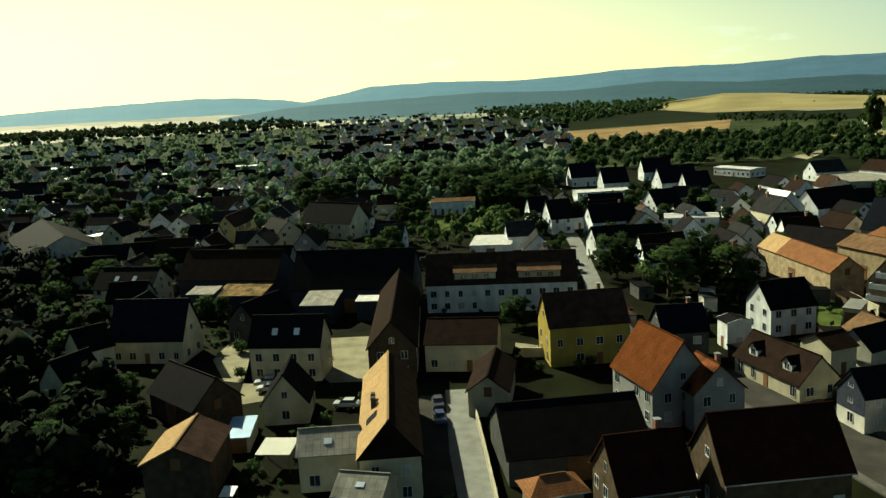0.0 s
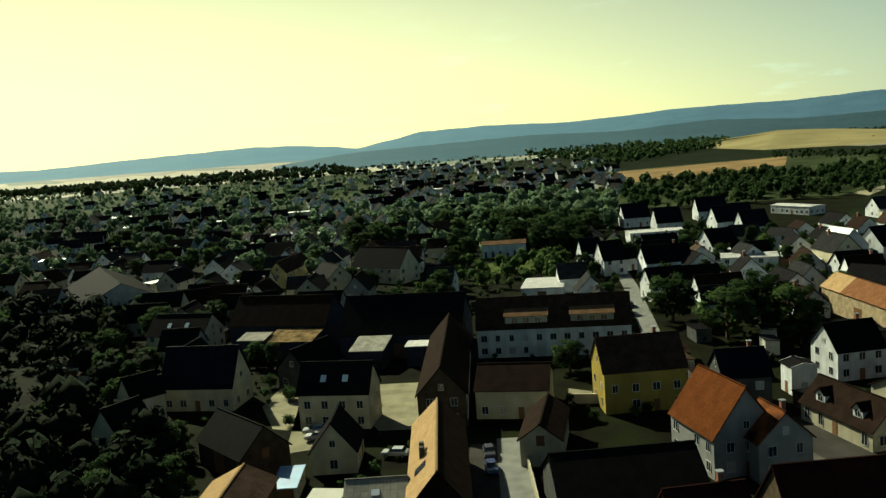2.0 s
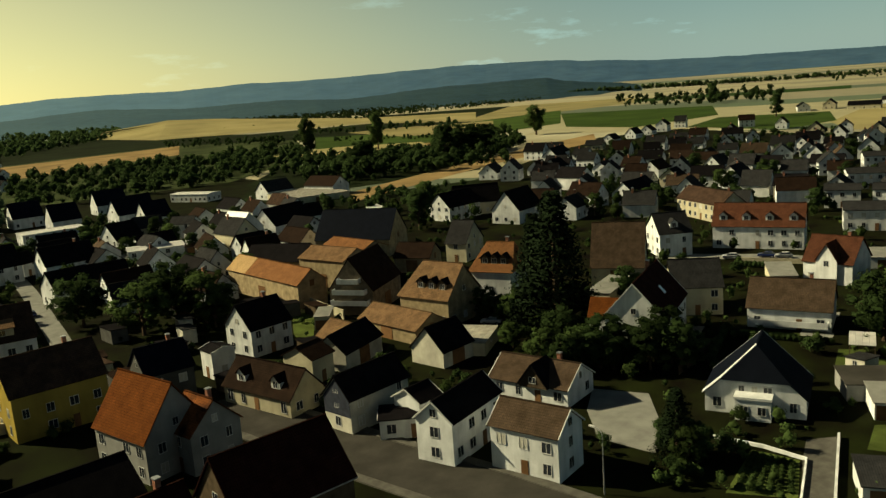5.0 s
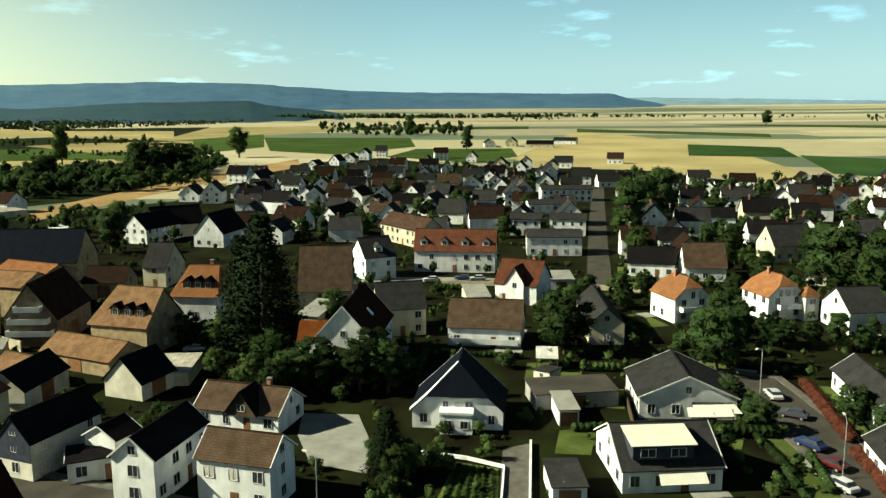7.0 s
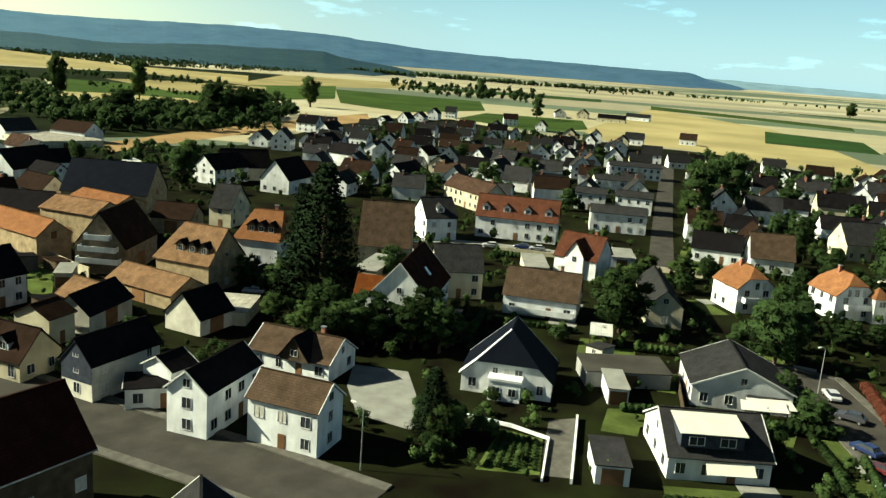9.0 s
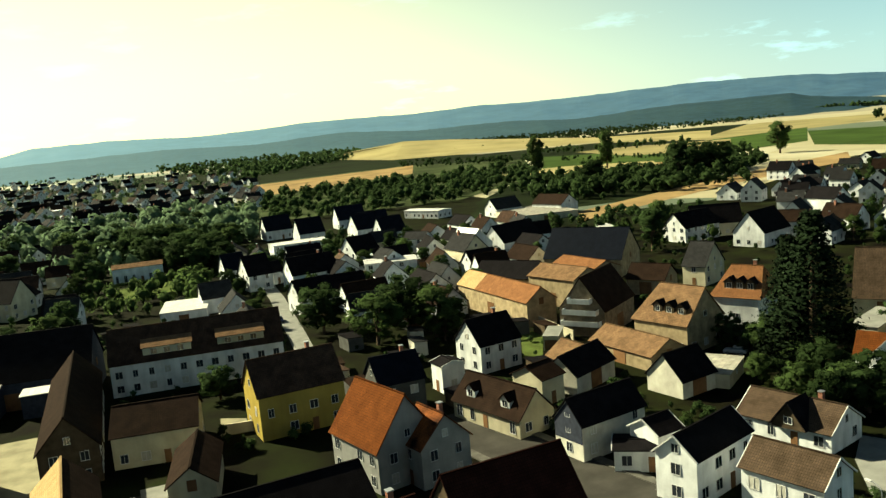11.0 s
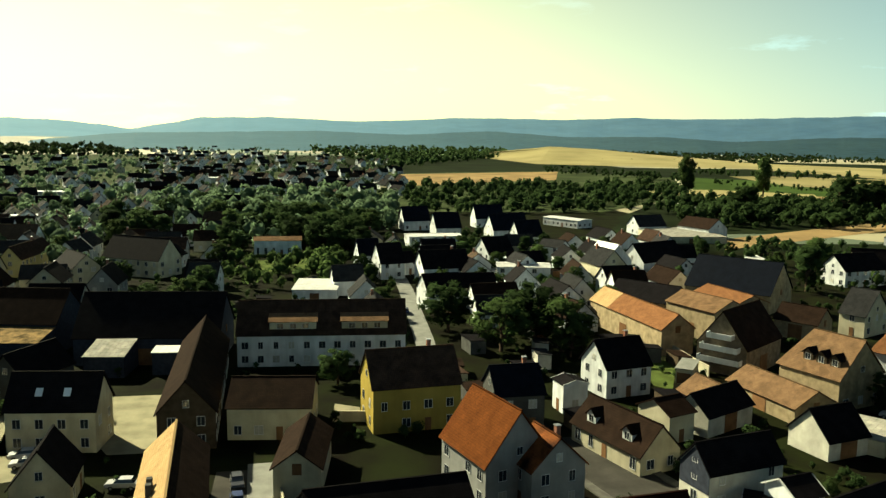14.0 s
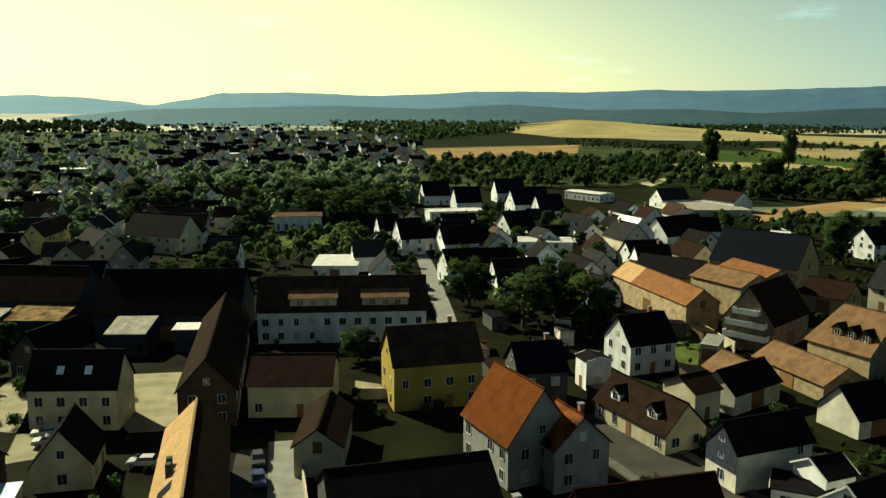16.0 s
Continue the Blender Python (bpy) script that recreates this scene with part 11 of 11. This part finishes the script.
flat_box(-45.8, 222.9, 179, 5.4, 3.4, 2.4, M.dark_wall, M.brown_tile, "low outbuilding with brown tiled roof")
flat_box(20.8, 225.5, 86, 4.5, 3.4, 2.9, M.pale_wall, M.grey_tile, "low outbuilding with grey roof")
flat_box(-23.4, 211.4, 10, 4.0, 4.4, 2.9, M.pale_wall, M.grey_tile, "low outbuilding with grey roof")
flat_box(-31.9, 227.7, 5, 3.3, 4.1, 2.3, M.timber, M.brown_tile, "timber shed with brown tiled roof")
flat_box(-29.6, 219.7, 102, 6.0, 4.5, 2.6, M.timber, M.brown_tile, "timber shed with brown tiled roof")
flat_box(5.3, 214.7, 77, 3.7, 4.4, 2.9, M.timber, M.brown_tile, "timber shed with brown tiled roof")
flat_box(-9.4, 229.1, 101, 3.9, 2.7, 2.8, M.dark_wall, M.brown_tile, "low outbuilding with brown tiled roof")
flat_box(-19.1, 226.3, 8, 5.0, 4.0, 3.0, M.pale_wall, M.red_brown, "low outbuilding with red-brown roof")
flat_box(-12.8, 210.3, -8, 5.0, 2.8, 2.9, M.dark_wall, M.brown_tile, "low outbuilding with brown tiled roof")
flat_box(-1.7, 231.9, 179, 4.0, 3.2, 2.6, M.timber, M.dark_tile, "low timber yard shed with dark roof")
flat_box(2.4, 195.5, 96, 4.9, 2.7, 3.0, M.pale_wall, M.grey_tile, "low outbuilding with grey roof")
flat_box(110.2, 222.4, -1, 4.1, 3.3, 2.3, M.timber, M.dark_tile, "low timber yard shed with dark roof")
flat_box(90.3, 242.3, 100, 6.4, 4.5, 2.7, M.pale_wall, M.red_brown, "low outbuilding with red-brown roof")
flat_box(39.5, 151.2, 3, 5.4, 3.7, 2.8, M.dark_wall, M.brown_tile, "low outbuilding with brown tiled roof")
flat_box(80.9, 182.9, 167, 5.8, 3.4, 2.2, M.dark_wall, M.dark_tile, "small dark shed with dark roof")
flat_box(53.7, 266.9, 99, 3.1, 3.6, 3.0, M.dark_wall, M.brown_tile, "low outbuilding with brown tiled roof")
flat_box(38.0, 162.4, 97, 5.3, 2.8, 2.5, M.pale_wall, M.red_brown, "low outbuilding with red-brown roof")
flat_box(97.2, 270.9, -7, 4.9, 2.6, 2.5, M.dark_wall, M.brown_tile, "low outbuilding with brown tiled roof")
flat_box(39.1, 168.4, 83, 5.4, 3.1, 2.3, M.timber, M.brown_tile, "timber shed with brown tiled roof")
flat_box(76.5, 209.1, -3, 6.1, 4.4, 2.4, M.pale_wall, M.red_brown, "low outbuilding with red-brown roof")
flat_box(81.0, 170.1, 80, 3.1, 3.9, 3.1, M.dark_wall, M.dark_tile, "small dark shed with dark roof")
flat_box(64.0, 192.0, 9, 3.5, 3.9, 2.5, M.dark_wall, M.brown_tile, "low outbuilding with brown tiled roof")
flat_box(52.6, 135.9, 10, 5.2, 3.0, 2.5, M.timber, M.dark_tile, "low timber yard shed with dark roof")
flat_box(145.7, 263.1, 79, 4.7, 3.5, 2.8, M.dark_wall, M.brown_tile, "low outbuilding with brown tiled roof")
flat_box(80.7, 260.0, 88, 3.7, 2.8, 2.8, M.timber, M.dark_tile, "low timber yard shed with dark roof")
flat_box(123.5, 258.1, 95, 5.6, 4.2, 2.4, M.pale_wall, M.grey_tile, "low outbuilding with grey roof")
flat_box(76.2, 257.7, 98, 5.3, 2.9, 2.6, M.timber, M.dark_tile, "low timber yard shed with dark roof")
flat_box(60.3, 179.2, 81, 4.1, 2.9, 2.9, M.pale_wall, M.grey_tile, "low outbuilding with grey roof")
flat_box(69.8, 140.2, 88, 3.9, 3.7, 3.2, M.timber, M.dark_tile, "low timber yard shed with dark roof")
flat_box(70.5, 293.0, 100, 3.9, 4.3, 2.4, M.timber, M.dark_tile, "low timber yard shed with dark roof")
flat_box(52.3, 164.5, 94, 4.9, 4.4, 2.3, M.timber, M.dark_tile, "low timber yard shed with dark roof")
flat_box(47.5, 156.2, 176, 4.3, 3.9, 3.2, M.pale_wall, M.grey_tile, "low outbuilding with grey roof")
flat_box(146.5, 271.2, 89, 6.5, 4.5, 3.0, M.pale_wall, M.red_brown, "low outbuilding with red-brown roof")
flat_box(119.3, 249.7, 79, 6.4, 3.1, 3.0, M.timber, M.dark_tile, "low timber yard shed with dark roof")
flat_box(76.5, 178.2, -9, 5.7, 4.0, 3.2, M.timber, M.dark_tile, "low timber yard shed with dark roof")
flat_box(47.0, 184.0, 96, 5.8, 3.5, 2.9, M.dark_wall, M.dark_tile, "small dark shed with dark roof")
flat_box(84.5, 241.2, 93, 4.4, 4.0, 3.1, M.pale_wall, M.grey_tile, "low outbuilding with grey roof")
flat_box(107.2, 251.4, 169, 3.2, 4.4, 2.7, M.pale_wall, M.grey_tile, "low outbuilding with grey roof")
flat_box(85.6, 166.5, 89, 5.2, 2.9, 2.3, M.timber, M.brown_tile, "timber shed with brown tiled roof")
flat_box(116.4, 211.2, -9, 3.0, 3.2, 2.5, M.pale_wall, M.grey_tile, "low outbuilding with grey roof")
flat_box(123.9, 249.3, 168, 3.2, 2.9, 3.1, M.dark_wall, M.dark_tile, "small dark shed with dark roof")
flat_box(69.5, 162.2, 94, 4.6, 3.8, 3.2, M.dark_wall, M.dark_tile, "small dark shed with dark roof")
flat_box(110.8, 256.0, 172, 4.3, 3.6, 3.0, M.dark_wall, M.brown_tile, "low outbuilding with brown tiled roof")
flat_box(57.4, 169.9, 86, 4.6, 2.8, 3.1, M.pale_wall, M.grey_tile, "low outbuilding with grey roof")
flat_box(135.7, 245.3, 83, 3.1, 3.0, 2.5, M.pale_wall, M.grey_tile, "low outbuilding with grey roof")
flat_box(-89.7, 180.9, 104, 6.4, 3.2, 2.4, M.pale_wall, M.red_brown, "low outbuilding with red-brown roof")
flat_box(-70.7, 157.5, -2, 4.1, 3.6, 3.2, M.pale_wall, M.red_brown, "low outbuilding with red-brown roof")
flat_box(-81.1, 182.6, 78, 3.7, 3.5, 2.9, M.dark_wall, M.dark_tile, "small dark shed with dark roof")
flat_box(-107.4, 235.8, 2, 4.3, 4.3, 2.7, M.timber, M.brown_tile, "timber shed with brown tiled roof")
flat_box(-106.3, 252.3, 88, 5.1, 3.9, 2.9, M.dark_wall, M.brown_tile, "low outbuilding with brown tiled roof")
flat_box(-89.4, 166.6, 81, 5.2, 4.3, 2.4, M.dark_wall, M.dark_tile, "small dark shed with dark roof")
flat_box(-83.1, 173.1, 188, 4.0, 2.7, 2.9, M.timber, M.brown_tile, "timber shed with brown tiled roof")
flat_box(-100.4, 218.7, 103, 5.2, 4.3, 2.9, M.timber, M.dark_tile, "low timber yard shed with dark roof")
flat_box(-70.7, 215.4, 84, 5.4, 3.5, 2.4, M.timber, M.dark_tile, "low timber yard shed with dark roof")
flat_box(-118.2, 222.6, 78, 3.5, 3.3, 2.7, M.timber, M.dark_tile, "low timber yard shed with dark roof")
flat_box(-70.0, 127.0, 95, 4.4, 3.4, 3.1, M.dark_wall, M.brown_tile, "low outbuilding with brown tiled roof")
flat_box(-95.6, 186.1, 8, 3.7, 3.9, 2.8, M.pale_wall, M.grey_tile, "low outbuilding with grey roof")
flat_box(-102.2, 195.0, 81, 5.7, 4.4, 2.6, M.dark_wall, M.brown_tile, "low outbuilding with brown tiled roof")
flat_box(-73.9, 221.6, -10, 6.2, 3.7, 2.6, M.pale_wall, M.grey_tile, "low outbuilding with grey roof")
flat_box(228.3, 38.6, 102, 4.7, 4.1, 2.3, M.pale_wall, M.grey_tile, "low outbuilding with grey roof")
flat_box(156.3, 94.9, -1, 4.7, 3.0, 2.5, M.pale_wall, M.grey_tile, "low outbuilding with grey roof")
flat_box(169.3, 16.0, 2, 3.4, 3.5, 2.3, M.pale_wall, M.grey_tile, "low outbuilding with grey roof")
flat_box(123.7, 64.9, 169, 3.2, 3.3, 2.3, M.pale_wall, M.grey_tile, "low outbuilding with grey roof")
flat_box(111.9, 137.5, 99, 3.5, 2.8, 2.8, M.dark_wall, M.dark_tile, "small dark shed with dark roof")
flat_box(115.5, 153.9, 2, 4.1, 3.1, 2.6, M.dark_wall, M.dark_tile, "small dark shed with dark roof")
flat_box(67.2, 246.7, 3, 7.6, 7.6, 2.6, M.white, M.pale_sheet, "white garage with pale sheet roof", name="garage")
flat_box(75.4, 274.3, 9, 6.7, 10.2, 2.6, M.white, M.pale_sheet, "small white flat-roofed garage", name="garage")
flat_box(103.3, 267.0, 4, 4.7, 8.2, 2.6, M.white, M.pale_sheet, "small white flat-roofed garage", name="garage")
flat_box(179.2, 284.3, -10, 4.6, 11.0, 2.6, M.white, M.pale_sheet, "small white flat-roofed garage", name="garage")
flat_box(270.4, 503.0, -29, 11.6, 32.7, 2.8, M.white, M.pale_sheet, "low building with white roof", name="garage")

# ---- gardens of the newer houses: lawns, paved terraces, hedges ----
def gardens(reach, seed):
    rnd = random.Random(seed)
    built = list(FOOT)

    def free(px, py, skip):
        return not any(f is not skip and abs(f[2] * (px - f[0]) + f[3] * (py - f[1])) < f[4] - 0.4 and abs(f[2] * (py - f[1]) - f[3] * (px - f[0])) < f[5] - 0.4 for f in built)

    n = 0
    for f in built:
        hx, hy, c, s, a, b = f
        if not (96 < hx < reach and 5 < hy < 150 and hx > hy * 0.8 and 5 < a < 12 and b > 4.5):
            continue
        for side in (-1, 1):
            def at(u, v):
                return hx + c * u - s * side * v, hy + s * u + c * side * v

            far = b + rnd.uniform(4.0, 6.5)
            if all(free(*at(u, far), f) for u in (-a, -a / 2, 0, a / 2, a)):
                hedge((at(-a, far), at(a * rnd.uniform(0.5, 1.0), far)), rnd.uniform(0.9, 1.4), rnd.uniform(1.1, 1.9), M.leaf_dark, "dark green garden hedge between two plots")
                n += 1
                u0, u1 = -a * 0.9, a * rnd.uniform(-0.1, 0.8)
                if all(free(*at(u, v), f) for u in (u0, 0, u1) for v in (b + 0.2, far - 1.2)):
                    sheet("lawn", (at(u0, b), at(u1, b), at(u1, far - 1.0), at(u0, far - 1.0)), 0.055 + 0.0004 * n, M.garden_grass, "small mown lawn behind a house", "lawn")
                if free(*at(a * 0.6, b + 1.5), f):
                    sheet("terrace", (at(a * 0.25, b - 1.6), at(a * 0.85, b - 1.6), at(a * 0.85, b + 1.4), at(a * 0.25, b + 1.4)), 0.08 + 0.0004 * n, M.paving, "paved garden terrace beside a house", "terrace")


gardens(250, 31)

# ---- cars ----
car(135.1, 31.0, -149, M.car_white, "white car parked on the residential street")
car(127.9, 26.8, -92, M.car_dark, "dark car in the shade of a tree")
car(117.4, 22.8, -119, M.car_blue, "blue car parked by the kerb")
car(112.2, 19.6, -115, M.car_red, "dark red car parked by the kerb")
car(106.2, 17.7, -124, M.car_white, "white car parked by the kerb")
car(180.0, 124.7, -52, M.car_white, "white car in front of the terrace")
car(187.4, 115.0, -52, M.car_white, "white car in front of the terrace")
car(185.9, 118.6, -65, M.car_blue, "blue car in front of the terrace")
car(198.3, 139.9, -33, M.car_white, "white van beside the terrace")
car(-0.6, 122.7, 94, M.car_dark, "dark car parked in the narrow street")
car(-0.4, 116.6, 95, M.car_blue, "dark blue car parked in the narrow street")
car(-15.0, 124.6, -9, M.car_white, "white car parked in the yard")
car(26.2, 281.8, 1, M.car_white, "white car parked beside the park")
car(19.1, 274.7, 3, M.car_dark, "dark car parked beside the park")
car(39.0, 223.2, -96, M.car_blue, "blue car in the pale street")
car(42.7, 279.5, 10, M.car_white, "white car at the street corner")
car(-29.9, 137.4, 4, M.car_white, "white car parked behind the house")
car(-28.9, 134.2, 3, M.car_white, "white car parked behind the house")
car(104.7, 129.4, -54, M.car_white, "pale car in the farmyard")

# ---- hedges, walls, lamps, awnings ----
hedge(((143.9, 27.9), (135.6, 24.2), (122.1, 18.5)), 2.2, 1.7, M.hedge, "clipped copper-red hedge along the street")
hedge(((117.9, 17.2), (111.2, 13.9), (103.0, 10.8)), 2.2, 1.7, M.hedge, "clipped copper-red hedge along the bend")
hedge(((132.2, 62.3), (135.4, 56.2)), 1.4, 1.8, M.leaf, "clipped green hedge between the gardens")
hedge(((114.2, 36.0), (119.2, 27.0)), 1.6, 2.0, M.leaf_dark, "green hedge beside the modern house")
hedge(((173.3, 119.2), (176.4, 111.9)), 1.4, 1.8, M.leaf_dark, "green hedge by the garages")
hedge(((-0.9, 325.1), (15.9, 325.1)), 1.4, 1.6, M.leaf, "hedge before the white house")
low_wall(((98.9, 55.7), (81.9, 47.4)), 0.7, 0.3, M.white, "white rendered garden wall along the driveway")
low_wall(((88.2, 67.5), (90.0, 60.7), (90.2, 55.2), (80.0, 50.2)), 0.5, 0.25, M.white, "white kerb wall around the vegetable garden")
low_wall(((4.6, 126.4), (5.2, 110.9), (5.6, 96.8), (5.8, 88.8)), 1.6, 0.25, M.cream, "pale yard wall along the street")
low_wall(((14.1, 145.1), (19.4, 144.2)), 1.8, 0.25, M.cream, "cream yard wall in the sun")
low_wall(((178.2, 121.5), (185.8, 104.9), (192.8, 86.0), (195.9, 73.8)), 1.2, 0.2, M.cream, "low pale wall beside the terrace street")
low_wall(((88.2, 176.1), (87.1, 162.5), (87.2, 157.4)), 2.2, 0.3, M.cream, "pale wall of the farmyard")
low_wall(((124.2, 51.5), (109.5, 44.7)), 1.5, 0.12, M.timber, "brown board fence between the back gardens")
low_wall(((104.6, 84.3), (119.8, 88.0)), 1.5, 0.12, M.timber, "brown board fence along the back gardens")
street_lamp(135.5, 33.1, 160)
street_lamp(109.5, 17.9, 20)
street_lamp(67.3, 66.8, 90)
cross_gable(dormer_house, 1.2, 9.0, 2.8, 5.7, 2.4)
balcony(terrace_bungalow, 0.0, -5.1, 1.1, 13.2, 1.6, 0)
side_wing(balcony_house, -4.0, 5.4, 5.0, 3.2, 5.2, 8.4)
roof_pane(street_house, 5.6, 7.4, -2.9, -1.5, 8, 6.2, 10.0)
for x in (1.4, 3.0):
    part("chimney", box(bmesh.new(), x - 0.35, -2.3, 7.4, x + 0.35, -1.7, 9.4), M.dark_wall, street_house, "small dark chimney")
bay_window(bay_villa, -4.9, 4.6, 2.2, 3.0)
flat_dormer(mod_house, ((91.9, 39.0, 6.0), (96.7, 32.5, 6.0), (101.1, 34.9, 6.7), (96.1, 41.6, 6.7)), 1.9, "broad pale cream dormer roof")
gable_cladding(slate_house, 12.3, 6.4, 5.0, 8.4, 2.5, M.slate_and_shade_wall)
verge(bay_villa, 10.4, 13.9, 2.7, 9.2, 3.2, 2.2, 1.4)
hedge(((88.0, 60.5), (78.2, 56.8)), 0.7, 0.6, M.leaf, "row of vegetables in the kitchen garden")
hedge(((88.2, 59.7), (78.9, 55.9)), 0.7, 0.6, M.leaf, "row of vegetables in the kitchen garden")
hedge(((88.4, 58.8), (79.5, 55.0)), 0.7, 0.6, M.leaf, "row of vegetables in the kitchen garden")
hedge(((88.5, 58.0), (80.1, 54.0)), 0.7, 0.6, M.leaf, "row of vegetables in the kitchen garden")
hedge(((88.7, 57.2), (80.7, 53.1)), 0.7, 0.6, M.leaf, "row of vegetables in the kitchen garden")
hedge(((88.8, 56.3), (81.4, 52.1)), 0.7, 0.6, M.leaf, "row of vegetables in the kitchen garden")
awning(mod_house, ((90.7, 34.9, 2.6), (94.2, 30.3, 2.6), (95.5, 31.1, 3.3), (92.0, 35.6, 3.3)), "cream awning over the terrace")
# dark panel on the flat gable, painting in shade below the roof
part("terrace_recess", box(bmesh.new(), 6.42, 0.6, 0.1, 6.50, 6.6, 2.7), M.timber, awning_house, "dark panel for the shade under the roof overhang")
awning(awning_house, ((114.0, 38.4, 2.4), (117.6, 32.9, 2.4), (119.7, 34.1, 3.0), (116.1, 39.3, 3.0)), "pale yellow awning over the terrace")
awning(balcony_house, ((118.0, 106.2, 5.2), (119.4, 104.2, 5.2), (122.2, 106.5, 5.9), (120.7, 108.5, 5.9)), "pale yellow awning over the balcony")
corner_bay(corner_villa, -5.2, -4.6, 3.4, 5.4, 7.4)
balcony(villa, -4.7, 0.8, 2.7, 5.0, 1.5, -90)
balcony(corner_villa, -4.7, -0.4, 2.7, 6.0, 1.5, -90)
balcony(balcony_house, -9.0, 1.0, 3.0, 5.0, 1.5, -90)
for level, wide in ((2.6, 8.6), (5.0, 7.6), (7.4, 5.0)):
    balcony(gallery_barn, -8.2, 0.0, level, wide, 1.7, -90)
newer_tiles(long_barn, -16.85, -7.2, 8.5, 5.6, 8.9, M.tan_tile)
